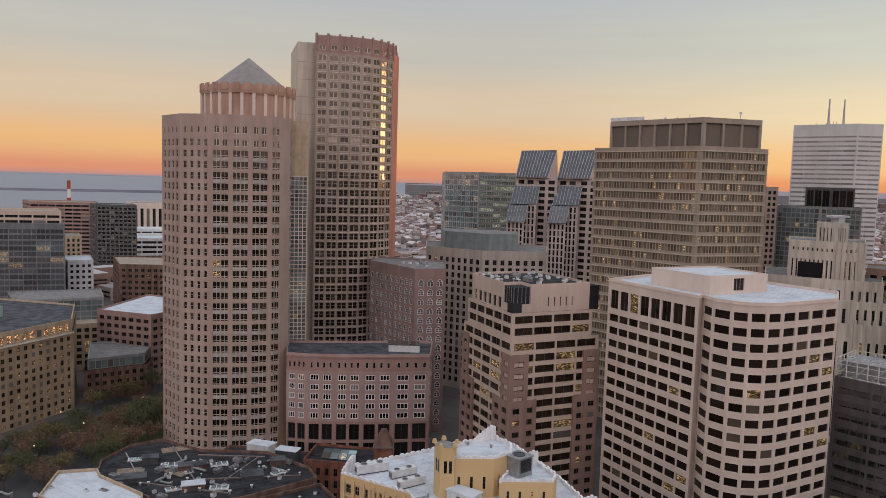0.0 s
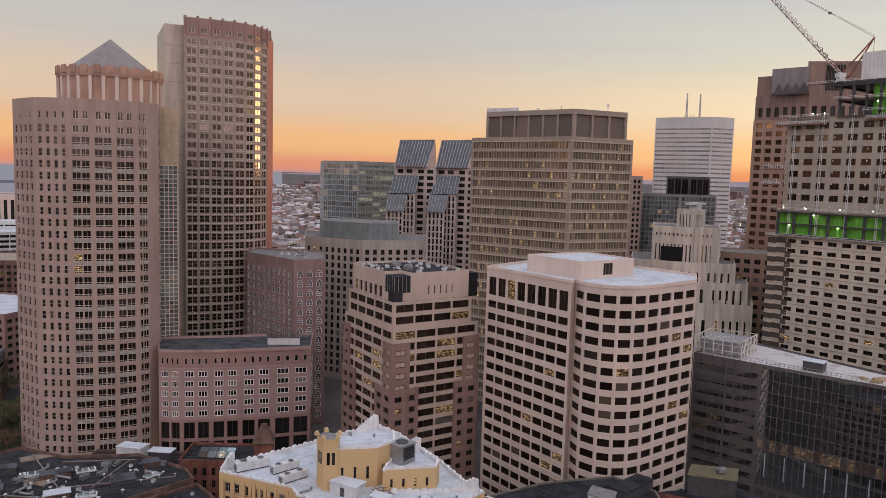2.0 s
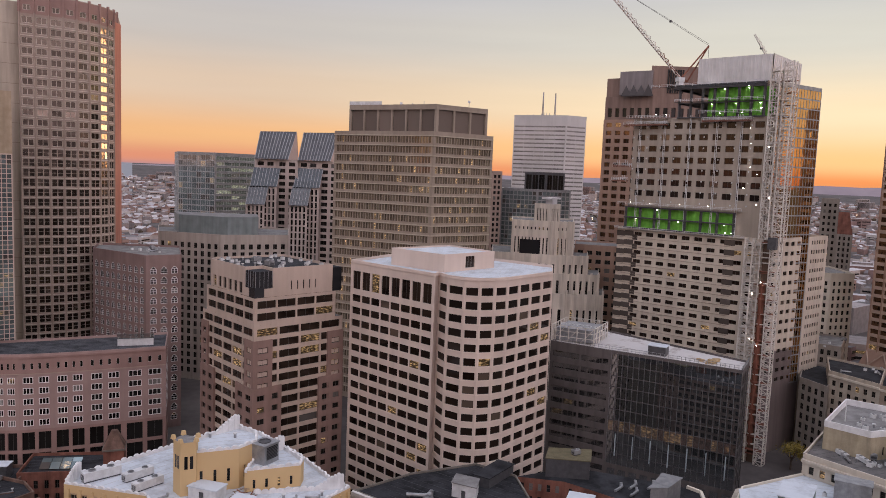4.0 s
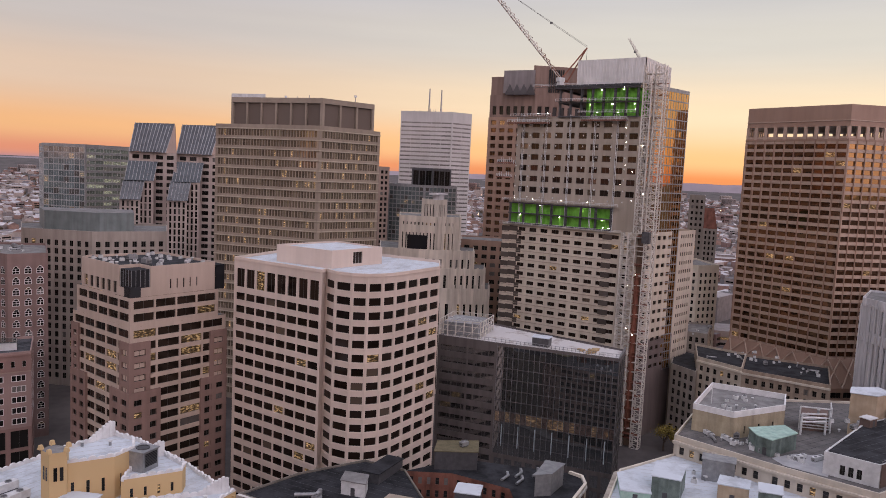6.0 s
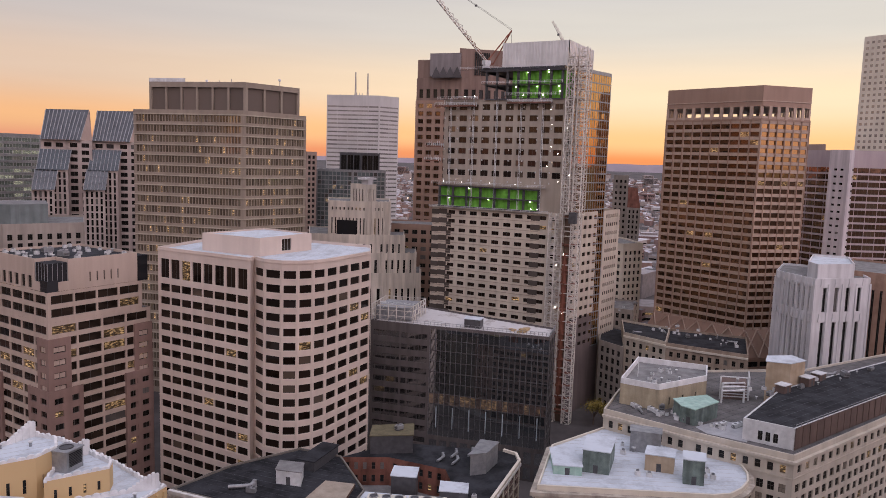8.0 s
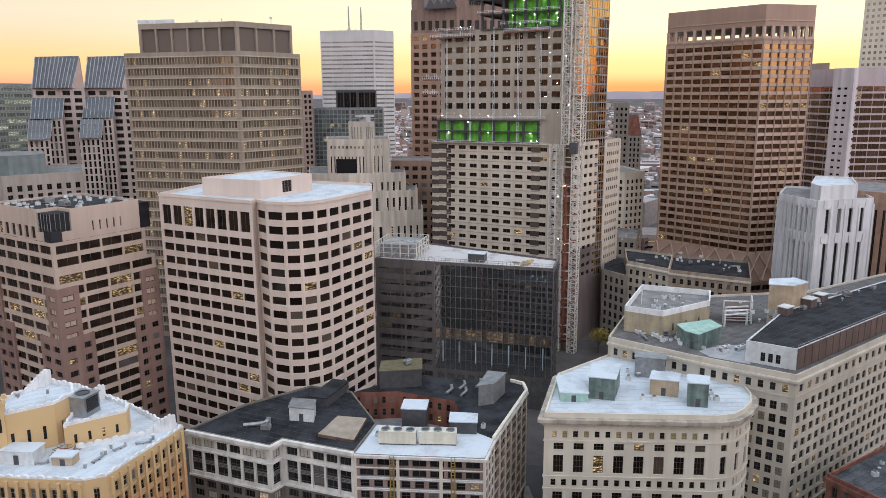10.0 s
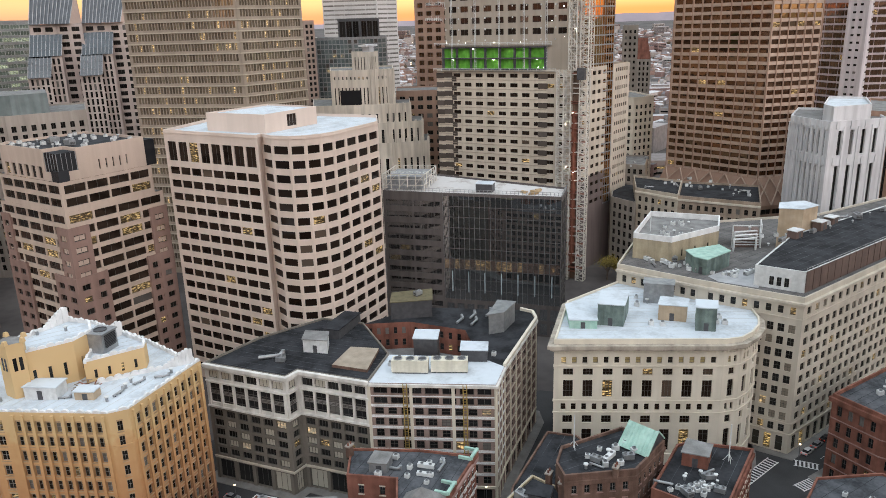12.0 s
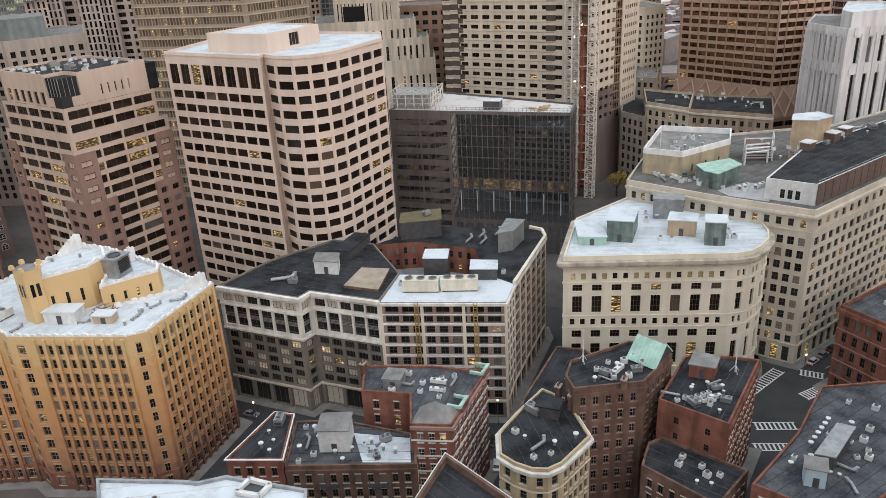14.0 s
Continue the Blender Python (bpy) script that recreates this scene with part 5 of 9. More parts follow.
DARK_BASE = surface("dark_mauve_cladding", (0.15, 0.115, 0.11), (0.20, 0.16, 0.15), scale=0.06, rough=0.4)
od = (Vector(oR) - Vector(oL)).normalized()
oi = Vector((-od.y, od.x))


def oxy(u, r):
    q = Vector(oL) + od * u + oi * r
    return (q.x, q.y)


OL = (Vector(oR) - Vector(oL)).length
lowP = [oxy(0, 0), oxy(OL, 0), oB, oxy(OL + 8, 60), oxy(0, 58)]
sO = spec(n=11, ww=0.64, sh=4.4, wh=0.42, sill=0.32, base=30, top=0.8, kind="pair", recess=0.4, edge=2.0, glass=GLASS_BROWN)
ops = building("tower_being_reclad", "cream stone tower being reclad, upper floors in bare grey panels", lowP, 0, 98, sO, LIMEB, faces={1: dict(sO, n=7, zones=[(-1, DARK_BASE), (47, LIMEB)]), 2: dict(sO, n=6), 3: dict(sO, n=10), 4: dict(sO, n=9)}, single=110, parapet=0, roof=False)


mwk, nwk, lwk, bwk = material("work_lamp_glow")
bwk.inputs["Emission Color"].default_value = (1.0, 0.92, 0.75, 1)
bwk.inputs["Emission Strength"].default_value = 14.0
WORK_LIGHT = mwk


def open_floors(z0, z1, u0, u1, floors, name, n0=None):
    """Floors without walls: slabs, columns and the green netting behind."""
    n0 = u0 if n0 is None else n0
    mb = Mesh()
    h = (z1 - z0) / floors
    for k in range(floors + 1):
        mb.prism([oxy(u0, -0.4), oxy(u1, -0.4), oxy(u1, 50), oxy(u0, 50)], z0 + k * h - 0.3, z0 + k * h + 0.25, METAL_DARK)
    for k in range(8):
        c = oxy(u0 + 0.7 + (u1 - u0 - 1.4) * k / 7, 0.4)
        mb.box((*c, z0), (1.0, 0.8, z1 - z0), METAL_DARK)
    mb.part(name, ops, "dark slabs and columns of unwalled floors")
    for k in range(5):
        c = oxy(n0 + (u1 - n0) * (k + 0.5) / 5, 1.6)
        mb = Mesh()
        mb.box((*c, z0 + h * (1 + k % 2) - 0.9), (0.5, 0.3, 0.3), WORK_LIGHT)
        mb.part("work_light", ops, "lit work lamp")
    mb = Mesh()
    a, b = oxy(n0, 2.4), oxy(u1, 2.4)
    n = 14
    for k in range(n):
        p, q = lerp(a, b, k / n), lerp(a, b, (k + 1) / n)
        w = 0.5 * (-1) ** k
        mb.face([(p[0] + oi.x * w, p[1] + oi.y * w, z0), (q[0] - oi.x * w, q[1] - oi.y * w, z0), (q[0] - oi.x * w, q[1] - oi.y * w, z1), (p[0] + oi.x * w, p[1] + oi.y * w, z1)], NET_GREEN)
    c, d = oxy(u1, 2.4), oxy(u1, 50)
    mb.face([(*c, z0), (*d, z0), (*d, z1), (*c, z1)], NET_GREEN)
    mb.part("safety_netting", ops, "bright green safety netting")


# dark glazed bays down the corners, stepping by half a storey
BAY_GLASS = pane_glass("grey_bay_glass", (0.11, 0.092, 0.080), lit=0.0, metal=0.4, rough=0.15, blind=0.0, vary=1.5)
mb = Mesh()
for k in range(15):
    z = 98 - 0.8 - 4.4 * (k + 1)
    for u, w, dz in ((1.9, 4.2, 0.9), (6.4, 4.6, 1.2), (9.6, 2.6, -0.6), (OL - 14.6, 4.6, 0.9)):
        mb.box((*oxy(u, 0.05), z + dz), (w, 0.5, 2.5), BAY_GLASS, math.atan2(od.y, od.x))
mb.part("corner_glazing", ops, "dark glazed corner bays", kind="stuff")
mb = Mesh()
for k in range(15):
    z = 98 - 0.8 - 4.4 * (k + 1)
    mb.box((*oxy(OL / 2 - 6, -0.05), z + 0.25), (OL - 14, 0.3, 0.22), CONC, math.atan2(od.y, od.x))
mb.part("floor_joint", ops, kind="stuff")


open_floors(98, 108, 3, OL - 13, 2, "lower_deck")
upP = [oxy(5, 0.6), oxy(OL - 1.5, 0.6), oxy(OL - 1.5, 50), oxy(5, 52)]
sU = spec(n=10, ww=0.66, sh=5.25, wh=0.52, sill=0.25, base=0.2, top=1.0, kind="pair", recess=0.45, edge=1.2, glass=GLASS_BROWN)
building("", "", upP, 108, 150, sU, CONC, faces={1: dict(sU, n=8), 2: dict(sU, n=8), 3: dict(sU, n=8)}, parent=ops, single=72, roof=False, wallname="panel_wall")
mb = Mesh()
for z in range(110, 150, 5):
    for k in range(10):
        c = oxy(5.5 + (OL - 7.5) * k / 9, 0.45)
        mb.box((*c, z + 0.9), (0.5, 0.3, 0.7), METAL_WHITE)
mb.part("panel_clip", ops, kind="stuff")
mb = Mesh()
mb.prism([oxy(OL - 13, 0.5), oxy(OL - 0.5, 0.5), oxy(OL - 0.5, 40), oxy(OL - 13, 40)], 98, 108, CONC)
mb.part("panel_pier", ops)
open_floors(150, 163, 27, OL - 4, 2, "upper_deck", 40)
mb = Mesh()
mb.prism([oxy(24, 1), oxy(OL - 4, 1), oxy(OL - 4, 46), oxy(24, 46)], 163, 165, METAL_DARK, ROOF_GREY)
mb.part("roof", ops)
SHEETING = surface("pale_ribbed_sheeting", (0.58, 0.57, 0.55), (0.70, 0.69, 0.67), rough=0.5, scale=0.2, stain=0.15)
mb = Mesh()
a, b, c, d = oxy(34, 4), oxy(OL - 3.5, 4), oxy(OL - 3.5, 38), oxy(34, 38)
mb.prism([a, b, c, d], 165, 176.5, SHEETING, ROOF_GREY)
for k in range(22):
    p = lerp(a, b, k / 21)
    mb.box((*p, 165), (0.25, 0.35, 11.6), SHEETING)
for k in range(16):
    p = lerp(b, c, k / 15)
    mb.box((*p, 165), (0.25, 0.35, 11.6), SHEETING)
mb.part("plant_screen", ops, "pale ribbed plant screen")
# glazed new side
gs = [oxy(OL - 1.4, 6), polar(-45.65, 382), polar(-45.6, 400), oxy(OL - 2, 48)]
# gold pane tint stands in for the western glow mirrored here
building("", "", gs, 30, 164, spec(bay=2.2, ww=0.92, sh=4.3, wh=0.9, sill=0.05, top=0.4, kind="plain", framing=METAL_GREY, glass=GLASS_AFTERGLOW, recess=0.08, edge=0.3), METAL_GREY, parent=ops, single=60, wallname="curtain_wall")
# brackets and walkways
RUST_DECK = surface("rust_brown_decking", (0.15, 0.07, 0.05), (0.24, 0.12, 0.085), rough=0.75, scale=0.5)
mb = Mesh()
for z, u0, u1 in ((97.2, -1, OL - 8), (109, 0, OL - 10), (150.2, 2, 24), (151.6, 38, OL - 5), (157.0, 26, OL - 4), (164, 14, OL)):
    p, q = oxy(u0, -1.6), oxy(u1, -1.6)
    r_, t_ = oxy(u0, 0.2), oxy(u1, 0.2)
    mb.face([(*p, z), (*q, z), (*t_, z), (*r_, z)], METAL_GREY)
    for hgt in (0.6, 1.2):
        mb.bar((*p, z + hgt), (*q, z + hgt), 0.06, METAL_WHITE)
    n = 14
    for k in range(n + 1):
        m_ = lerp(p, q, k / n)
        mb.bar((*m_, z), (*m_, z + 1.3), 0.06, METAL_WHITE)
mb.part("walkway", ops, "railed steel walkways", kind="stuff")


# mast climbers on the bare panels: thin rails, and work platforms riding on them
mb = Mesh()
for u in (8.5, 21, 33.5, 46, 57):
    for du in (0.0, 0.7):
        mb.bar((*oxy(u + du, 0.1), 98), (*oxy(u + du, 0.1), 151), 0.09, METAL_WHITE)
    for z in range(99, 151, 2):
        mb.bar((*oxy(u, 0.1), z), (*oxy(u + 0.7, 0.1), z + 1), 0.05, METAL_WHITE)
mb.part("climber_rail", ops, "pale lattice climbing rails", kind="stuff")
for u0, u1, z in ((1.0, 23.0, 146.6), (-3.5, 5.5, 127.0), (-4.0, 4.0, 120.0), (40.0, 62.0, 147.8)):
    mb = Mesh()
    c = oxy((u0 + u1) / 2, -1.4)
    mb.box((*c, z), (u1 - u0, 2.2, 0.7), RUST_DECK, math.atan2(od.y, od.x))
    for r_ in (-2.4, -0.4):
        for hgt in (0.7, 1.3, 1.9):
            mb.bar((*oxy(u0, r_), z + hgt), (*oxy(u1, r_), z + hgt), 0.06, METAL_WHITE)
        for k in range(9):
            m_ = lerp(oxy(u0, r_), oxy(u1, r_), k / 8)
            mb.bar((*m_, z), (*m_, z + 1.9 + (1.2 if k in (2, 6) else 0)), 0.07, METAL_WHITE)
    mb.part("work_platform", ops, "rust brown work platform with white rails")


def lattice(mb, p, u, v, z0, z1, w, d, mat, step=3.0, r=0.12):
    """An upright lattice mast with its front from p along u, depth along v."""
    corners = [Vector((p[0], p[1], 0)), Vector((p[0] + u.x * w, p[1] + u.y * w, 0)), Vector((p[0] + u.x * w + v.x * d, p[1] + u.y * w + v.y * d, 0)), Vector((p[0] + v.x * d, p[1] + v.y * d, 0))]
    for c in corners:
        mb.bar(c + Vector((0, 0, z0)), c + Vector((0, 0, z1)), r, mat)
    z = z0
    k = 0
    while z + step <= z1 + 0.01:
        for i in (0, 1, 3):
            a, b = corners[i], corners[(i + 1) % 4]
            mb.bar(a + Vector((0, 0, z)), b + Vector((0, 0, z)), r * 0.8, mat)
            s, e = (a, b) if k % 2 else (b, a)
            mb.bar(s + Vector((0, 0, z)), e + Vector((0, 0, z + step)), r * 0.7, mat)
        z += step
        k += 1


STEEL = surface("galvanised_steel", (0.56, 0.52, 0.47), (0.70, 0.66, 0.60), rough=0.55, metal=0.0, scale=0.8, stain=0.15)
RUST = surface("rust_red_steel", (0.20, 0.075, 0.045), (0.30, 0.11, 0.07), rough=0.7, scale=0.5)
hoist = thing("construction_hoist", "tall galvanised scaffold hoist standing against the tower", "hoist", (*oxy(OL - 6, -5), 0))
mb = Mesh()
lattice(mb, oxy(OL - 6.6, -3.4), od, oi, 0, 98, 3.2, 3.2, STEEL, 2.0, 0.17)
mb.part("stair_scaffold", hoist)
mb = Mesh()
lattice(mb, oxy(OL - 3.2, -3.4), od, oi, 0, 98, 3.2, 3.2, STEEL, 2.0, 0.17)
mb.part("stair_scaffold", hoist)
for k in range(24):
    mb = Mesh()
    mb.box((*oxy(OL - 3.3, -1.8), 3 + k * 4.0), (6.4, 3.0, 0.3), STEEL, math.atan2(od.y, od.x))
    mb.part("scaffold_deck", hoist)
mb = Mesh()
lattice(mb, oxy(OL - 1.0, -4.0), od, oi, 98, 172, 3.6, 3.6, STEEL, 3.0, 0.19)
mb.part("mast", hoist)
mb = Mesh()
lattice(mb, oxy(OL + 4.0, -3.0), od, oi, 0, 172, 3.6, 3.6, STEEL, 2.0, 0.18)
mb.part("mast", hoist)
mb = Mesh()
for z in range(6, 170, 6):
    mb.box((*oxy(OL + 3, -1.5), z), (8.5, 3, 0.25), RUST if z < 90 else STEEL, math.atan2(od.y, od.x))
mb.part("landing", hoist, kind="stuff")
mb = Mesh()
mb.box((*oxy(OL + 5.5, -5.0), 94), (3.4, 2.4, 5), METAL_DARK, math.atan2(od.y, od.x))
mb.part("cabin", hoist, "dark hoist cabin")
mb = Mesh()
mb.bar((*oxy(OL + 1.4, -1.6), 8), (*oxy(OL + 1.4, -1.6), 80), 0.8, RUST)
mb.part("chute", hoist, "rust red debris chute")
mb = Mesh()
SHAFT = surface("brown_timber_shaft", (0.13, 0.085, 0.06), (0.19, 0.13, 0.095), rough=0.8, scale=0.3)
mb.prism([oxy(OL + 0.3, -0.9), oxy(OL + 3.6, -0.9), oxy(OL + 3.6, 0.1), oxy(OL + 0.3, 0.1)], 0, 98, SHAFT)
mb.part("shaft", hoist, "brown boarded hoist shaft")
for k in range(22):
    z = 4 + k * 4.4
    mb = Mesh()
    mb.box((*oxy(OL + 2.0, -1.7), z), (3.8, 1.4, 0.35), STEEL if k % 3 else RUST, math.atan2(od.y, od.x))
    mb.part("gate_landing", hoist)
mb = Mesh()
lattice(mb, oxy(OL + 0.5, -1.2), od, oi, 98, 168, 7.6, 4.0, STEEL, 2.4, 0.13)
mb.part("upper_scaffold", hoist)
for k in range(14):
    mb = Mesh()
    mb.box((*oxy(OL + 4.4, 0.4), 99 + k * 5.0), (7.8, 3.0, 0.25), RUST, math.atan2(od.y, od.x))
    mb.part("scaffold_deck", hoist)


def crane(name, label, foot, mast_z, tip, top, jib_r, rear):
    """A luffing crane: slewing base, lattice jib to the tip, A-frame and the ropes between."""
    e = thing(name, label, "crane", foot, group="tower cranes")
    f = Vector(foot)
    mb = Mesh()
    mb.box((f.x, f.y, f.z), (2.4, 2.4, mast_z), METAL_WHITE)
    mb.box((f.x, f.y, f.z + mast_z), (3.4, 2.6, 1.9), METAL_WHITE)
    mb.part("cab", e)
    mb = Mesh()
    a, b = Vector((f.x, f.y, f.z + mast_z + 1)), Vector(tip)
    d = (b - a).normalized()
    s = d.cross(Vector((0, 0, 1))).normalized() * jib_r
    u = s.cross(d).normalized() * jib_r * 1.6
    n = max(6, int((b - a).length / (jib_r * 2.6)))
    for o in (s, -s, u):
        mb.bar(a + o * 0.4, b + o * 0.5, jib_r * 0.11, STEEL)
    for k in range(n):
        p, q = a + (b - a) * (k / n), a + (b - a) * ((k + 1) / n)
        t = 0.5 + 0.5 * min(1, 4 * k / n, 4 * (n - k) / n)
        for o1, o2 in ((s, u), (u, -s), (-s, s)):
            jm = RUST if k < 0.22 * n else STEEL
            mb.bar(p + o1 * t, q + o2 * t, jib_r * 0.07, jm)
            mb.bar(p + o1 * t, p + o2 * t, jib_r * 0.07, jm)
    mb.part("jib", e, "pale lattice jib")
    mb = Mesh()
    tp_, rr_ = Vector(top), Vector(rear)
    mb.bar(a, tp_, 0.3, RUST)
    mb.bar(rr_, tp_, 0.25, RUST)
    mb.bar(a, rr_, 0.4, RUST)
    mb.part("frame", e, "rust red A-frame")
    mb = Mesh()
    mid = tp_ + (b - tp_) * 0.32
    mb.bar(tp_, b, 0.06, METAL_DARK)
    mb.bar(tp_ + Vector((0, 0, 0.7)), b, 0.05, METAL_DARK)
    mb.box((mid.x, mid.y, mid.z - 0.4), (0.9, 0.9, 0.9), METAL_DARK)
    mb.bar(tp_, tp_ - Vector((0, 0, 9)), 0.06, METAL_DARK)
    mb.part("ropes", e)
    return e


cf = polar(-36.4, 366)
ct = polar(-29.6, 360)
cj = polar(-38.2, 366)
crane("luffing_crane", "luffing tower crane with a pale lattice jib on the roof", (*cf, 165), 1.5, (*ct, 120 + 366 * math.tan(radians(14.6))), (*cj, 120 + 366 * math.tan(radians(9.7))), 1.3, (*polar(-36.9, 369), 167))
c2 = polar(-42.6, 372)
crane("luffing_crane", "small luffing crane standing behind the plant screen", (*c2, 165), 6, (*polar(-41.1, 372), 120 + 372 * math.tan(radians(10.35))), (*polar(-41.9, 372), 179), 0.8, (*polar(-42.9, 373), 173))

# ---- dark glazed block in front of it ----
N0, N1, N2, N3, N4 = (138.7, 258.7), (154.3, 239.2), (184.2, 203.8), (196.5, 214.5), (170, 281)
METAL_PALE_TUBE = surface("pale_blue_painted_steel", (0.42, 0.50, 0.54), (0.52, 0.60, 0.64), rough=0.5)
DARKC = surface("dark_grey_precast", (0.105, 0.092, 0.089), (0.145, 0.128, 0.124), scale=0.06)
sN = spec(n=2, ww=0.94, sh=4.6, wh=0.5, sill=0.3, top=2, kind="triple", recess=0.4, edge=0.8, glass=pane_glass("grey_band_glass", (0.15, 0.15, 0.155), lit=0.02, metal=0.85, power=0.3, rough=0.05, blind=0.04, vary=1.5))
sNg = spec(n=22, ww=0.96, sh=4.6, wh=0.96, sill=0.02, top=0.3, base=0.2, kind="plain", framing=METAL_DARK, recess=0.08, edge=0.2, glass=GLASS_CURTAIN)
sNg["bands"] = [(0.8, 5.4, 11, 0.7, "pair"), (6.8, 11.4, 11, 0.7, "pair")] + [(13.2 + 4.25 * k, 13.2 + 4.25 * k + 4.1, 22, 0.985, "plain") for k in range(10)]
LOBBY = pane_glass("lit_curtain_glass", (0.28, 0.23, 0.21), lit=0.45, metal=0.8, rough=0.03, blind=0.0, power=0.10, vary=1.2)
sNg["glass_below"] = [(31, LOBBY), (27, GLASS_CURTAIN)]
glazed = building("dark_glazed_block", "dark curtain-walled office block with reflections in its glass", [N0, N1, N2, N3, N4], 0, 56, sN, DARKC, surface("pale_deck_membrane", (0.40, 0.365, 0.34), (0.56, 0.54, 0.53), scale=0.22, grain=1.2, stain=0.05, span=(0.5, 0.62)),
                  faces={1: sNg, 2: spec(n=3, ww=0.8, sh=4.6, wh=0.9, sill=0.05, kind="plain", recess=0.1, glass=GLASS_CURTAIN)}, single=170, parapet=0.7)
mb = Mesh()
for a, b in ((N0, N1), (N1, N2), (N2, N3)):
    L_ = (Vector(b) - Vector(a)).length
    for k in range(int(L_ / 1.5) + 1):
        c = lerp(a, b, min(1, k * 1.5 / L_))
        mb.bar((*c, 56.6), (*c, 58.2), 0.06, METAL_GREY)
    for z in (57.4, 58.2):
        mb.bar((*a, z), (*b, z), 0.05, METAL_GREY)
mb.part("roof_railing", glazed, "thin steel roof railing")
# bright vertical fins on the glass, and pale service tubes at mid height
fd = (Vector(N2) - Vector(N1)).normalized()
fo = Vector((fd.y, -fd.x))
mb = Mesh()
for k in range(23):
    c = Vector(N1) + (Vector(N2) - Vector(N1)) * (k / 22) + fo * 0.12
    mb.bar((c.x, c.y, 13), (c.x, c.y, 56), 0.03, METAL_GREY)
mb.part("glass_fin", glazed, "thin steel glazing fins", kind="stuff")
for k in range(7):
    c = Vector(N1) + (Vector(N2) - Vector(N1)) * ((k + 0.5) / 7) + fo * 0.2
    mb = Mesh()
    mb.tube((c.x, c.y, 16.5), (c.x, c.y, 25), 0.2, METAL_PALE_TUBE, 6)
    mb.part("service_tube", glazed, "pale blue vertical tube")
# small work lamps hung on the hoist and along the decks
random.seed(64)
for k in range(26):
    if k < 16:
        p = oxy(OL - 10 + 15 * random.random(), -4.2)
        z = 24 + 140 * random.random()
    else:
        p = oxy(4 + (OL - 10) * random.random(), -1.9)
        z = random.choice((99.0, 110.2, 151.4, 165.0))
    mb = Mesh()
    mb.box((*p, z), (0.32, 0.28, 0.28), WORK_LIGHT)
    mb.part("work_light", hoist if k < 16 else ops, "lit work lamp")
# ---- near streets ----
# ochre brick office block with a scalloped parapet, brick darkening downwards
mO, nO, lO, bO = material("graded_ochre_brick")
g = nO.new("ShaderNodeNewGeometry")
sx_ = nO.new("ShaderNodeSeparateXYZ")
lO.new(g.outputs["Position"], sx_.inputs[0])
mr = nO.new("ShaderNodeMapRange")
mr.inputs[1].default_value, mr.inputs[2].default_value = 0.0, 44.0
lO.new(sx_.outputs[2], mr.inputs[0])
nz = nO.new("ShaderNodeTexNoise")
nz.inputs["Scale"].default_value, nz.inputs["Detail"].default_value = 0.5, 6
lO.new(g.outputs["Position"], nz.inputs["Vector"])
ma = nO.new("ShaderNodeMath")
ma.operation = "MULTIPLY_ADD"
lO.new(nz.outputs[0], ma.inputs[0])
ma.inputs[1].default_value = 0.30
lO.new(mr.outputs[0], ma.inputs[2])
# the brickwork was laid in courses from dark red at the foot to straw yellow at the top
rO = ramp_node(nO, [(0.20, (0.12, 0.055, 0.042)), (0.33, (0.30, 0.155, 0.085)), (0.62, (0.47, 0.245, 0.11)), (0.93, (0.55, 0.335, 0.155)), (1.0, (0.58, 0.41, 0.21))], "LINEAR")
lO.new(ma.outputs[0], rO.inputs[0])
lO.new(rO.outputs[0], bO.inputs["Base Color"])
bO.inputs["Roughness"].default_value = 0.9
fO = nO.new("ShaderNodeTexNoise")
fO.inputs["Scale"].default_value = 8
lO.new(g.outputs["Position"], fO.inputs["Vector"])
bpO = nO.new("ShaderNodeBump")
bpO.inputs["Strength"].default_value, bpO.inputs["Distance"].default_value = 0.3, 0.05
lO.new(fO.outputs[0], bpO.inputs["Height"])
lO.new(bpO.outputs[0], bO.inputs["Normal"])
OCHRE = mO
WHITE_COPING = surface("white_painted_coping", (0.62, 0.62, 0.62), (0.78, 0.78, 0.78), scale=0.5, stain=0.12)
ob = [(-25.5, 193), (-6.8, 181.3), (-5.4, 176.4), (-1.3, 173.3), (16.4, 159.4), (20.6, 158.8), (40.4, 174.2), (36.9, 181.4), (31.8, 198.3), (22.8, 219.5), (1.0, 215), (-22.6, 199)]
sOb = spec(bay=3.0, ww=0.66, sh=3.62, wh=0.68, sill=0.16, base=0.6, top=1.2, kind="sash", recess=0.45, edge=1.2, glass=pane_glass("dark_sash_glass", (0.012, 0.011, 0.010), lit=0.03, blind=0.06, power=0.35), framing=FRAME_GREY)
sOb["stone"] = surface("buff_brick_sill", (0.42, 0.29, 0.17), (0.52, 0.37, 0.23), scale=0.6)
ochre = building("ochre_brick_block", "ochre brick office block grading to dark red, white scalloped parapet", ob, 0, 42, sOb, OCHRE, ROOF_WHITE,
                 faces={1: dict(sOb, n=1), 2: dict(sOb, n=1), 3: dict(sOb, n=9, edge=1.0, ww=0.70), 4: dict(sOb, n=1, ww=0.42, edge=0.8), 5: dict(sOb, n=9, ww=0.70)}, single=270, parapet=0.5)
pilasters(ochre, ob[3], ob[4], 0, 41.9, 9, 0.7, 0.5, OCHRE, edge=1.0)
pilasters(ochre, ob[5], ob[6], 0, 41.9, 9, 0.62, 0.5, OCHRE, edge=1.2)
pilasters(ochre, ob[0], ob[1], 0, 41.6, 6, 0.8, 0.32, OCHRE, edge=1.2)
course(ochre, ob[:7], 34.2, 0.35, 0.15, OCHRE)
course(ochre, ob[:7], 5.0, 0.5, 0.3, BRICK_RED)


SCALLOPS = {}


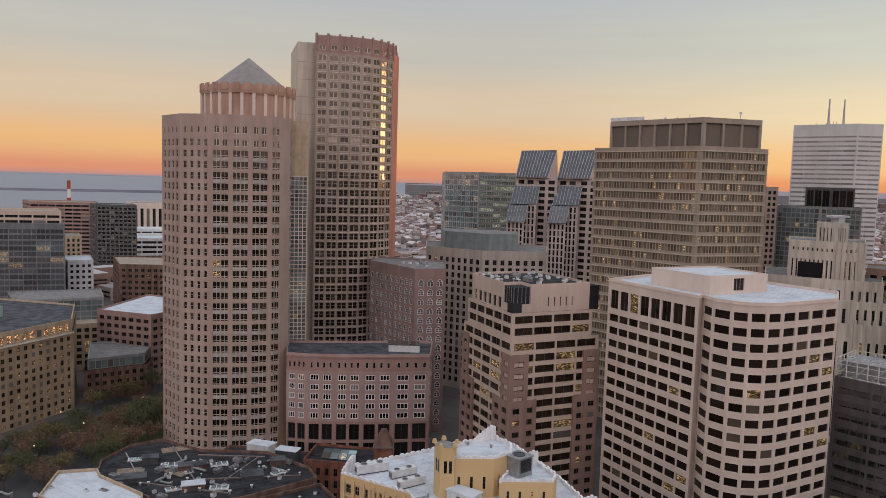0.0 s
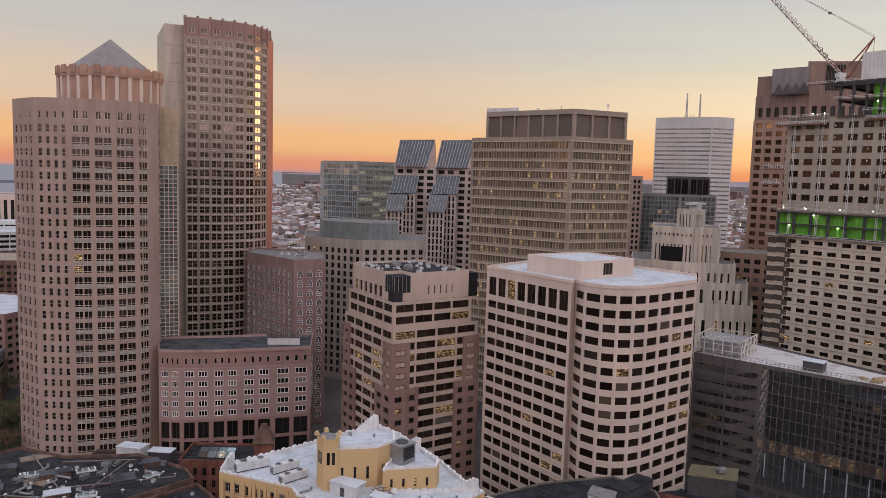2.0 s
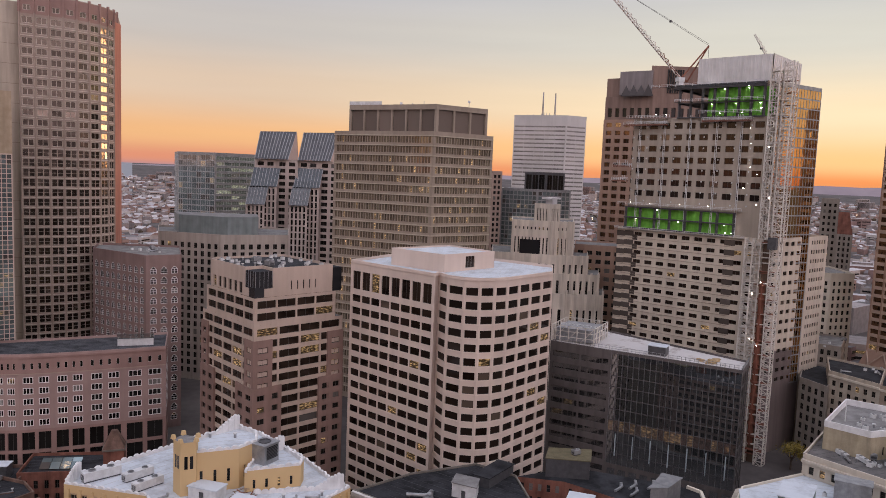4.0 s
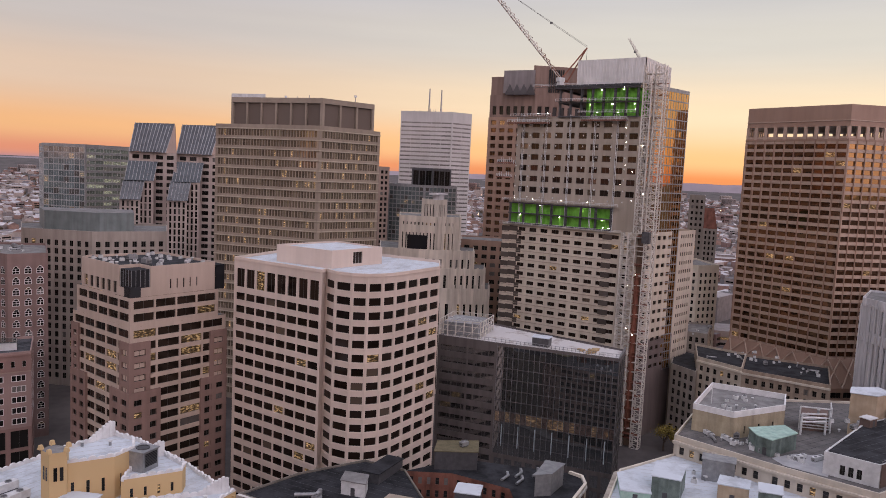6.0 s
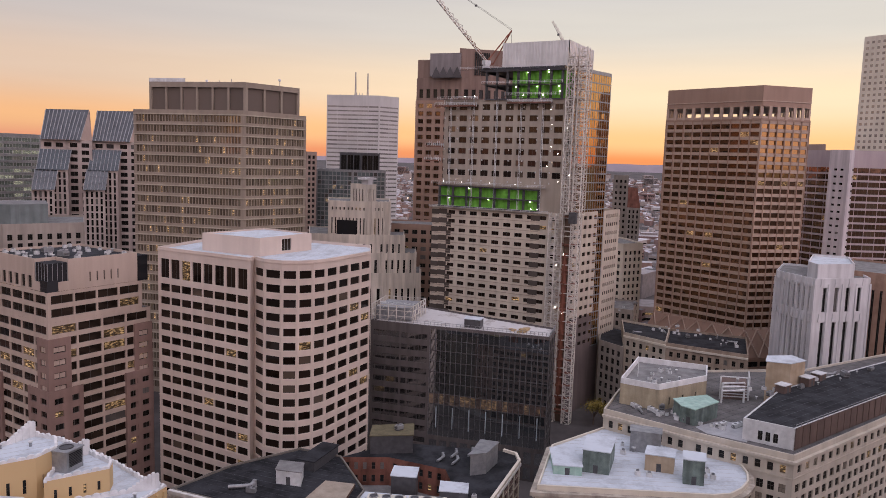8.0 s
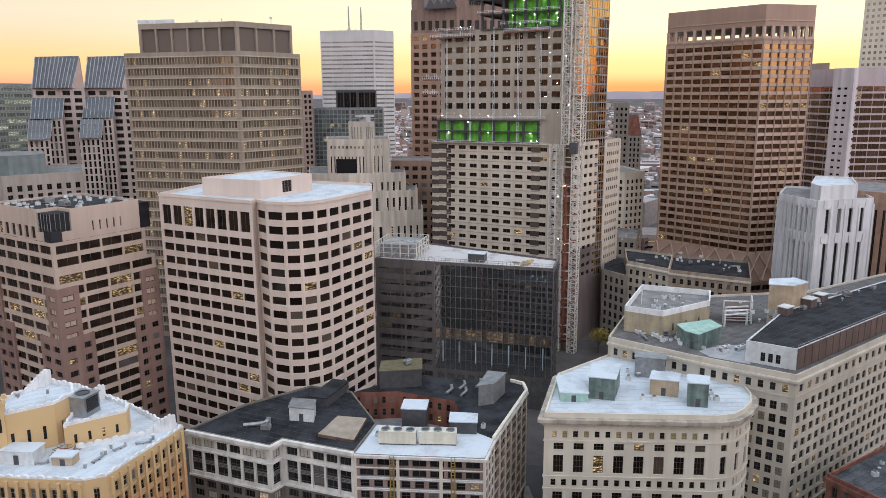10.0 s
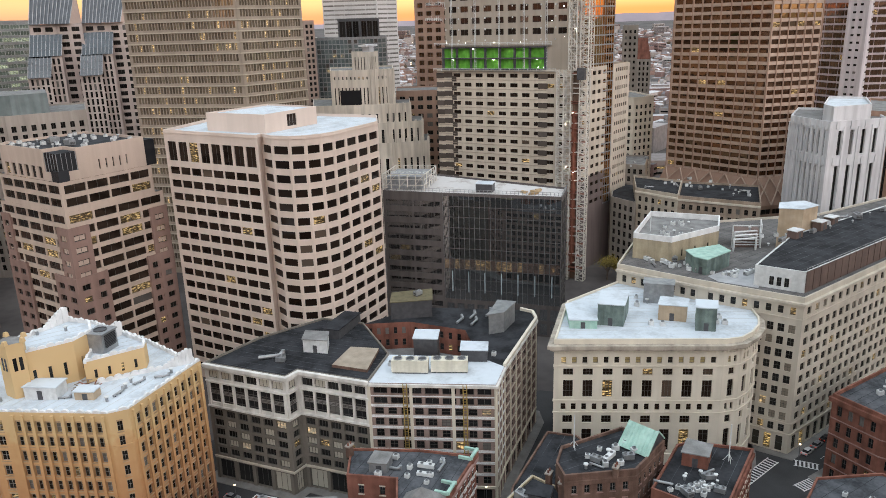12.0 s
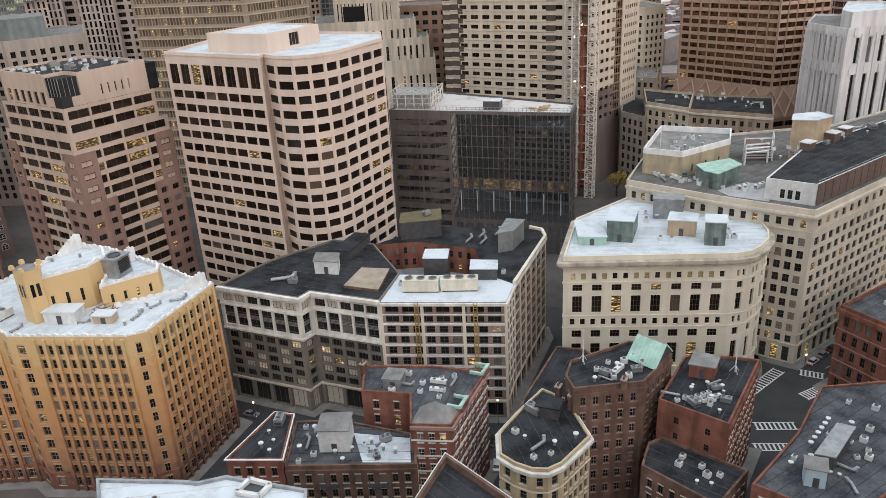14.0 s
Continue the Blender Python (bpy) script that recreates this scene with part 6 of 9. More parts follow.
def scallop_mesh(w, h, mat):
    """A rounded lobe of the parapet, x along the wall."""
    if (w, h) not in SCALLOPS:
        pts = [(-w / 2, 0.0)] + [(-w / 2 * math.cos(math.pi * k / 6), h * (0.45 + 0.55 * math.sin(math.pi * k / 6))) for k in range(7)] + [(w / 2, 0.0)]
        mb = Mesh()
        mb.face([(x, -0.28, z) for x, z in pts][::-1], mat)
        mb.face([(x, 0.28, z) for x, z in pts], mat)
        for (x0, z0), (x1, z1) in zip(pts, pts[1:]):
            mb.face([(x0, -0.28, z0), (x0, 0.28, z0), (x1, 0.28, z1), (x1, -0.28, z1)][::-1], mat)
        SCALLOPS[(w, h)] = mb.mesh("scallop")
    return SCALLOPS[(w, h)]


def scallops(e, a, b, z, mat, step=1.7, crest=()):
    """A parapet of rounded lobes along one wall; at the crests a stepped fluted tablet stands up."""
    d = Vector(b) - Vector(a)
    L = d.length
    d = d / L
    ang = math.atan2(d.y, d.x)
    n = max(1, int(L / step))
    w = round(L / n, 2)
    for i in range(n):
        c = Vector(a) + d * (L * (i + 0.5) / n) + Vector((-d.y, d.x)) * 0.3
        lobe = new("scallop", scallop_mesh(w, 1.0 + 0.25 * (i % 2), mat))
        lobe.parent = e
        lobe.matrix_local = Matrix.Translation(Vector((c.x, c.y, z)) - e.location) @ Matrix.Rotation(ang, 4, "Z")
    for t in crest:
        mb = Mesh()
        for k, h in enumerate((3.5, 3.8, 3.4, 3.0, 2.5, 2.0, 1.5)):
            c = Vector(a) + d * (L * t + (k - 3) * 0.85) + Vector((-d.y, d.x)) * 0.35
            mb.box((c.x, c.y, z), (0.82, 0.62 + 0.16 * (k % 2), h), mat, ang)
            mb.box((c.x, c.y, z + h), (0.82, 0.62, 0.25), mat, ang, taper=0.6)
        mb.part("parapet_crest", e, "white stepped fluted crest")


for k, crest in ((0, ()), (1, ()), (2, ()), (3, ()), (4, ()), (5, ()), (6, ()), (7, ()), (8, ()), (9, ()), (10, ()), (11, (0.5,))):
    scallops(ochre, ob[k], ob[(k + 1) % 12], 42.0, WHITE_COPING, crest=crest)
# a scalloped wall divides the front roof from the lower tier behind it
scallops(ochre, (39.3, 175.6), (17.4, 177.6), 42.0, WHITE_COPING, crest=(0.15,))
# penthouse tiers and turret of the ochre block
tierA = [(0.6, 188.6), (3.2, 181.0), (14.3, 181.6), (19.0, 185.6), (19.7, 192.2), (15.6, 197.8), (9.4, 194.4)]
sT1 = spec(n=3, ww=0.22, sh=9, wh=0.36, sill=0.3, top=1.2, kind="hung", recess=0.35, edge=0.8, glass=GLASS_OLD)
building("", "", tierA, 42, 51.6, None, OCHRE, ROOF_WHITE, faces={0: dict(sT1, n=2), 1: sT1, 2: dict(sT1, n=2)}, parent=ochre, single=10, parapet=0.3, wallname="penthouse_wall")
for k in range(7):
    scallops(ochre, tierA[k], tierA[(k + 1) % 7], 51.6, WHITE_COPING, crest=(0.46,) if k == 5 else ())
tierB = [(15.4, 178.6), (28.9, 179.2), (30.2, 182.6), (26.6, 192.0), (20.2, 190.4)]
building("", "", tierB, 42, 47, None, OCHRE, ROOF_WHITE, faces={0: dict(sT1, n=4, sh=4.4, wh=0.5), 1: dict(sT1, n=2, sh=4.4, wh=0.5)}, parent=ochre, single=8, parapet=0.3, wallname="lower_tier_wall")
for k in range(5):
    scallops(ochre, tierB[k], tierB[(k + 1) % 5], 47, WHITE_COPING, crest=(0.48,) if k == 3 else ())
mb = Mesh()
tu = [(-0.7, 183.6), (0.9, 180.0), (4.4, 180.2), (4.9, 183.4), (1.6, 186.0)]
mb.prism(tu, 42, 55.0, OCHRE, ROOF_GREY)
for p in tu:
    mb.box((*p, 55.0), (1.0, 1.0, 1.0), OCHRE, 0.6, taper=0.7)
mb.part("turret", ochre, "crenellated ochre turret")
mb = Mesh()
for p, q, u in ((tu[1], tu[2], 0.5), (tu[0], tu[1], 0.5)):
    m = lerp(p, q, u)
    d = (Vector(q) - Vector(p)).normalized()
    o = Vector((d.y, -d.x)) * 0.04
    for s0 in (-0.9, 0.35):
        a_ = Vector(m) + o + d * s0
        b_ = a_ + d * 0.75
        mb.face([(a_.x, a_.y, 48.5), (b_.x, b_.y, 48.5), (b_.x, b_.y, 51.6), (a_.x, a_.y, 51.6)], GLASS_OLD)
mb.part("turret_slit", ochre)

# ---- stone and terracotta block round a light court ----
ex = [(44.7, 189.4), (59.2, 168.2), (63.3, 170.0), (75.2, 153.3), (100.0, 133.4), (107.9, 140.2), (134.9, 159.7), (137.5, 164.5), (136.0, 168.5), (112.0, 190.0), (84, 199), (62.9, 196.8)]
DARK_ROWS = [(0.4, 6.0, 4, 0.86, "triple"), (7.7, 9.8, 6, 0.74, "triple"), (10.6, 12.7, 6, 0.74, "triple"), (13.5, 15.6, 6, 0.74, "triple"), (16.4, 18.5, 6, 0.74, "triple"), (19.3, 21.4, 6, 0.74, "triple"),
             (23.6, 29.3, 6, 0.86, "duplex"), (30.7, 33.0, 6, 0.84, "triple")]
sE = spec(recess=0.5, edge=0.7, glass=pane_glass("black_showroom_glass", (0.010, 0.010, 0.011), lit=0.0, blind=0.03, power=0.3), framing=FRAME_DARK)
SASH_LIT = pane_glass("lit_sash_glass", (0.014, 0.014, 0.014), lit=0.14, blind=0.22, power=0.4, shade=(0.48, 0.45, 0.38))
sE["glass_below"] = [(40, SASH_LIT), (30, sE["glass"]), (22.5, SASH_LIT), (6, GLASS_SHOP)]
sE["bands"], sE["zones"] = DARK_ROWS, [(22.4, STONE_WHITE)]
R_ROWS = [(0.6, 4.6, 6, 0.8, "pair"), (6.2, 8.4, 9, 0.6, "sash"), (9.5, 11.7, 9, 0.6, "sash"), (12.8, 15.0, 9, 0.6, "sash"), (16.1, 18.3, 9, 0.6, "sash"), (19.4, 21.5, 9, 0.6, "sash"),
          (22.6, 24.6, 9, 0.66, "sash"), (25.7, 27.6, 9, 0.66, "hung"), (28.7, 30.5, 7, 0.8, "pair"), (31.5, 33.2, 7, 0.8, "pair")]
sR_ = spec(recess=0.4, edge=0.7, glass=GLASS_OLD, framing=FRAME_DARK)
sR_["bands"] = R_ROWS
side = dict(sR_, share=1.25)
back = spec(bay=3.6, ww=0.5, sh=3.7, wh=0.55, kind="sash", recess=0.3)
exch = building("terracotta_topped_block", "dark stone block with white terracotta upper storeys and black roof", ex[:4] + [(87.5, 164.5), (92, 188), (84, 199), (62.9, 196.8)], 0, 34.5, dict(sE, share=1.0), STONE_DARK, ROOF_DARK,
                faces={1: dict(sE, share=0.2), 2: dict(sE, share=0.8), 3: None, 4: back, 5: None, 6: back, 7: back}, single=170, parapet=0.5)
L3 = ex[:4]
course(exch, L3, 22.2, 0.5, 0.45, STONE_WHITE)
course(exch, L3, 29.6, 0.4, 0.35, STONE_WHITE)
course(exch, L3, 33.7, 0.35, 0.55, STONE_WHITE, "cornice")
course(exch, L3, 34.05, 0.9, 0.95, STONE_WHITE, "cornice", label="white terracotta cornice")
course(exch, L3, 6.5, 0.6, 0.35, STONE_LONG)
for a, b, n in ((ex[0], ex[1], 6), (ex[2], ex[3], 5)):
    pilasters(exch, a, b, 22.7, 29.6, n, 0.6, 0.22, STONE_WHITE, edge=0.7)
    pilasters(exch, a, b, 0, 6.3, max(3, n - 2), 1.0, 0.4, STONE_DARK, edge=0.7)
mb = Mesh()
for a, b, n in ((ex[0], ex[1], 40), (ex[2], ex[3], 32)):
    d = Vector(b) - Vector(a)
    for k in range(n):
        c = Vector(a) + d * ((k + 0.5) / n) + Vector((d.y, -d.x)).normalized() * 0.5
        mb.box((c.x, c.y, 33.4), (0.28, 0.5, 0.32), STONE_WHITE, math.atan2(d.y, d.x))
mb.part("dentil_course", exch, kind="stuff")
striped = building("striped_masonry_block", "brick block striped with pale stone courses, white front roof", [ex[3], ex[4], ex[5], ex[6], ex[7], ex[8], ex[9], (92, 188), (87.5, 164.5)], 0, 34.5, side, surface("brown_grey_brick", (0.235, 0.165, 0.14), (0.315, 0.235, 0.205), scale=0.4, grain=9, stain=0.2), ROOF_DARK,
                   faces={0: sR_, 6: back, 7: None, 8: None}, single=230, parapet=0.0, roof=False)
FR = [ex[3], ex[4], ex[5]]
SIDE = [ex[5], ex[6], ex[7], ex[8]]
for z in (8.75, 9.15, 12.05, 12.45, 15.35, 15.75, 18.65, 19.05, 21.8, 22.2, 24.9, 25.3, 27.9, 28.3, 30.8):
    course(striped, FR, z, 0.30, 0.10, WHITE_COPING)
    course(striped, SIDE, z, 0.2, 0.08, STONE_LONG)
course(striped, FR + SIDE[1:], 5.0, 0.7, 0.3, STONE_LIME)
course(striped, FR + SIDE[1:], 33.6, 0.7, 0.6, STONE_WHITE, "cornice")
pilasters(striped, ex[4], ex[5], 0, 33.6, 3, 0.9, 0.15, STONE_LIME)
pilasters(striped, ex[5], ex[6], 0, 33.6, 6, 0.9, 0.15, STONE_LIME)
pilasters(striped, ex[3], ex[4], 0, 33.6, 3, 0.8, 0.15, STONE_LIME)
# its roof in three pieces round the sunken court
mb = Mesh()
mb.face([(*p, 34.5) for p in (ex[3], ex[4], ex[5], (106, 148.5), (87.5, 164.5))], ROOF_WHITE)
mb.part("front_roof", striped, "white front roof")
mb = Mesh()
mb.face([(*p, 34.5) for p in (ex[5], ex[6], ex[7], ex[8], ex[9], (92, 188), (103.9, 181.2), (113.5, 165.9), (106, 148.5))], ROOF_DARK)
mb.part("rear_roof", striped, "black rear roof")
court = [(87.5, 164.5), (106, 148.5), (113.5, 165.9), (103.9, 181.2), (92, 188)]
mb = Mesh()
mb.face([(*p, 26.0) for p in court], ROOF_GREY)
mb.part("court_floor", striped)
mb = Mesh()
wins = []
for i in range(5):
    a, b = court[(i + 1) % 5], court[i]
    facade(mb, a, b, 26, 34.5, spec(bay=2.6, ww=0.42, sh=3.8, wh=0.55, sill=0.2, top=0.6, kind="hung", recess=0.25, edge=0.6, glass=GLASS_OLD), BRICK_RED, wins)
mb.part("court_wall", striped, "red brick light court walls")
set_windows(striped, wins, 40)
mb = Mesh()
for i in range(3):
    a, b = [ex[5], ex[6], ex[7], ex[8]][i], [ex[5], ex[6], ex[7], ex[8]][i + 1]
    mb.bar((*a, 34.9), (*b, 34.9), 0.4, STONE_LIME)
mb.part("rear_parapet", striped)
for u in (0.29, 0.76):
    c = lerp(ex[3], ex[4], u)
    c = (c[0] - 0.35, c[1] - 0.45)
    d = (Vector(ex[4]) - Vector(ex[3])).normalized()
    mb = Mesh()
    YEL = bpy.data.materials.get("yellow_ladder_paint") or surface("yellow_ladder_paint", (0.35, 0.24, 0.06), (0.45, 0.32, 0.09), rough=0.6)
    for s0 in (-0.45, 0.45):
        mb.bar((c[0] + d.x * s0, c[1] + d.y * s0, 3), (c[0] + d.x * s0, c[1] + d.y * s0, 34.5), 0.09, YEL)
    for k in range(40):
        z = 3.4 + k * 0.78
        mb.bar((c[0] - d.x * 0.45, c[1] - d.y * 0.45, z), (c[0] + d.x * 0.45, c[1] + d.y * 0.45, z), 0.06, YEL)
    mb.part("fire_ladder", striped, "weathered yellow fire ladder")
mb = Mesh()
deckP = [(71.6, 166.7), (77.6, 158.4), (86.5, 168.3), (80.7, 174.0)]
mb.prism(deckP, 34.5, 35.3, BRICK_BROWN, ROOF_TAN)
mb.part("roof_deck", exch, "tan gravel roof deck")

# ---- pale limestone block with a rounded end ----
ap = [(118.7, 133.4), (153.0, 107.7), (157.5, 106.0), (162.5, 106.6), (168.0, 108.5), (172.6, 111.8), (176.2, 116.3), (177.6, 122), (177.4, 130.3), (165.4, 155.5), (140, 152)]
A_ROWS = [(0.6, 5.2, 8, 0.55, "pair"), (9.6, 15.9, 8, 0.50, "tall"), (17.7, 19.9, 8, 0.50, "tri_hung"), (21.5, 23.4, 15, 0.46, "hung"), (25.2, 30.1, 8, 0.50, "grid"), (31.5, 33.4, 8, 0.50, "tri_hung"), (34.9, 36.7, 15, 0.46, "hung")]
sAp = spec(recess=0.5, edge=1.2, glass=pane_glass("glass_with_tan_blinds", (0.014, 0.012, 0.010), lit=0.02, blind=0.55, power=0.4, shade=(0.36, 0.29, 0.15)), framing=FRAME_DARK)
sAp["bands"], sAp["glass_below"] = A_ROWS, [(34.5, GLASS_BROWN), (6, GLASS_SHOP)]
sA1 = dict(sAp, share=0.125, edge=0.8)
appl = building("rounded_limestone_block", "pale limestone office block with a rounded end and deep cornice", ap, 0, 41, sA1, STONE_LIME, ROOF_WHITE, faces={0: sAp, 8: dict(sAp, share=0.7), 9: dict(sAp, share=0.6), 10: dict(sAp, share=0.8)}, single=200, parapet=0.6)
course(appl, ap, 33.9, 0.3, 0.18, STONE_LIME, closed=True)
course(appl, ap, 24.1, 0.35, 0.2, STONE_LIME, closed=True)
course(appl, ap, 20.7, 0.3, 0.18, STONE_LIME, closed=True)
course(appl, ap, 8.2, 0.6, 0.3, STONE_LIME, closed=True)
course(appl, ap, 38.2, 0.5, 0.3, STONE_LIME, "cornice", closed=True)
CORNICE_STAIN = surface("weathered_cornice_stone", (0.36, 0.315, 0.26), (0.55, 0.49, 0.41), scale=0.35, grain=2.0, stain=0.35)
mb = Mesh()
for i in range(9):
    a, b = Vector(ap[i]), Vector(ap[(i + 1) % 11])
    d = (b - a).normalized()
    n = max(2, int((b - a).length / 0.9))
    for k in range(n):
        c = a + (b - a) * ((k + 0.5) / n) + Vector((d.y, -d.x)) * 0.45
        mb.box((c.x, c.y, 38.2), (0.42, 0.9, 0.55), STONE_LIME, math.atan2(d.y, d.x))
mb.part("cornice_brackets", appl, kind="stuff")
course(appl, ap, 38.75, 0.65, 0.9, CORNICE_STAIN, "cornice", closed=True)
course(appl, ap, 39.4, 0.9, 1.5, CORNICE_STAIN, "cornice", closed=True, label="deep limestone cornice")
COPPER_DARK = surface("stained_copper_cladding", (0.10, 0.14, 0.13), (0.22, 0.29, 0.26), rough=0.6, scale=0.5, stain=0.5)
hut("roof_hut", "copper-clad stair hut with a white roof", [(135.2, 134.8), (139.6, 129.6), (148.8, 136.5), (144.0, 142.0)], 41, 6.2, COPPER_DARK, ROOF_WHITE)
hut("roof_hut", "low copper-clad hut with a white roof", [(127.6, 137.4), (133.2, 132.8), (136.2, 136.8), (141, 146), (134.5, 146.5)], 41, 2.6, COPPER, ROOF_WHITE)
hut("cooling_tower", "pale metal cooling tower in a pipe frame", [(157.2, 138.8), (162.6, 132.5), (166.2, 135.5), (161, 142)], 41, 6.0, METAL_GREY, METAL_GREY, door=False, category="cooling tower")
hut("roof_hut", "cream plant room with a white roof", [(150.5, 127.4), (155.2, 121.8), (160, 125.4), (155.6, 131)], 41, 4.6, BRICK_TAN, ROOF_WHITE)
hut("roof_hut", "dark copper-clad lift hut with a white roof", [(152.4, 116.6), (156.0, 113.0), (160.4, 116.4), (157.0, 120.4)], 41, 6.6, COPPER_DARK, ROOF_WHITE)

# ---- long limestone block ----
bgp = [(163.5, 155.4), (171.0, 129.6), (180.6, 104.3), (320.0, 114.5), (320, 150), (265, 152), (203.7, 180.8)]
LG_ROWS = [(0.5, 5.2, 34, 0.60, "hung"), (6.6, 8.9, 36, 0.58, "sash")] + [(10.2 + 3.75 * k, 12.6 + 3.75 * k, 36, 0.62, "sash") for k in range(8)] + [(41.8, 44.0, 32, 0.46, "hung")]
sBg = spec(recess=0.4, edge=1.0, glass=GLASS_BLIND)
sBg["bands"], sBg["glass_below"] = LG_ROWS, [(6, GLASS_SHOP)]
sShort = dict(sBg, share=0.24)
longb = building("long_limestone_block", "long limestone office block with a stepped roof and shopfronts below", bgp, 0, 46.5, sBg, STONE_LONG, ROOF_MID,
                 faces={0: dict(sBg, share=0.24), 1: sShort, 3: dict(sBg, share=0.3), 4: dict(sBg, share=0.5), 5: dict(sBg, share=0.5), 6: dict(sBg, share=0.4)}, single=300, parapet=0.8)
for z, h, pr_ in ((6.0, 0.4, 0.3), (9.4, 0.3, 0.15), (40.6, 0.35, 0.2), (44.6, 0.4, 0.4), (45.0, 0.7, 0.9)):
    course(longb, bgp[:4], z, h, pr_, STONE_LONG, "cornice" if z > 44 else "string_course")
pen = [(180.6, 119.8), (185.4, 107.6), (320, 117.0), (320, 134), (215, 131)]
sPn = spec(n=3, ww=0.62, sh=5.4, wh=0.48, sill=0.18, top=0.6, kind="sash", recess=0.3, edge=3.6, framing=FRAME_DARK)
building("", "", pen, 46.5, 52.4, None, METAL_WHITE, ROOF_DARK, faces={0: sPn, 1: None}, parent=longb, single=36, parapet=0.2, wallname="penthouse_wall")
PENT_BROWN = surface("brown_ribbed_cladding", (0.115, 0.075, 0.062), (0.155, 0.105, 0.088), rough=0.6, scale=0.3)
mb = Mesh()
a, b = (185.5, 107.45), (320, 116.85)
mb.face([(*a, 46.6), (*b, 46.6), (*b, 52.7), (*a, 52.7)], PENT_BROWN)
for k in range(34):
    p = lerp(a, b, k / 34)
    mb.bar((p[0], p[1] - 0.06, 46.7), (p[0], p[1] - 0.06, 52.6), 0.07, PENT_BROWN)
for k in range(46):
    p = lerp(a, b, k / 45)
    mb.bar((*p, 52.5), (*p, 53.6), 0.05, METAL_GREY)
mb.bar((*a, 53.6), (*b, 53.6), 0.06, METAL_GREY)
mb.part("roof_railing", longb, "thin grey roof railing")
hut("lift_tower", "tan brick lift tower with a pale flat roof", [(216.5, 137), (221, 131.5), (229, 131.5), (231, 137.5), (223, 141)], 46.5, 13.5, BRICK_TAN, ROOF_WHITE, category="lift tower")
# raised U of the rear wing
uP = [(173.5, 158.5), (178.5, 147.5), (200.5, 147.0), (211.3, 155.0), (198.5, 174.0)]
building("", "", uP, 46.5, 53, None, surface("stained_tan_stucco", (0.36, 0.305, 0.21), (0.47, 0.405, 0.29), scale=0.25, grain=2.0, stain=0.35), ROOF_GREY, faces={1: spec(n=3, ww=0.12, sh=6, wh=0.4, sill=0.3, kind="plain", edge=2)}, parent=longb, single=3, parapet=1.8, wallname="rear_wing_wall", cap=WHITE_COPING)
hut("roof_hut", "green copper-clad plant room on the roof", [(176.8, 137.4), (177.2, 133.2), (189.5, 134.5), (192, 140.5), (180, 143)], 46.5, 5.0, COPPER_DARK, COPPER)
mb = Mesh()
BLANK = surface("brown_plant_cabinet", (0.12, 0.075, 0.06), (0.17, 0.11, 0.09), rough=0.6)
mb.prism([(207, 146), (213, 141), (219, 145.5), (213, 151)], 46.5, 51.5, BLANK)
for k in range(5):
    z = 47.5 + k * 0.9
    mb.bar((206.5, 146, z), (213, 140.5, z), 0.14, METAL_WHITE)
    mb.bar((213, 140.5, z), (219.5, 145, z), 0.14, METAL_WHITE)
for p in ((206.3, 146), (213, 140.2), (219.8, 145.2)):
    mb.bar((*p, 46.5), (*p, 54), 0.16, METAL_WHITE)
mb.bar((206.3, 146, 54), (213, 140.2, 54), 0.16, METAL_WHITE)
mb.bar((213, 140.2, 54), (219.8, 145.2, 54), 0.16, METAL_WHITE)
mb.thing("pipe_frame", "white pipe frame round a brown plant cabinet", "plant frame", (213, 145.5, 46.5))

# ---- red brick block with arches ----
redb = [(177.4, 92), (176.2, 78.5), (184, 58), (225, 60), (225, 92)]
rb = building("red_brick_arched_block", "red brick warehouse with arched windows and stone courses", redb, 0, 24.5, spec(bay=3.0, ww=0.45, sh=4.6, wh=0.6, kind="sash", recess=0.35, edge=0.8, glass=GLASS_OLD), BRICK_RED, ROOF_SLATE, single=90)
for z in (4.8, 9.4, 14.0, 18.6):
    course(rb, redb[:3], z, 0.3, 0.12, STONE_ROSE)
course(rb, [redb[4], redb[0], redb[1], redb[2]], 23.3, 1.2, 0.7, BRICK_RED, "cornice")

# ---- foreground blocks ----
sF = spec(bay=2.5, ww=0.44, sh=3.7, wh=0.55, kind="sash", recess=0.28, glass=GLASS_OLD)
sF["stone"] = STONE_LONG
p = [(26.4, 132.3), (36.0, 125.2), (44, 138.5), (40.9, 142.0)]
e = building("dark_red_block", "dark red brick block with a black roof edged white", p, 0, 22, sF, BRICK_RED, ROOF_DARK, single=40, parapet=0.3)
course(e, p, 22.0, 0.35, 0.25, WHITE_COPING, "coping", True, "white coping")
p = [(36.2, 125.1), (58.5, 109.3), (63.5, 118.2), (52.4, 133.1), (44.2, 138.4)]
e = building("brown_brick_row", "brown brick row with patched white roofs", p, 0, 20, sF, BRICK_BROWN, ROOF_SLATE, single=70, parapet=0.5)
course(e, p[:2], 18.8, 0.7, 0.4, BRICK_BROWN, "cornice")
mb = Mesh()
mb.face([(*q, 20.03) for q in ((50, 117), (58, 111), (62, 118), (53, 127))], ROOF_WHITE)
mb.part("white_patch", e, "white roof membrane patch")
hut("roof_hut", "white roof hut with a grey flat roof", [(44.2, 125.4), (49.5, 121.6), (53.0, 126.8), (47.6, 130.4)], 20, 5.6, METAL_WHITE, ROOF_GREY)
p = [(57.3, 130.3), (65.3, 122.8), (59.8, 113.4), (66.5, 107.9), (84.2, 120.0), (75.4, 129.5), (62.8, 139.3)]
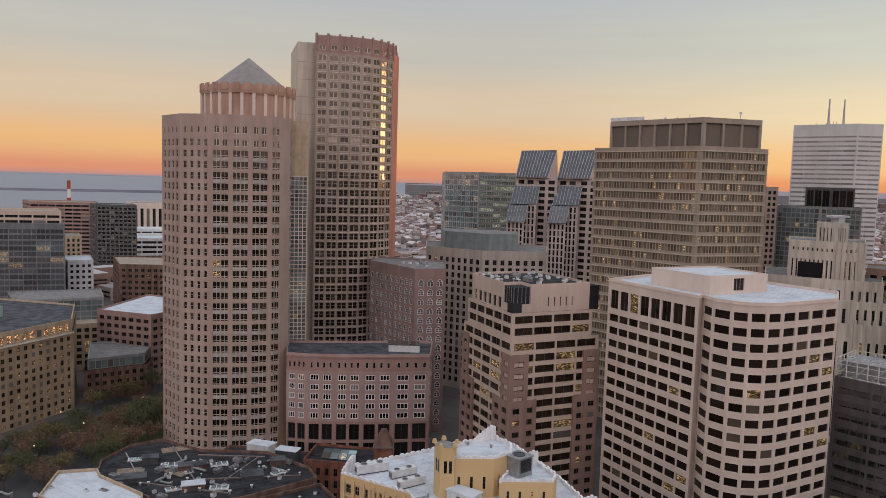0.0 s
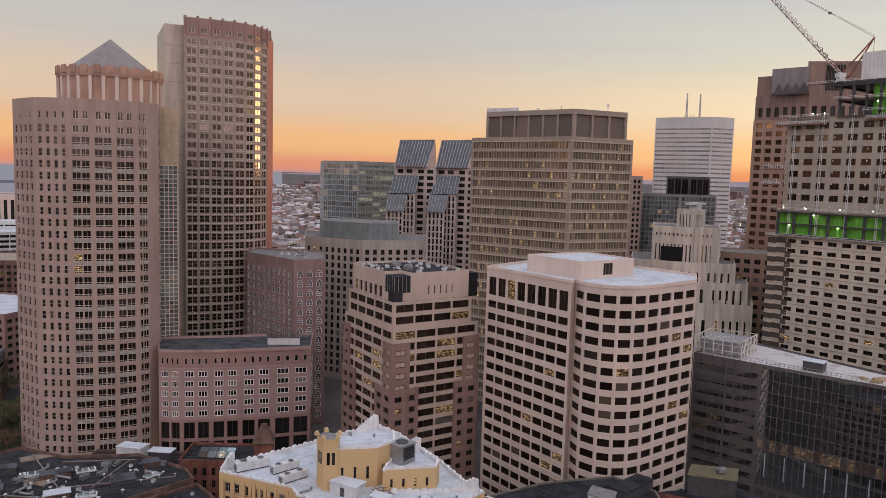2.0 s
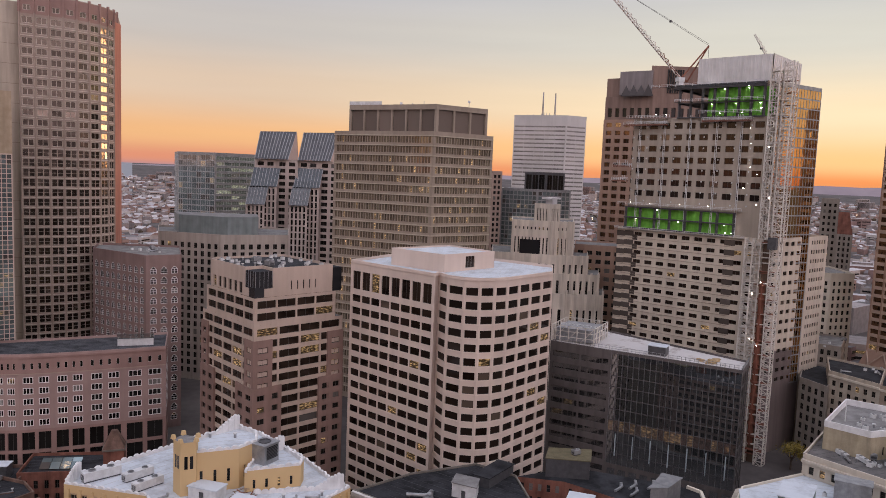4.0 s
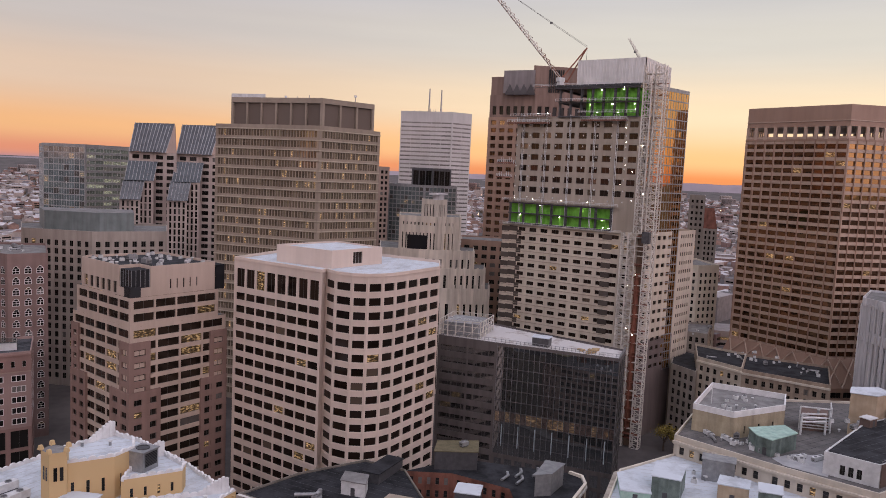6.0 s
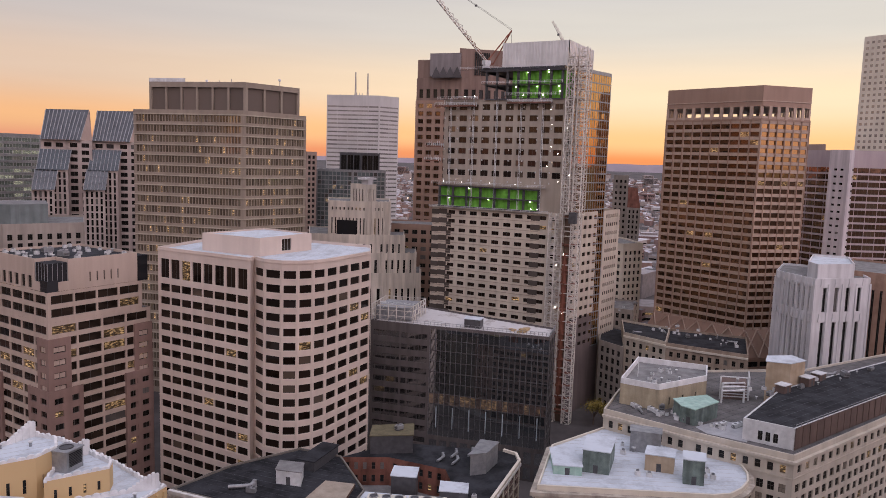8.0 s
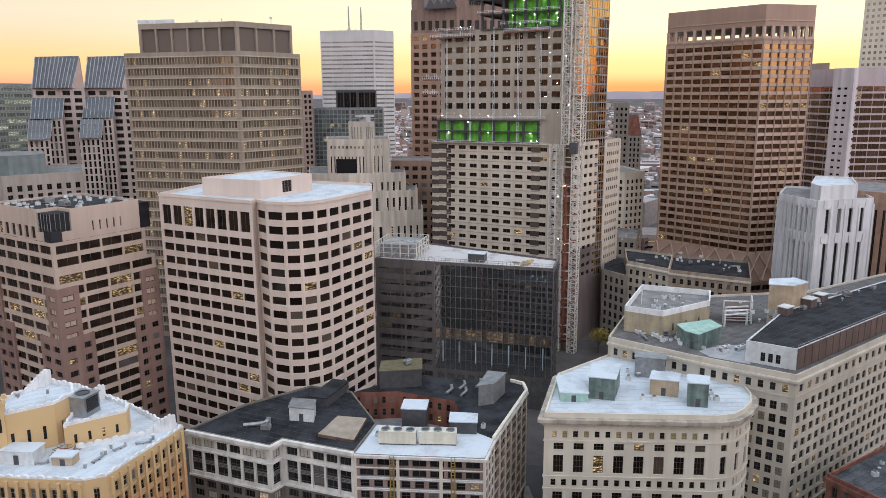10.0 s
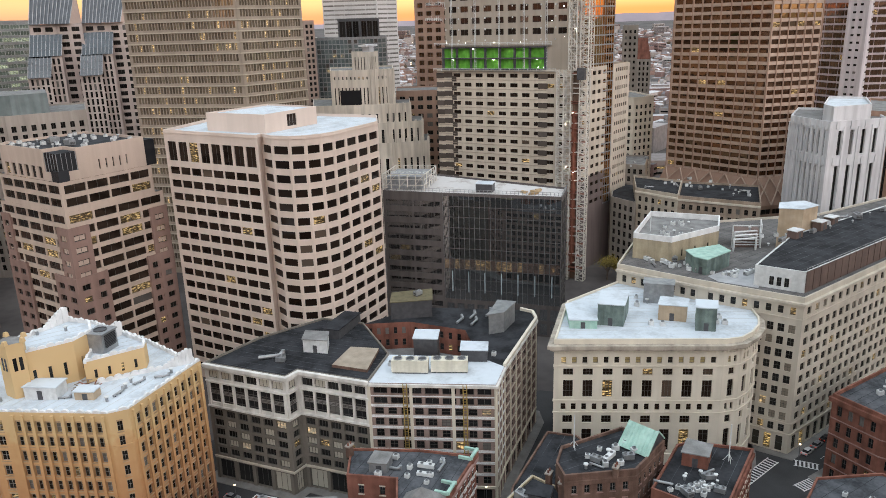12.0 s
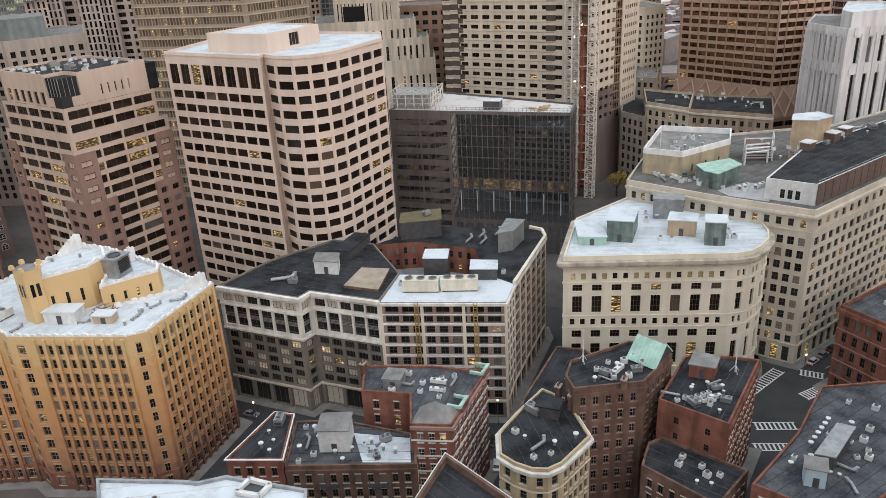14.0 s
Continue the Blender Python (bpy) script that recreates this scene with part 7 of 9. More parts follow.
rof = building("red_brick_office", "red brick office block with copper-trimmed gables and grey roof", p, 0, 27, spec(bay=2.6, ww=0.5, sh=3.9, wh=0.56, kind="sash", recess=0.28, glass=GLASS_OLD, framing=FRAME_WHITE) | {"stone": STONE_PALE}, BRICK_RED, ROOF_SLATE, faces={0: dict(sF, n=2, ww=0.25)}, single=80, parapet=0.5)
for z in (7.6, 11.5, 15.4, 19.3, 23.2):
    course(rof, p[2:6], z, 0.35, 0.15, STONE_WHITE)
course(rof, p[2:6], 26.2, 0.7, 0.5, STONE_ROSE, "cornice")
mb = Mesh()
base = [(59.9, 113.3), (66.4, 108.0), (71.0, 111.4), (64.6, 117.4)]
for i in range(4):
    k = (i + 1) % 4
    mb.face([(*base[i], 27.3), (*base[k], 27.3), (65.5, 112.6, 31.0)], ROOF_GREY)
mb.part("hipped_roof", rof, "grey hipped corner roof")
for u in (0.32, 0.95):
    c = lerp(p[3], p[4], u)
    d = (Vector(p[4]) - Vector(p[3])).normalized()
    mb = Mesh()
    mb.box((c[0], c[1], 27), (3.4, 0.8, 1.4), BRICK_RED, math.atan2(d.y, d.x))
    for s0 in (-1.9, 1.9):
        mb.bar((c[0] + d.x * s0, c[1] + d.y * s0, 28.3), (c[0] + d.x * s0 - d.y * 3, c[1] + d.y * s0 + d.x * 3, 28.3), 0.3, COPPER)
    mb.bar((c[0] - d.x * 2.1, c[1] - d.y * 2.1, 28.5), (c[0] + d.x * 2.1, c[1] + d.y * 2.1, 28.5), 0.35, COPPER)
    mb.part("gable_trim", rof, "green copper gable trim")
p = [(33, 74.7), (40, 58), (56.6, 58), (52.3, 87.4)]
e = building("near_black_roof_block", "near block with a sunken black roof and pale coping", p, 0, 38.6, sF, BRICK_BROWN, ROOF_DARK, single=20, parapet=1.4)
course(e, p, 39.9, 0.2, 0.12, WHITE_COPING, "coping", True, "pale coping")
rnd = [(71.0, 97.8), (71.6, 94), (73.2, 90.6), (75.6, 88.6), (79, 88.4), (89.1, 91.3), (94, 104), (92.5, 110.4), (83.0, 107.0), (75, 103.5)]
tanb = building("tan_rounded_corner_block", "tan stone block with a rounded corner and dark roof", rnd, 0, 24, spec(bay=2.1, ww=0.52, sh=3.8, wh=0.60, kind="hung", recess=0.35, glass=GLASS_OLD, edge=0.4, framing=FRAME_GREY) | {"stone": STONE_LIME}, surface("buff_yellow_brick", (0.44, 0.355, 0.23), (0.54, 0.445, 0.305), scale=0.4, grain=9, stain=0.25), ROOF_DARK, single=60, parapet=0.5)
course(tanb, rnd, 22.6, 0.4, 0.35, STONE_LIME, "cornice", True)
course(tanb, rnd, 23.0, 0.7, 0.7, STONE_WHITE, "cornice", True, "white bracketed cornice")
course(tanb, rnd, 18.6, 0.3, 0.15, STONE_LIME, closed=True)
p = [(91.5, 99.2), (105.0, 92.2), (118.3, 96.3), (115, 106), (98.5, 108.0), (93.5, 104)]
e = building("brown_brick_block", "plain brown brick block with scattered windows", p, 0, 30, spec(bay=2.7, ww=0.40, sh=3.9, wh=0.5, sill=0.3, kind="sash", recess=0.25, glass=GLASS_OLD, framing=FRAME_GREY) | {"stone": STONE_ROSE}, BRICK_BROWN, ROOF_DARK, single=60, parapet=0.7)
course(e, p[:3], 28.2, 1.0, 0.3, BRICK_BROWN, "cornice")
e = building("low_dark_roofed_block", "low brick block with a dark seamed roof", [(83, 107), (94, 104.2), (98, 108.4), (113.8, 106.5), (114.0, 119.7), (109.4, 125.1), (88, 112)], 0, 22, sF, BRICK_BROWN, ROOF_DARK, single=40, parapet=0.4)
# copper hipped roof house
mb = Mesh()
cb = [(109.0, 101.3), (110.3, 94.1), (119.2, 97.2), (118.6, 104.0)]
mb.prism(ring(cb, 0.5), 22, 30.5, BRICK_BROWN)
g0, g1 = (114.0, 102.8), (115.2, 95.6)
mb.face([(*cb[0], 30.4), (*cb[1], 30.4), (*g1, 34.2), (*g0, 34.2)], COPPER)
mb.face([(*cb[2], 30.4), (*cb[3], 30.4), (*g0, 34.2), (*g1, 34.2)], COPPER)
mb.face([(*cb[1], 30.4), (*cb[2], 30.4), (*g1, 34.2)], METAL_DARK)
mb.face([(*cb[3], 30.4), (*cb[0], 30.4), (*g0, 34.2)], METAL_DARK)
for k in range(9):
    mb.bar((*lerp(cb[0], cb[1], k / 8), 30.45), (*lerp(g0, g1, k / 8), 34.25), 0.07, COPPER)
mb.bar((*cb[1], 30.45), (*g1, 34.3), 0.16, COPPER)
mb.bar((*cb[2], 30.45), (*g1, 34.3), 0.16, COPPER)
mb.part("copper_roof", e, "pale green copper gabled roof")
p = [(107.2, 90.0), (111.6, 75.6), (137.0, 86.9), (128, 97.5), (124.6, 98.1)]
e = building("red_brick_corner_block", "red brick corner block with a black roof full of condensers", p, 0, 26, spec(bay=2.3, ww=0.46, sh=3.7, wh=0.55, kind="sash", recess=0.28, glass=GLASS_OLD, framing=FRAME_GREY) | {"stone": STONE_LONG}, BRICK_RED, ROOF_DARK, faces={0: spec(n=2, ww=0.16, sh=3.9, wh=0.42, kind="sash", recess=0.25, glass=GLASS_OLD)}, single=60, parapet=0.6)
course(e, p[1:3], 24.6, 0.9, 0.4, BRICK_RED, "cornice")
hut("roof_hut", "brick stair hut with a grey roof", [(119.5, 92.5), (122.5, 88.0), (127, 90.5), (124.6, 95.2)], 26, 3.4, BRICK_RED, ROOF_GREY)
e = building("low_black_roof_block", "low block with a black roof in front of the brick one", [(97.1, 84.7), (100, 68), (113, 71), (107.5, 88.5), (103.7, 89)], 0, 17, sF, BRICK_BROWN, ROOF_DARK, single=20, parapet=0.6)
e = building("grey_flat_roof_block", "low block with a wide grey flat roof", [(106.9, 66.2), (112, 50), (165, 50), (160, 70), (146.8, 77.4), (127.3, 70.4)], 0, 20, sF, BRICK_RED, ROOF_SLATE, single=20, parapet=0.5)
hut("roof_hut", "long dark roof hut with a pale top", [(120.6, 62.3), (122.4, 59.6), (134, 62.6), (132.6, 65.2)], 20, 3.6, METAL_DARK, METAL_GREY)
p = [(0, 90), (24, 78), (27, 84.0), (18.4, 94.0), (14.5, 95.2), (12.6, 97.0), (2.2, 105.2)]
e = building("near_white_roof_block", "near block with a white flat roof", p, 0, 47.4, sF, BRICK_RED, ROOF_WHITE, single=20, parapet=0.5, cap=METAL_GREY)
pit = [(18.4, 89.5), (20.9, 90.9), (23.0, 88.0), (20.8, 86.7)]
mb = Mesh()
mb.prism(pit, 47.42, 47.5, METAL_DARK)
for i in range(4):
    mb.bar((*pit[i], 47.9), (*pit[(i + 1) % 4], 47.9), 0.3, METAL_WHITE)
mb.part("plant_well", e, "dark plant well with a white curb")

# ---- roofs below the conical tower ----
lowp = [(-113.5, 243), (-109, 237.5), (-89.5, 224.5), (-84, 215), (-60, 226), (-40, 243), (-44, 252), (-62, 266), (-86, 266), (-104, 276), (-113, 269), (-117, 253)]
building("dark_low_rise", "low brick block with a dark crowded roof", lowp, 0, 20, spec(bay=3.2, ww=0.45, sh=3.8, wh=0.55, kind="sash", recess=0.25), BRICK_BROWN, ROOF_DARK, single=50)
lowq = [(-83, 213.5), (-58, 203), (-31, 199), (-27.5, 204), (-27, 222), (-38.5, 241), (-59.5, 225)]
building("dark_low_rise", "low block with a black roof of crowded plant", lowq, 0, 19, spec(bay=3.2, ww=0.45, sh=3.8, wh=0.55, kind="sash", recess=0.25), BRICK_BROWN, ROOF_DARK, single=30)
wlr = [(-124.5, 238.8), (-120.5, 219.5), (-100, 206), (-86, 213), (-90.5, 223.5), (-109.6, 236.8), (-113, 242)]
building("white_roof_low_rise", "low block with a white flat roof", wlr, 0, 21.5, spec(bay=3.2, ww=0.45, sh=3.8, wh=0.55, kind="sash", recess=0.25), BRICK_TAN, ROOF_WHITE, single=30)
hut("roof_hut", "white roof terrace hut", [(-73, 279), (-64, 276), (-62, 281), (-71, 284)], 14, 5, METAL_WHITE, ROOF_WHITE)
hut("roof_hut", "white roof terrace hut with an open front", [(-61, 274.5), (-53, 272.5), (-52, 277), (-60, 279)], 14, 4.5, METAL_DARK, ROOF_WHITE)
lp2 = [(-85, 268), (-50, 262), (-47, 282), (-82, 288)]
building("low_brick_terrace_block", "low dark brick block under the roof terrace", lp2, 0, 14, spec(bay=3.2, ww=0.45, sh=3.8, wh=0.55, kind="sash", recess=0.25), BRICK_BROWN, ROOF_DARK, single=30)
# dark red hall with a turret and skylights
hall = [(-50, 272), (-22, 268), (-19, 285), (-48, 290)]
hl = building("dark_red_hall", "dark red brick hall with a slate roof and skylights", hall, 0, 15, spec(bay=3.4, ww=0.4, sh=4.6, wh=0.6, kind="sash", recess=0.25), BRICK_RED, ROOF_DARK, single=30)
for k in range(2):
    mb = Mesh()
    for j in range(4):
        a = lerp((-44, 275.5 + 4 * k), (-31, 273.6 + 4 * k), j / 4)
        b = lerp((-44, 275.5 + 4 * k), (-31, 273.6 + 4 * k), (j + 0.94) / 4)
        mb.face([(*a, 15.3), (*b, 15.3), (b[0] + 0.4, b[1] + 3, 16.6), (a[0] + 0.4, a[1] + 3, 16.6)], GLASS_PALE)
    mb.part("skylight", hl)
mb = Mesh()
tc_ = (-19.5, 264)
mb.box((*tc_, 0), (6.4, 6.4, 25), BRICK_RED)
mb.box((*tc_, 25), (7.2, 7.2, 0.6), STONE_DARK)
mb.box((*tc_, 25.6), (6.8, 6.8, 5.5), BRICK_BROWN, taper=0.25)
mb.part("turret", hl, "dark red brick turret with a pointed roof")

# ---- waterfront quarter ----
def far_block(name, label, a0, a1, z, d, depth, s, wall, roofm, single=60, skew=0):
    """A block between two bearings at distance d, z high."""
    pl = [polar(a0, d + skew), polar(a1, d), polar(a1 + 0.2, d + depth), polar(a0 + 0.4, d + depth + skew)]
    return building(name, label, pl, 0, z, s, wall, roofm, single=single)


hot = [(-300, 330), (-205, 322), (-186, 374), (-206, 418), (-290, 440)]
hotel = building("hotel_block", "large tan stone hotel with a lit top storey", hot, 0, 40, spec(bay=4.2, ww=0.45, sh=3.9, wh=0.55, kind="pair", recess=0.3, glass=pane_glass("lit_hotel_glass", (0.012, 0.010, 0.008), lit=0.22, blind=0.15, power=0.3)), surface("brown_tan_hotel_stone", (0.31, 0.225, 0.15), (0.40, 0.30, 0.205), scale=0.1, stain=0.2), ROOF_GREY, single=90, roof=False)
hot2 = ring(hot, 0.6)
building("", "", hot2, 40, 45.5, spec(bay=4.2, ww=0.7, sh=5.0, wh=0.7, sill=0.1, top=0.3, kind="pair", recess=0.8, glass=pane_glass("lit_attic_glass", (0.05, 0.04, 0.03), lit=0.9, power=1.1, glow=(1.0, 0.5, 0.22))), BRICK_TAN, ROOF_SLATE, parent=hotel, single=40, wallname="attic_wall")
course(hotel, hot[:3], 39.3, 0.8, 0.5, STONE_LIME, "cornice")
mb = Mesh()
mb.prism([(-290, 350), (-230, 345), (-225, 380), (-280, 390)], 45.5, 51, COPPER, ROOF_WHITE)
mb.part("plant_room", hotel, "pale green plant room")
building("brown_flat_block", "brown brick block with a pale flat roof", [(-201.7, 434.2), (-165.1, 421.3), (-142, 470), (-196, 495)], 0, 40, spec(bay=5.0, ww=0.62, sh=4.4, wh=0.5, kind="pair", recess=0.4), STONE_ROSE, ROOF_WHITE, single=100)
cl = building("low_brick_hall", "low brick hall with a green glass clerestory", [(-186, 384.6), (-160.5, 403.6), (-168, 440), (-204, 428)], 0, 17, spec(bay=4, ww=0.5, sh=4.4, wh=0.5, kind="pair", recess=0.3), BRICK_BROWN, ROOF_GREY, single=50, roof=False)
building("", "", [(-185, 386.6), (-162, 404), (-169, 438), (-202, 426)], 17, 22, spec(bay=3, ww=0.9, sh=4.6, wh=0.85, sill=0.05, top=0.2, kind="plain", glass=GLASS_PALE, recess=0.1), METAL_GREY, ROOF_GREY, parent=cl, single=20, wallname="clerestory_wall")
GB = spec(bay=9, ww=0.97, sh=4.2, wh=0.8, sill=0.12, top=3, kind="triple", recess=0.15, framing=METAL_GREY, glass=pane_glass("grey_blue_glass", (0.10, 0.11, 0.12), lit=0.03, metal=0.6, rough=0.08, blind=0.1, power=0.35))
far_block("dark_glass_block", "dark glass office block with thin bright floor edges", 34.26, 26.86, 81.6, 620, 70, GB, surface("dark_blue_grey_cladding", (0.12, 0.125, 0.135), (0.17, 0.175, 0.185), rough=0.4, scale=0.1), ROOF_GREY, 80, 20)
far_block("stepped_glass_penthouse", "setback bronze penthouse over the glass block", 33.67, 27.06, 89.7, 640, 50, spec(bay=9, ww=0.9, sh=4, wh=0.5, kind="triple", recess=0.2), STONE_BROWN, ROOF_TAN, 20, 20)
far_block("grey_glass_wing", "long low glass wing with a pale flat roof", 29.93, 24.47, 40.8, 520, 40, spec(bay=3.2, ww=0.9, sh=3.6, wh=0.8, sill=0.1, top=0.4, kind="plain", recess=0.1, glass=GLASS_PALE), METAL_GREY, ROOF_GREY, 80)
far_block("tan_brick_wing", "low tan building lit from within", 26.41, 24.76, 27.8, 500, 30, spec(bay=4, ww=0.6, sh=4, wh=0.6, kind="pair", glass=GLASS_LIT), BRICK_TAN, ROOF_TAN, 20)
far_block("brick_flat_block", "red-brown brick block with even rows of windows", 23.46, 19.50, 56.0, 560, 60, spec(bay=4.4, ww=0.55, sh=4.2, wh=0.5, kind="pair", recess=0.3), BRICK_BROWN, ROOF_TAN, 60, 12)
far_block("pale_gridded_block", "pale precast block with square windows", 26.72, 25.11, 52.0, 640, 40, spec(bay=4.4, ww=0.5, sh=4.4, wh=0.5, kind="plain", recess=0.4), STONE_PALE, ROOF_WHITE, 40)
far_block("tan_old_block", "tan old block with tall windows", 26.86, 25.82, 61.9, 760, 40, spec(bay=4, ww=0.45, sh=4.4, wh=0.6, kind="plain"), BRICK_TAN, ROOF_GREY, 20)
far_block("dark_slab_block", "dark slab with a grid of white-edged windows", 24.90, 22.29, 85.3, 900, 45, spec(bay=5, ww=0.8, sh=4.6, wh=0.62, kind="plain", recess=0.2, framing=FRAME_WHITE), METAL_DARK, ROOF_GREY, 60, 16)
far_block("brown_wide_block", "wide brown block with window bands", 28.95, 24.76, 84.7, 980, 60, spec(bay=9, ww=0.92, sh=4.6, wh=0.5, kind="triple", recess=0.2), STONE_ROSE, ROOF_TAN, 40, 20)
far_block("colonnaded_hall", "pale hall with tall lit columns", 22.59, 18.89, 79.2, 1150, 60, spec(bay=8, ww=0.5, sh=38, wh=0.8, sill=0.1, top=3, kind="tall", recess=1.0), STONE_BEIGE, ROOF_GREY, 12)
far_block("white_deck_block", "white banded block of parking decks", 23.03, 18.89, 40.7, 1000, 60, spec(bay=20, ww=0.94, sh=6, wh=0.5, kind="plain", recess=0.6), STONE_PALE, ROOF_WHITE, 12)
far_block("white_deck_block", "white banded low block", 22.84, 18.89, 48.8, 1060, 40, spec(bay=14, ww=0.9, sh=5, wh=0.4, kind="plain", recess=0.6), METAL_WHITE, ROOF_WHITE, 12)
# red and white striped chimney
ch = polar(26.58, 1500)
chim = thing("striped_chimney", "tall chimney striped red and white", "chimney", (*ch, 0))
CHIMNEY_RED = surface("chimney_red", (0.30, 0.06, 0.04), (0.40, 0.09, 0.06))
for k in range(7):
    mb = Mesh()
    mb.tube((*ch, 15.2 * k), (*ch, 15.2 * (k + 1)), 4.2 - 0.2 * k, STONE_PALE if k % 2 else CHIMNEY_RED, 16)
    mb.part("band", chim)

# ---- things on the roofs ----
def fan_ring(mb, x, y, z, r, mat):
    n = 12
    o = [(x + r * math.cos(2 * math.pi * i / n), y + r * math.sin(2 * math.pi * i / n)) for i in range(n)]
    k = [(x + r * 0.85 * math.cos(2 * math.pi * i / n), y + r * 0.85 * math.sin(2 * math.pi * i / n)) for i in range(n)]
    for i in range(n):
        j = (i + 1) % n
        mb.face([(*o[i], z), (*o[j], z), (*o[j], z + 0.25), (*o[i], z + 0.25)], mat)
        mb.face([(*o[i], z + 0.25), (*o[j], z + 0.25), (*k[j], z + 0.25), (*k[i], z + 0.25)], mat)
        mb.face([(*k[j], z), (*k[i], z), (*k[i], z + 0.25), (*k[j], z + 0.25)], mat)
    mb.face([(*q, z + 0.05) for q in k], METAL_DARK)


def rooftop_unit(label, w, d, h, body, fans=2, group="rooftop units", louvre=True):
    e = thing("rooftop_unit", label, "air handler", (0, 0, 0), group)
    mb = Mesh()
    lift = 0.35 if w > 2 else 0.0
    mb.box((0, 0, lift), (w, d, h - lift), body, bottom=True)
    mb.part("body", e)
    for i in range(fans):
        mb = Mesh()
        fan_ring(mb, -w / 2 + w * (i + 0.5) / fans, 0, h, min(d, w / fans) * 0.38, METAL_GREY)
        mb.part("fan", e)
    if louvre:
        mb = Mesh()
        for k in range(5):
            mb.box((-w / 2 - 0.03, 0, 0.6 + k * (h - 1) / 5), (0.08, d * 0.8, (h - 1) / 9), METAL_DARK)
        mb.part("louvre", e)
    if w > 2:
        mb = Mesh()
        mb.box((0, 0, 0), (w - 0.3, d - 0.25, 0.38), METAL_DARK)
        mb.part("skid", e)
    return e


def vent(label, r, h):
    mb = Mesh()
    mb.tube((0, 0, 0), (0, 0, h), r, METAL_GREY)
    mb.tube((0, 0, h), (0, 0, h + r * 0.8), r * 1.7, METAL_WHITE)
    return mb.thing("roof_vent", label, "vent", group="roof vents")


def pipe_run(label):
    mb = Mesh()
    mb.tube((-2, 0, 0.5), (1.5, 0, 0.5), 0.32, METAL_GREY)
    mb.tube((1.5, 0, 0.5), (2.1, 0.6, 0.8), 0.34, METAL_GREY)
    mb.tube((2.1, 0.6, 0.0), (2.1, 0.6, 1.1), 0.36, METAL_GREY)
    for x in (-1.5, 0.3):
        mb.box((x, 0, 0), (0.12, 0.7, 0.3), METAL_DARK)
    return mb.thing("duct", label, "duct", group="roof ducts")


ROOF_PALE = surface("pale_grey_membrane", (0.34, 0.34, 0.345), (0.44, 0.44, 0.45), scale=0.3, grain=2.0, stain=0.1)
METAL_PALE = surface("pale_grey_metal", (0.50, 0.51, 0.51), (0.68, 0.69, 0.69), rough=0.5, scale=0.8, stain=0.2)
CREAM = surface("cream_painted_metal", (0.60, 0.56, 0.45), (0.70, 0.66, 0.55), rough=0.5, scale=0.8, stain=0.2)
UNIT_TAN = rooftop_unit("large cream rooftop air handler with louvred end", 9.4, 3.0, 3.5, CREAM, 3)
UNIT_WHITE = rooftop_unit("long white rooftop air handler on skids", 9.0, 2.4, 2.5, METAL_WHITE, 2)
UNIT_GREY = rooftop_unit("grey metal rooftop air handler with two fans", 2.5, 1.5, 1.5, METAL_GREY, 2)
UNIT_SMALL = rooftop_unit("small pale condenser with one fan", 1.05, 0.9, 0.85, METAL_PALE, 1, "condensers", False)
VENT = vent("mushroom roof vent of grey metal", 0.25, 0.8)
DUCT = pipe_run("bent grey sheet-metal duct on a roof")


def put(ob, x, y, z, rz=0.0, k=1.0, first={}):
    m = Matrix.Translation((x, y, z)) @ Matrix.Rotation(radians(rz), 4, "Z") @ Matrix.Scale(k, 4)
    if ob.name not in first:
        first[ob.name] = True
        ob.matrix_basis = m
        return ob
    c = copy_thing(ob, Matrix.Identity(4))
    c.matrix_basis = m
    return c


put(UNIT_TAN, 87.0, 152.4, 34.5, -38.5)
put(UNIT_TAN, 95.2, 146.6, 34.5, -37)
hut("roof_hut", "black hut with a white roof in the court", [(94.2, 162.8), (99.2, 158.6), (103, 163.5), (98, 167.5)], 26, 12.2, METAL_DARK, ROOF_WHITE)
hut("roof_hut", "black plant room with a white roof", [(100.6, 149.4), (106.0, 145.0), (109.2, 149.2), (104.0, 153.8)], 34.5, 3.4, METAL_DARK, ROOF_WHITE)
hut("roof_hut", "brown penthouse with a mossy flat roof", [(100.3, 186.0), (111.6, 180.6), (116.5, 188.5), (105, 193)], 34.5, 5.6, METAL_DARK, surface("mossy_flat_roof", (0.10, 0.085, 0.05), (0.16, 0.14, 0.085), scale=0.5, grain=2.0, stain=0.0))
hut("roof_hut", "white stair hut on the black roof", [(69.4, 180.2), (74.3, 175.2), (77.2, 180.4), (72.5, 185)], 34.5, 4.0, METAL_WHITE, ROOF_GREY)
hut("roof_hut", "stepped blue-grey metal plant box", [(117.0, 159.2), (121.5, 158.0), (129.2, 162.6), (126.0, 166.6)], 34.5, 6.2, METAL_GREY, METAL_GREY, door=False)
hut("roof_hut", "long dark stair bulkhead along the roof", [(78, 186), (81, 182), (92, 190), (89, 194)], 34.5, 3.0, METAL_DARK, ROOF_DARK)
put(DUCT, 60.5, 181.5, 34.5, -20, 1.6)
put(UNIT_GREY, 62.0, 178.0, 34.5, -40, 1.0)
put(UNIT_GREY, 110.0, 186.0, 40.1, 10)
for x, y, r in ((84.5, 158.5, -38), (88.0, 159.8, -38), (91.0, 157.2, -38), (93.5, 155.0, -38), (109.8, 147.2, 40)):
    put(UNIT_SMALL, x, y, 34.5, r, 1.2)
for x, y, r in ((116, 172, 30), (121, 172.5, 30), (126, 171, 30), (118.5, 168.2, 30)):
    put(DUCT, x, y, 34.5, r, 1.2)
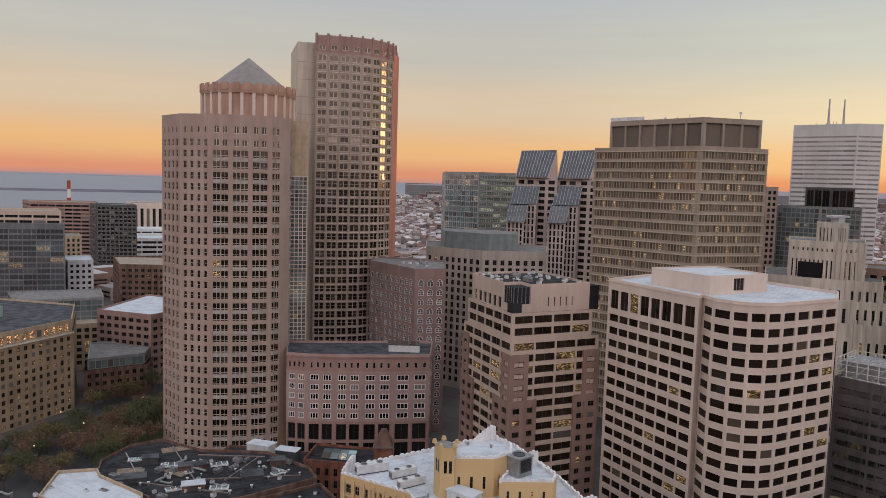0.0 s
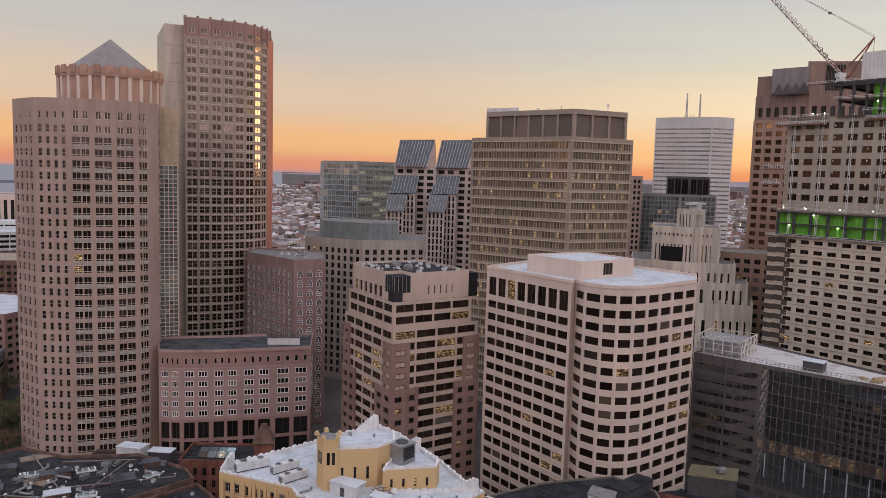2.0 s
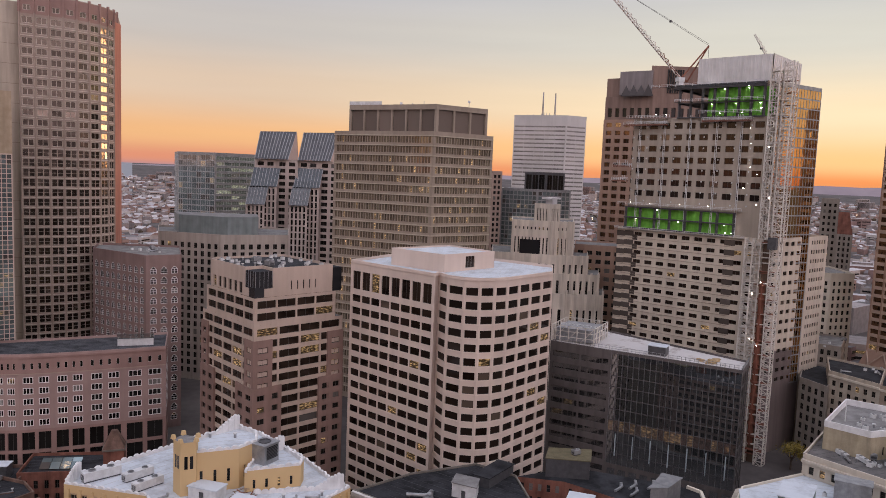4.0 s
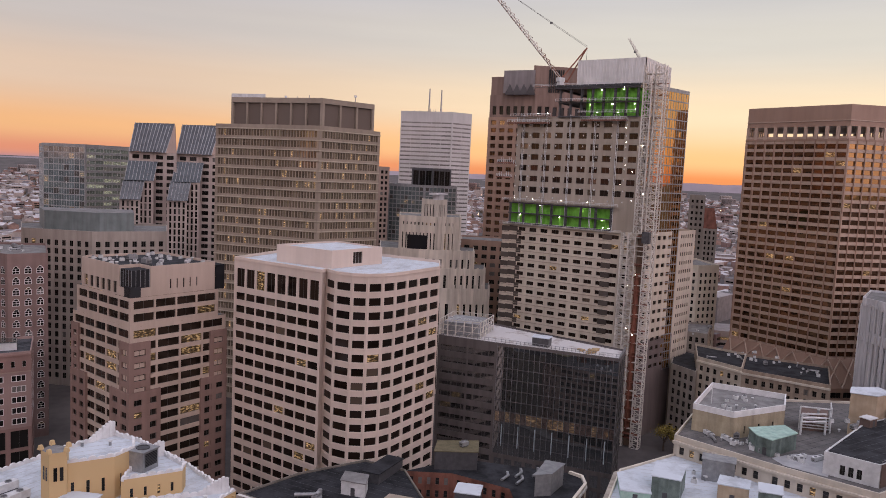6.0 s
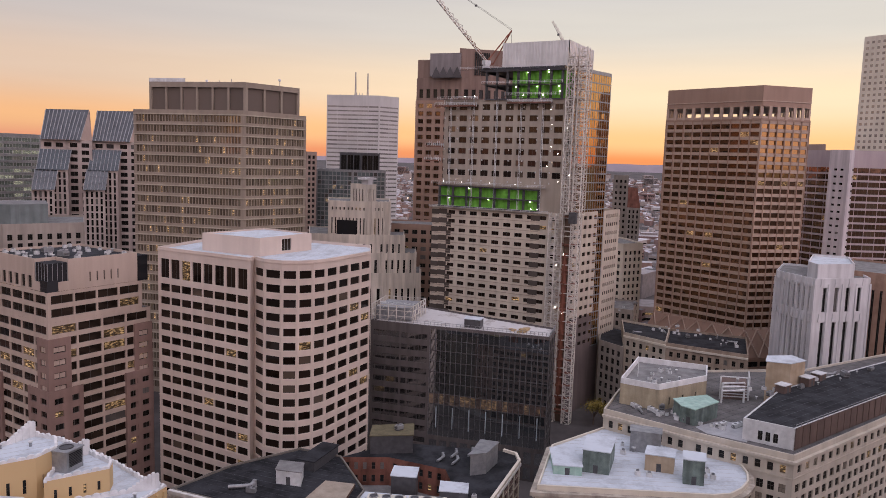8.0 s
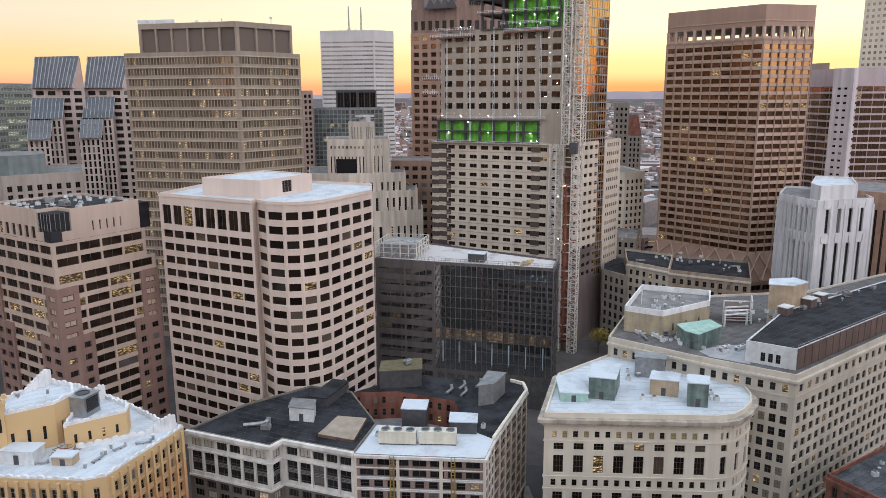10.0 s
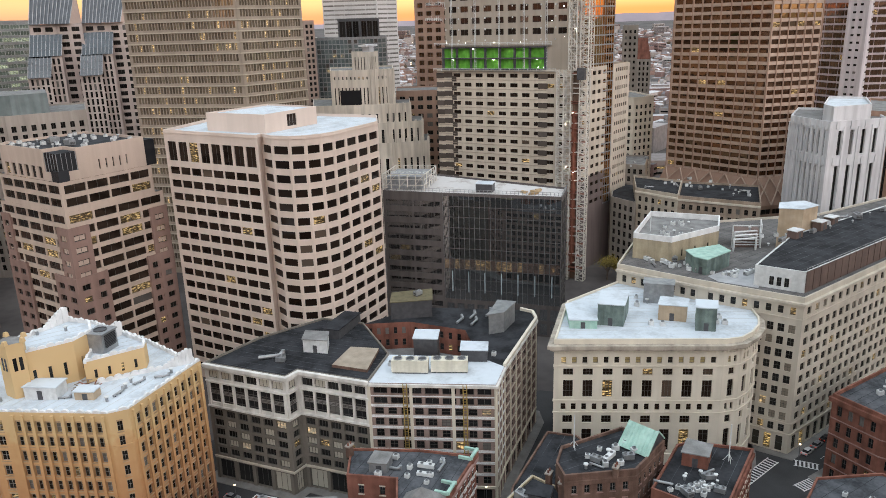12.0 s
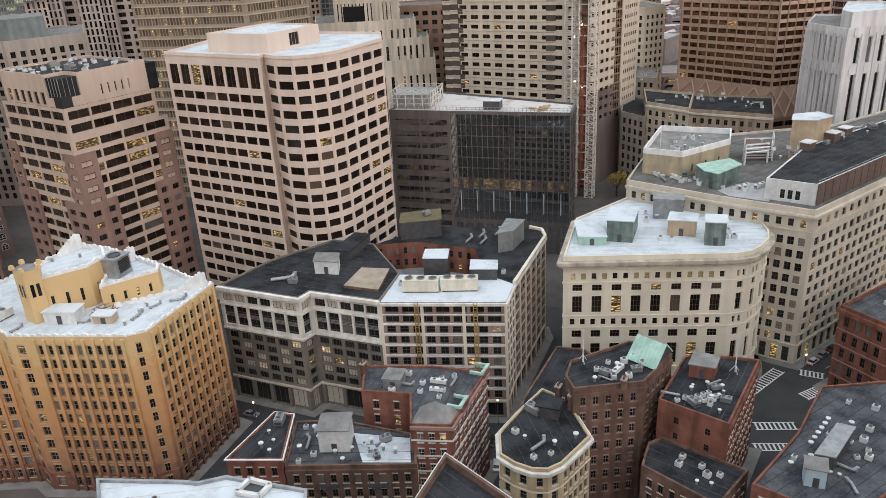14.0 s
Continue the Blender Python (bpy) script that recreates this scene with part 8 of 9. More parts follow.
# ochre roof
for x, y, r in ((-17.5, 196.0, 26), (-9.0, 194.0, 34), (-6.5, 187.6, 36)):
    put(UNIT_WHITE, x, y, 42, r, 1.0 if x < -10 else 0.85)
put(UNIT_SMALL, 13.5, 173.6, 42, -38, 1.9)
hut("roof_hut", "white angular roof hut", [(2.6, 178.6), (8.6, 173.9), (11.2, 177.4), (5.4, 181.6)], 42, 3.2, METAL_WHITE, ROOF_WHITE)
hut("roof_hut", "small ochre roof hut with a pale cap", [(11.8, 171.6), (15.4, 168.8), (17.2, 171), (13.6, 174)], 42, 2.2, BRICK_TAN, ROOF_WHITE)
ctower = hut("cooling_tower", "grey cooling tower with a dark louvre", [(17.4, 184.8), (20.4, 181.6), (24.2, 184.8), (21.0, 188.4)], 47, 5.0, METAL_GREY, METAL_GREY, category="cooling tower", door=False)
mb = Mesh()
mb.face([(20.95, 181.94, 48.2), (23.85, 184.44, 48.2), (23.85, 184.44, 51.4), (20.95, 181.94, 51.4)], METAL_DARK)
for k in range(9):
    mb.bar((21.0, 181.88, 48.3 + 0.37 * k), (23.9, 184.38, 48.3 + 0.37 * k), 0.05, ROOF_DARK)
fan_ring(mb, 20.8, 185.0, 52.0, 1.6, METAL_DARK)
mb.part("louvre", ctower, "black louvre and fan")
# raised levels of the dark roofs under the conical tower
for i, (x, y, w, d, h) in enumerate(((-100, 238, 9, 5, 1.8), (-78, 233, 7, 4, 2.2), (-62, 244, 7, 6, 1.6), (-84, 250, 9, 4, 1.8), (-100, 254, 5, 4, 2.4), (-56, 256, 5, 4, 2.2))):
    c, sn = math.cos(0.35), math.sin(0.35)
    q = [(x + c * a * w / 2 - sn * b * d / 2, y + sn * a * w / 2 + c * b * d / 2) for a, b in ((-1, -1), (1, -1), (1, 1), (-1, 1))]
    hut("roof_hut", ("dark plant room with a slate grey roof", "brick stair hut with a flat roof")[i % 2], q, 20, h, (METAL_DARK, BRICK_BROWN)[i % 2], (ROOF_SLATE, ROOF_WHITE)[i == 1])
# rounded limestone block
for x, y in ((146.5, 126.2), (148.4, 124.0), (160.6, 116.4), (162.0, 114.8), (164, 118.2)):
    put(UNIT_SMALL, x, y, 41, -40, 1.3)
# glazed block: cooling plant in a steel frame
plant = thing("cooling_plant", "cooling units standing in a galvanised steel frame on the roof", "cooling plant", (152, 262, 56))
mb = Mesh()
quad = [(140.5, 261.5), (152.5, 249.5), (166.5, 262.5), (154.5, 275.0)]
for i in range(4):
    a, b = quad[i], quad[(i + 1) % 4]
    for k in range(5):
        c = lerp(a, b, k / 5)
        mb.bar((*c, 56), (*c, 62.5), 0.16, STEEL)
    for z in (58.2, 60.4, 62.5):
        mb.bar((*a, z), (*b, z), 0.12, STEEL)
    for k in range(3):
        mb.bar((*lerp(a, b, k / 3), 56), (*lerp(a, b, (k + 1) / 3), 62.5), 0.1, STEEL)
mb.part("steel_frame", plant)
mb = Mesh()
mb.prism(ring(quad, 1.4), 56.5, 61.4, METAL_GREY, METAL_GREY)
mb.part("housing", plant)
for k in range(5):
    mb = Mesh()
    c = lerp(lerp(quad[0], quad[3], 0.5), lerp(quad[1], quad[2], 0.5), (k + 0.5) / 5)
    fan_ring(mb, c[0], c[1], 61.4, 1.3, METAL_WHITE)
    mb.part("fan", plant)
hut("roof_hut", "dark glazed roof hut with a pale roof", [(166.2, 233.5), (170.4, 228.6), (174.5, 232.2), (170.2, 237)], 56, 3.6, METAL_DARK, ROOF_WHITE)
mb = Mesh()
random.seed(12)
TARP = surface("tan_plywood_sheets", (0.36, 0.25, 0.13), (0.48, 0.35, 0.20), rough=0.8)
for k in range(9):
    mb.box((180 + random.random() * 8, 214 + random.random() * 8, 56.02), (1.5, 2.6, 0.15 + random.random() * 0.8), TARP, random.random() * 3)
mb.thing("plywood_stack", "stacks of tan plywood on the roof", "building material", (184, 218, 56), kind="stuff")
# white roof frame on the bowed wing
hut("roof_skylight", "white skylight frame on the low wing's roof", [polar(4.0, 326), polar(1.6, 325), polar(1.6, 333), polar(4.0, 334)], 45.5, 3.2, METAL_WHITE, GLASS_PALE, category="skylight", door=False)
# poles
for (x, y, z, h, lb) in ((183.5, 160.5, 46.5, 12, "white flagpole on a roof"), (129.0, 87.5, 26, 9.0, "thin white mast on a tripod"), (101.0, 106.6, 30, 8, "white flagpole on a roof")):
    mb = Mesh()
    mb.tube((x, y, z), (x, y, z + h), 0.13, METAL_WHITE)
    for k in range(3):
        a = 2.1 * k
        mb.bar((x + 1.2 * math.cos(a), y + 1.2 * math.sin(a), z), (x, y, z + 1.8), 0.06, METAL_WHITE)
    mb.thing("flagpole", lb, "flagpole", (x, y, z), "roof poles")


def clutter(poly, z, n, seed, ops_=(("small", 8), ("vent", 4), ("grey", 1), ("duct", 1)), inset=1.5):
    random.seed(seed)
    xs, ys = [q[0] for q in poly], [q[1] for q in poly]
    core = ring(poly, inset)
    ang = math.degrees(math.atan2(poly[1][1] - poly[0][1], poly[1][0] - poly[0][0]))
    pool = [k for k, w in ops_ for _ in range(w)]
    done = 0
    taken = []
    for _ in range(n * 12):
        if done >= n:
            break
        q = (random.uniform(min(xs), max(xs)), random.uniform(min(ys), max(ys)))
        if not inside(q, core) or any((q[0] - t[0]) ** 2 + (q[1] - t[1]) ** 2 < 6 for t in taken):
            continue
        taken.append(q)
        k = random.choice(pool)
        ob_ = {"small": UNIT_SMALL, "vent": VENT, "grey": UNIT_GREY, "duct": DUCT}[k]
        put(ob_, q[0], q[1], z, ang + random.choice((0, 90, 180)), random.uniform(0.9, 1.4))
        done += 1


clutter(t3, 86, 34, 1, (("small", 6), ("vent", 2), ("grey", 1)))
clutter([(26.4, 132.3), (36.0, 125.2), (44, 138.5), (40.9, 142.0)], 22, 6, 2, inset=2)
clutter([(36.2, 125.1), (58.5, 109.3), (63.5, 118.2), (52.4, 133.1), (44.2, 138.4)], 20, 14, 3)
clutter([(60.5, 127), (70, 113), (82, 121), (75, 128.5), (63.8, 137)], 27, 16, 4)
clutter(rnd, 24, 8, 5)
clutter([(93, 99.8), (105.0, 93.2), (116.5, 97), (114, 104)], 30, 10, 6, (("small", 9), ("grey", 1), ("vent", 2)))
clutter([(109, 89), (112.6, 77), (119, 80), (117, 92)], 26, 16, 7, (("small", 9), ("vent", 2)))
clutter([(99, 82), (101, 70), (111, 72.5), (106, 86)], 17, 7, 8)
clutter([(115, 68), (118, 53), (160, 53), (156, 68), (146.8, 75)], 20, 18, 9)
clutter([(2, 92), (22, 81), (24, 84.0), (17, 92), (4, 101)], 47.4, 7, 10)
clutter([(271, 247), (290, 230), (288, 197), (318, 210), (314, 250)], 40, 26, 11)
clutter([(185, 92), (180, 80), (190, 62), (222, 64), (222, 88)], 24.5, 14, 12)
clutter([(193, 137), (203, 129), (260, 127), (255, 140), (215, 150)], 52.4, 10, 13)
clutter([(180, 157), (182, 150), (200, 149), (206, 154), (198, 168)], 53, 10, 14)
clutter([(-120, 232), (-88, 216), (-62, 228), (-44, 254), (-62, 264), (-91, 258)], 20, 46, 15, (("small", 5), ("vent", 5), ("grey", 3), ("duct", 2)))
clutter([(-140, 220), (-121, 209), (-92, 217), (-108, 236)], 21, 8, 16)
clutter([(150, 140), (158, 128), (166, 133), (160, 146)], 41, 6, 17)
clutter([polar(-12.6, 410), polar(-18.5, 385), polar(-22.0, 396), polar(-19.3, 422)], 153.4, 14, 18)
clutter([polar(3.5, 384), polar(1.8, 362), polar(0.2, 365), polar(1, 395)], 78.5, 8, 19)
clutter([polar(-49.6, 432), polar(-46.0, 436), polar(-46.2, 460), polar(-49, 460)], 38, 4, 20)
clutter([(172, 150), (176, 134), (182, 124), (186, 130), (180, 150)], 46.5, 10, 21)


# more on the foreground roofs
random.seed(91)
for poly, z, n in (([(108.5, 90.5), (113, 79), (124, 84), (121, 92)], 26, 12), ([(95, 100.5), (104, 96), (110, 100), (98, 106)], 30, 5), ([(112, 63), (116, 54), (140, 56), (138, 66)], 20, 7),
                   ([(48, 130), (56, 124), (60, 118), (52, 116)], 20, 6), ([(-104, 262), (-90, 240), (-70, 236), (-62, 258)], 20, 14), ([(-60, 258), (-44, 246), (-50, 240), (-64, 248)], 20, 7)):
    for k in range(n):
        u, v = random.random(), random.random()
        x, y = lerp(lerp(poly[0], poly[1], u), lerp(poly[3], poly[2], u), v)
        put(random.choice((UNIT_SMALL, UNIT_SMALL, VENT, VENT, UNIT_GREY, DUCT)), x, y, z, random.random() * 180, 0.7 + random.random() * 0.5)
hut("roof_hut", "dark stair hut with a flat black roof", [(85.0, 103.6), (87.8, 99.6), (91.0, 102.0), (88.4, 106.0)], 24, 2.8, METAL_DARK, ROOF_DARK)
for x, y, z, h in ((91.8, 104.2, 24, 4.5), (92.6, 101.0, 24, 3.6), (96.6, 106.4, 22, 5.5), (61.5, 137.0, 27, 2.6), (100.5, 93.6, 30, 2.2)):
    mb = Mesh()
    mb.box((x, y, z), (1.6, 1.0, h), BRICK_BROWN, 0.5)
    mb.box((x, y, z + h), (1.9, 1.3, 0.3), STONE_GREY, 0.5)
    for k in (-0.45, 0.45):
        mb.tube((x + k * 0.88, y + k * 0.48, z + h + 0.3), (x + k * 0.88, y + k * 0.48, z + h + 0.9), 0.2, BRICK_RED)
    mb.thing("brick_chimney", "brown brick chimney with two clay pots", "chimney", (x, y, z), "brick chimneys")
SKYBLUE = surface("pale_blue_cladding", (0.36, 0.47, 0.54), (0.46, 0.57, 0.64), rough=0.6, stain=0.2)
hut("roof_hut", "pale blue clad stair hut", [(114.6, 60.6), (116.8, 57.6), (120.0, 59.8), (117.6, 62.8)], 20, 4.2, SKYBLUE, ROOF_GREY)
# pipes, tanks and units on the long block's rear roof
random.seed(57)
for k in range(16):
    x, y = lerp(lerp((172, 150), (180, 132), random.random()), lerp((200, 146), (186, 136), random.random()), random.random())
    put(random.choice((UNIT_SMALL, UNIT_SMALL, UNIT_GREY, VENT, DUCT)), x, y, 46.5, random.random() * 180, 0.9 + random.random() * 0.6)
for k in range(9):
    x, y = lerp((194, 126), (300, 128), k / 9 + random.random() * 0.06)
    put(random.choice((UNIT_SMALL, VENT, UNIT_GREY)), x, y + random.random() * 3, 52.4, 4, 0.9)
for x, y, h in ((226, 128, 3.0), (236, 130, 2.4), (212, 127.5, 2.6)):
    hut("roof_hut", "brown roof hut with a pale cap", [(x, y), (x + 4, y + 0.4), (x + 3.8, y + 3.4), (x - 0.2, y + 3)], 52.4, h, PENT_BROWN, METAL_WHITE)
for i in range(3):
    mb = Mesh()
    x, y = 203 + i * 1.6, 143 + i * 1.1
    pts = [(x, y, 46.5), (x, y, 50.5 + i * 0.7), (x + 7, y - 3.2, 50.5 + i * 0.7), (x + 7, y - 3.2, 46.5)]
    for a_, b_ in zip(pts, pts[1:]):
        mb.tube(a_, b_, 0.32, METAL_WHITE)
    mb.thing("white_pipe", "bent white pipe run on the roof", "pipe", (x, y, 46.5), "white roof pipes")
for x, y, r in ((174.5, 152.5, 75), (176.5, 147.5, 75), (184.0, 129.0, 5), (188, 126.5, 5)):
    put(UNIT_WHITE, x, y, 46.5, r, 0.5)
mb = Mesh()
mb.prism([(175.5, 127.5), (179.6, 117.5), (186.0, 121.0), (194, 127.5), (186, 132.5), (177.0, 132.5)], 46.5, 46.56, ROOF_PALE)
mb.thing("roof_patch", "pale grey membrane laid over the roof corner", "roof membrane", (184, 126, 46.5))
clutter(ring(lowq, 2.0), 19, 26, 91, (("small", 9), ("vent", 6), ("grey", 2), ("duct", 2)))
# low parapets, skylights and decking that divide the dark roofs under the conical tower
for a_, b_ in (((-112, 262), (-96, 236)), ((-98, 270), (-80, 240)), ((-96, 236), (-66, 230)), ((-80, 240), (-46, 246)), ((-86, 262), (-62, 262)), ((-70, 240), (-64, 262))):
    mb = Mesh()
    mb.bar((*a_, 20.3), (*b_, 20.3), 0.16, METAL_GREY)
    mb.bar((*a_, 20.0), (*b_, 20.0), 0.28, BRICK_BROWN)
    mb.thing("roof_parapet", "low party parapet with a pale coping", "parapet", (*a_, 20), "party parapets")
for x, y, w, rz in ((-106, 256, 5, 0.3), (-92, 252, 7, 0.3), (-76, 254, 6, 0.4), (-70, 234, 6, 0.2), (-54, 248, 5, 0.9), (-84, 232, 5, 0.5)):
    mb = Mesh()
    mb.box((x, y, 20), (w, w * 0.55, 0.5), METAL_WHITE, rz)
    for k in range(3):
        mb.box((x + (k - 1) * w * 0.3 * math.cos(rz), y + (k - 1) * w * 0.3 * math.sin(rz), 20.5), (w * 0.26, w * 0.45, 0.25), GLASS_PALE, rz, taper=0.8)
    mb.thing("skylight", "white-framed roof skylight with three panes", "skylight", (x, y, 20), "roof skylights")
DECK = surface("weathered_timber_deck", (0.22, 0.17, 0.13), (0.32, 0.25, 0.19), rough=0.9, scale=0.6)
for x, y, w, d, rz in ((-95, 268, 12, 5, 0.5), (-104, 246, 8, 5, 0.3), (-88, 246, 9, 4, -0.5)):
    mb = Mesh()
    for k in range(10):
        o = (k - 4.5) * d / 10
        mb.box((x - o * math.sin(rz), y + o * math.cos(rz), 20.02), (w, d / 10 - 0.06, 0.18), DECK, rz)
    mb.thing("roof_deck", "weathered timber roof deck of planks", "deck", (x, y, 20), "roof decks")
# odds and ends on the ochre block's roof
for x, y, r, k in ((20.5, 168.5, 40, 0.9), (25.5, 171.5, 20, 0.8), (9.8, 181.2 - 7.5, -30, 0.7), (-3.2, 179.8, 30, 0.8), (30.4, 171.4, -20, 0.8)):
    put(DUCT, x, y, 42, r, k)
for x, y in ((22.4, 170.6), (24.0, 173.0), (33.0, 172.4), (17.6, 166.4), (8.0, 192.0), (14.0, 190.5)):
    put(VENT, x, y, 42 if y < 185 else 51.6, 0, 1.3)
mb = Mesh()
random.seed(8)
for k in range(14):
    a = random.random() * 3
    mb.box((12.5 + random.random() * 5, 175.5 + random.random() * 3, 42.02 + 0.1 * k), (2.4, 0.25, 0.09), RUST if k % 3 == 0 else DECK, a)
mb.thing("timber_pile", "pile of weathered planks on the roof", "timber", (15, 177, 42), kind="stuff")
put(UNIT_WHITE, 73.0, 123.0, 27, 130, 0.42)
put(UNIT_WHITE, 71.0, 120.6, 27, 130, 0.36)
put(UNIT_WHITE, 104.0, 99.0, 30, 15, 0.45)
hut("roof_hut", "grey lift housing on the brick office roof", [(62.0, 128.8), (64.8, 126.0), (68.0, 129.0), (65.2, 131.8)], 27, 2.6, METAL_GREY, ROOF_GREY)
for k in range(6):
    put(VENT, 126 + 2.0 * k, 66.5 + 0.5 * k, 20, 0, 1.3)
for k in range(8):
    put(UNIT_SMALL, 113.0 + 1.5 * (k % 4), 84.5 + 1.7 * (k // 4) - 0.3 * (k % 4), 26, -25, 0.95)
for x, y in ((54.5, 121.5), (55.5, 118.0), (57.0, 115.5), (52.0, 129.5), (46.5, 133.0), (41.0, 128.5)):
    put(VENT, x, y, 20, 0, 1.4)
# fire escapes on the brown brick row
row_a, row_b = (36.2, 125.1), (58.5, 109.3)
row_d = (Vector(row_b) - Vector(row_a)).normalized()
row_o = Vector((row_d.y, -row_d.x))
for u in (9.0, 19.5):
    fe = thing("fire_escape", "black iron fire escape on a brick front", "fire escape", (row_a[0] + row_d.x * u, row_a[1] + row_d.y * u, 0.17), "fire escapes")
    for lv in range(4):
        z = 4.6 + 3.7 * lv
        q = [Vector(row_a) + row_d * (u + s0) + row_o * s1 for s0, s1 in ((-2.2, 0.05), (2.2, 0.05), (2.2, 1.3), (-2.2, 1.3))]
        mb = Mesh()
        for k in range(8):
            a_, b_ = q[0].lerp(q[3], k / 7), q[1].lerp(q[2], k / 7)
            mb.bar((a_.x, a_.y, z), (b_.x, b_.y, z), 0.06, METAL_DARK)
        for a_, b_ in ((q[3], q[2]), (q[0], q[3]), (q[1], q[2])):
            for hgt in (0.5, 1.0):
                mb.bar((a_.x, a_.y, z + hgt), (b_.x, b_.y, z + hgt), 0.05, METAL_DARK)
        for k in range(7):
            a_ = q[3].lerp(q[2], k / 6)
            mb.bar((a_.x, a_.y, z), (a_.x, a_.y, z + 1.0), 0.04, METAL_DARK)
        if lv:
            a_, b_ = q[3].lerp(q[2], 0.15), q[3].lerp(q[2], 0.75)
            mb.bar((a_.x, a_.y, z), (b_.x, b_.y, z - 3.7), 0.12, METAL_DARK)
        mb.part("landing", fe)
# ---- the wide low town to the horizon ----
def town_material(name, stops):
    m, n, l, b = material(name)
    ge = n.new("ShaderNodeNewGeometry")
    r = ramp_node(n, stops, "CONSTANT")
    l.new(ge.outputs["Random Per Island"], r.inputs[0])
    nz_ = n.new("ShaderNodeTexNoise")
    nz_.inputs["Scale"].default_value, nz_.inputs["Detail"].default_value = 0.25, 4
    l.new(ge.outputs["Position"], nz_.inputs["Vector"])
    mx = n.new("ShaderNodeMix")
    mx.data_type, mx.blend_type = "RGBA", "MULTIPLY"
    mx.inputs[0].default_value = 0.6
    l.new(r.outputs[0], mx.inputs[6])
    l.new(nz_.outputs[0], mx.inputs[7])
    l.new(mx.outputs[2], b.inputs["Base Color"])
    b.inputs["Roughness"].default_value = 0.85
    return m


# wall and roof colours are paled to stand for haze over the distance
TOWN_WALL = town_material("town_walls", [(0.0, (0.42, 0.27, 0.22)), (0.25, (0.54, 0.46, 0.42)), (0.45, (0.36, 0.31, 0.30)), (0.62, (0.66, 0.62, 0.60)), (0.82, (0.32, 0.21, 0.19))])
TOWN_ROOF = town_material("town_roofs", [(0.0, (0.62, 0.60, 0.62)), (0.35, (0.22, 0.20, 0.21)), (0.55, (0.42, 0.38, 0.38)), (0.75, (0.74, 0.72, 0.74)), (0.9, (0.12, 0.11, 0.11))])
TREE_FAR = surface("far_bare_trees", (0.07, 0.055, 0.04), (0.12, 0.09, 0.06), scale=0.05, grain=0.6, stain=0.0)


def town(az0, az1, d0, d1, n, hmin, hmax, wmin, wmax, seed, gable, label):
    random.seed(seed)
    mb = Mesh()
    for _ in range(n):
        az = random.uniform(az0, az1)
        d = math.sqrt(random.uniform(d0 * d0, d1 * d1))
        if az > 4.5 and d > 1600:
            continue
        c = polar(az, d)
        z = bowl(d) - 1
        w, k, h = random.uniform(wmin, wmax), random.uniform(wmin, wmax), random.uniform(hmin, hmax)
        rz = random.choice((0.35, 0.35, 0.9, 1.92, 2.4)) + random.uniform(-0.1, 0.1)
        co, si = math.cos(rz), math.sin(rz)
        q = [(c[0] + co * i * w / 2 - si * j * k / 2, c[1] + si * i * w / 2 + co * j * k / 2) for i, j in ((-1, -1), (1, -1), (1, 1), (-1, 1))]
        b = len(mb.v)
        wl_, rf = mb.slot(TOWN_WALL), mb.slot(TOWN_ROOF)
        mb.v.extend([(*p, z) for p in q] + [(*p, z + h) for p in q])
        for i in range(4):
            j = (i + 1) % 4
            mb.f.append((b + i, b + j, b + 4 + j, b + 4 + i))
            mb.m.append(wl_)
        if gable and random.random() < 0.6:
            r0, r1 = ((q[0][0] + q[3][0]) / 2, (q[0][1] + q[3][1]) / 2, z + h * 1.35), ((q[1][0] + q[2][0]) / 2, (q[1][1] + q[2][1]) / 2, z + h * 1.35)
            mb.face([(*q[0], z + h), (*q[1], z + h), r1, r0], TOWN_ROOF)
            mb.face([(*q[2], z + h), (*q[3], z + h), r0, r1], TOWN_ROOF)
            mb.face([(*q[1], z + h), (*q[2], z + h), r1], TOWN_WALL)
            mb.face([(*q[3], z + h), (*q[0], z + h), r0], TOWN_WALL)
        else:
            mb.face([(*p, z + h) for p in q], TOWN_ROOF)
        if w > 18 and random.random() < 0.7:
            for lv in range(1, int(h / 4)):
                zz = z + lv * 4
                for i in range(4):
                    j = (i + 1) % 4
                    a_, b_ = lerp(q[i], q[j], 0.06), lerp(q[i], q[j], 0.94)
                    o = Vector((b_[1] - a_[1], a_[0] - b_[0])).normalized() * 0.15
                    mb.face([(a_[0] + o.x, a_[1] + o.y, zz), (b_[0] + o.x, b_[1] + o.y, zz), (b_[0] + o.x, b_[1] + o.y, zz + 1.8), (a_[0] + o.x, a_[1] + o.y, zz + 1.8)], GLASS)
    return mb.thing("distant_town", label, "houses", kind="stuff")


town(-80, 4, 700, 1300, 420, 7, 18, 14, 40, 21, False, "distant blocks of the town with flat roofs")
town(-80, 5, 1000, 2000, 2600, 6, 12, 8, 18, 22, True, "distant rows of small houses with pale roofs")
town(-80, 4, 1900, 3600, 3800, 7, 14, 10, 26, 23, True, "distant small houses to the hills, colours paled for haze")
town(-80, 2, 1500, 3800, 260, 14, 34, 24, 60, 24, False, "distant larger blocks among the houses")
town(4, 36, 1050, 1640, 420, 6, 22, 12, 46, 25, False, "low waterfront sheds and blocks")
town(8, 36, 640, 1050, 120, 6, 24, 16, 44, 26, False, "waterfront blocks with flat roofs")
town(-80, -42, 480, 760, 60, 10, 30, 16, 36, 27, False, "downtown low-rise blocks between the towers")
town(-12, 4, 470, 720, 40, 10, 34, 18, 40, 28, False, "downtown low-rise blocks between the towers")


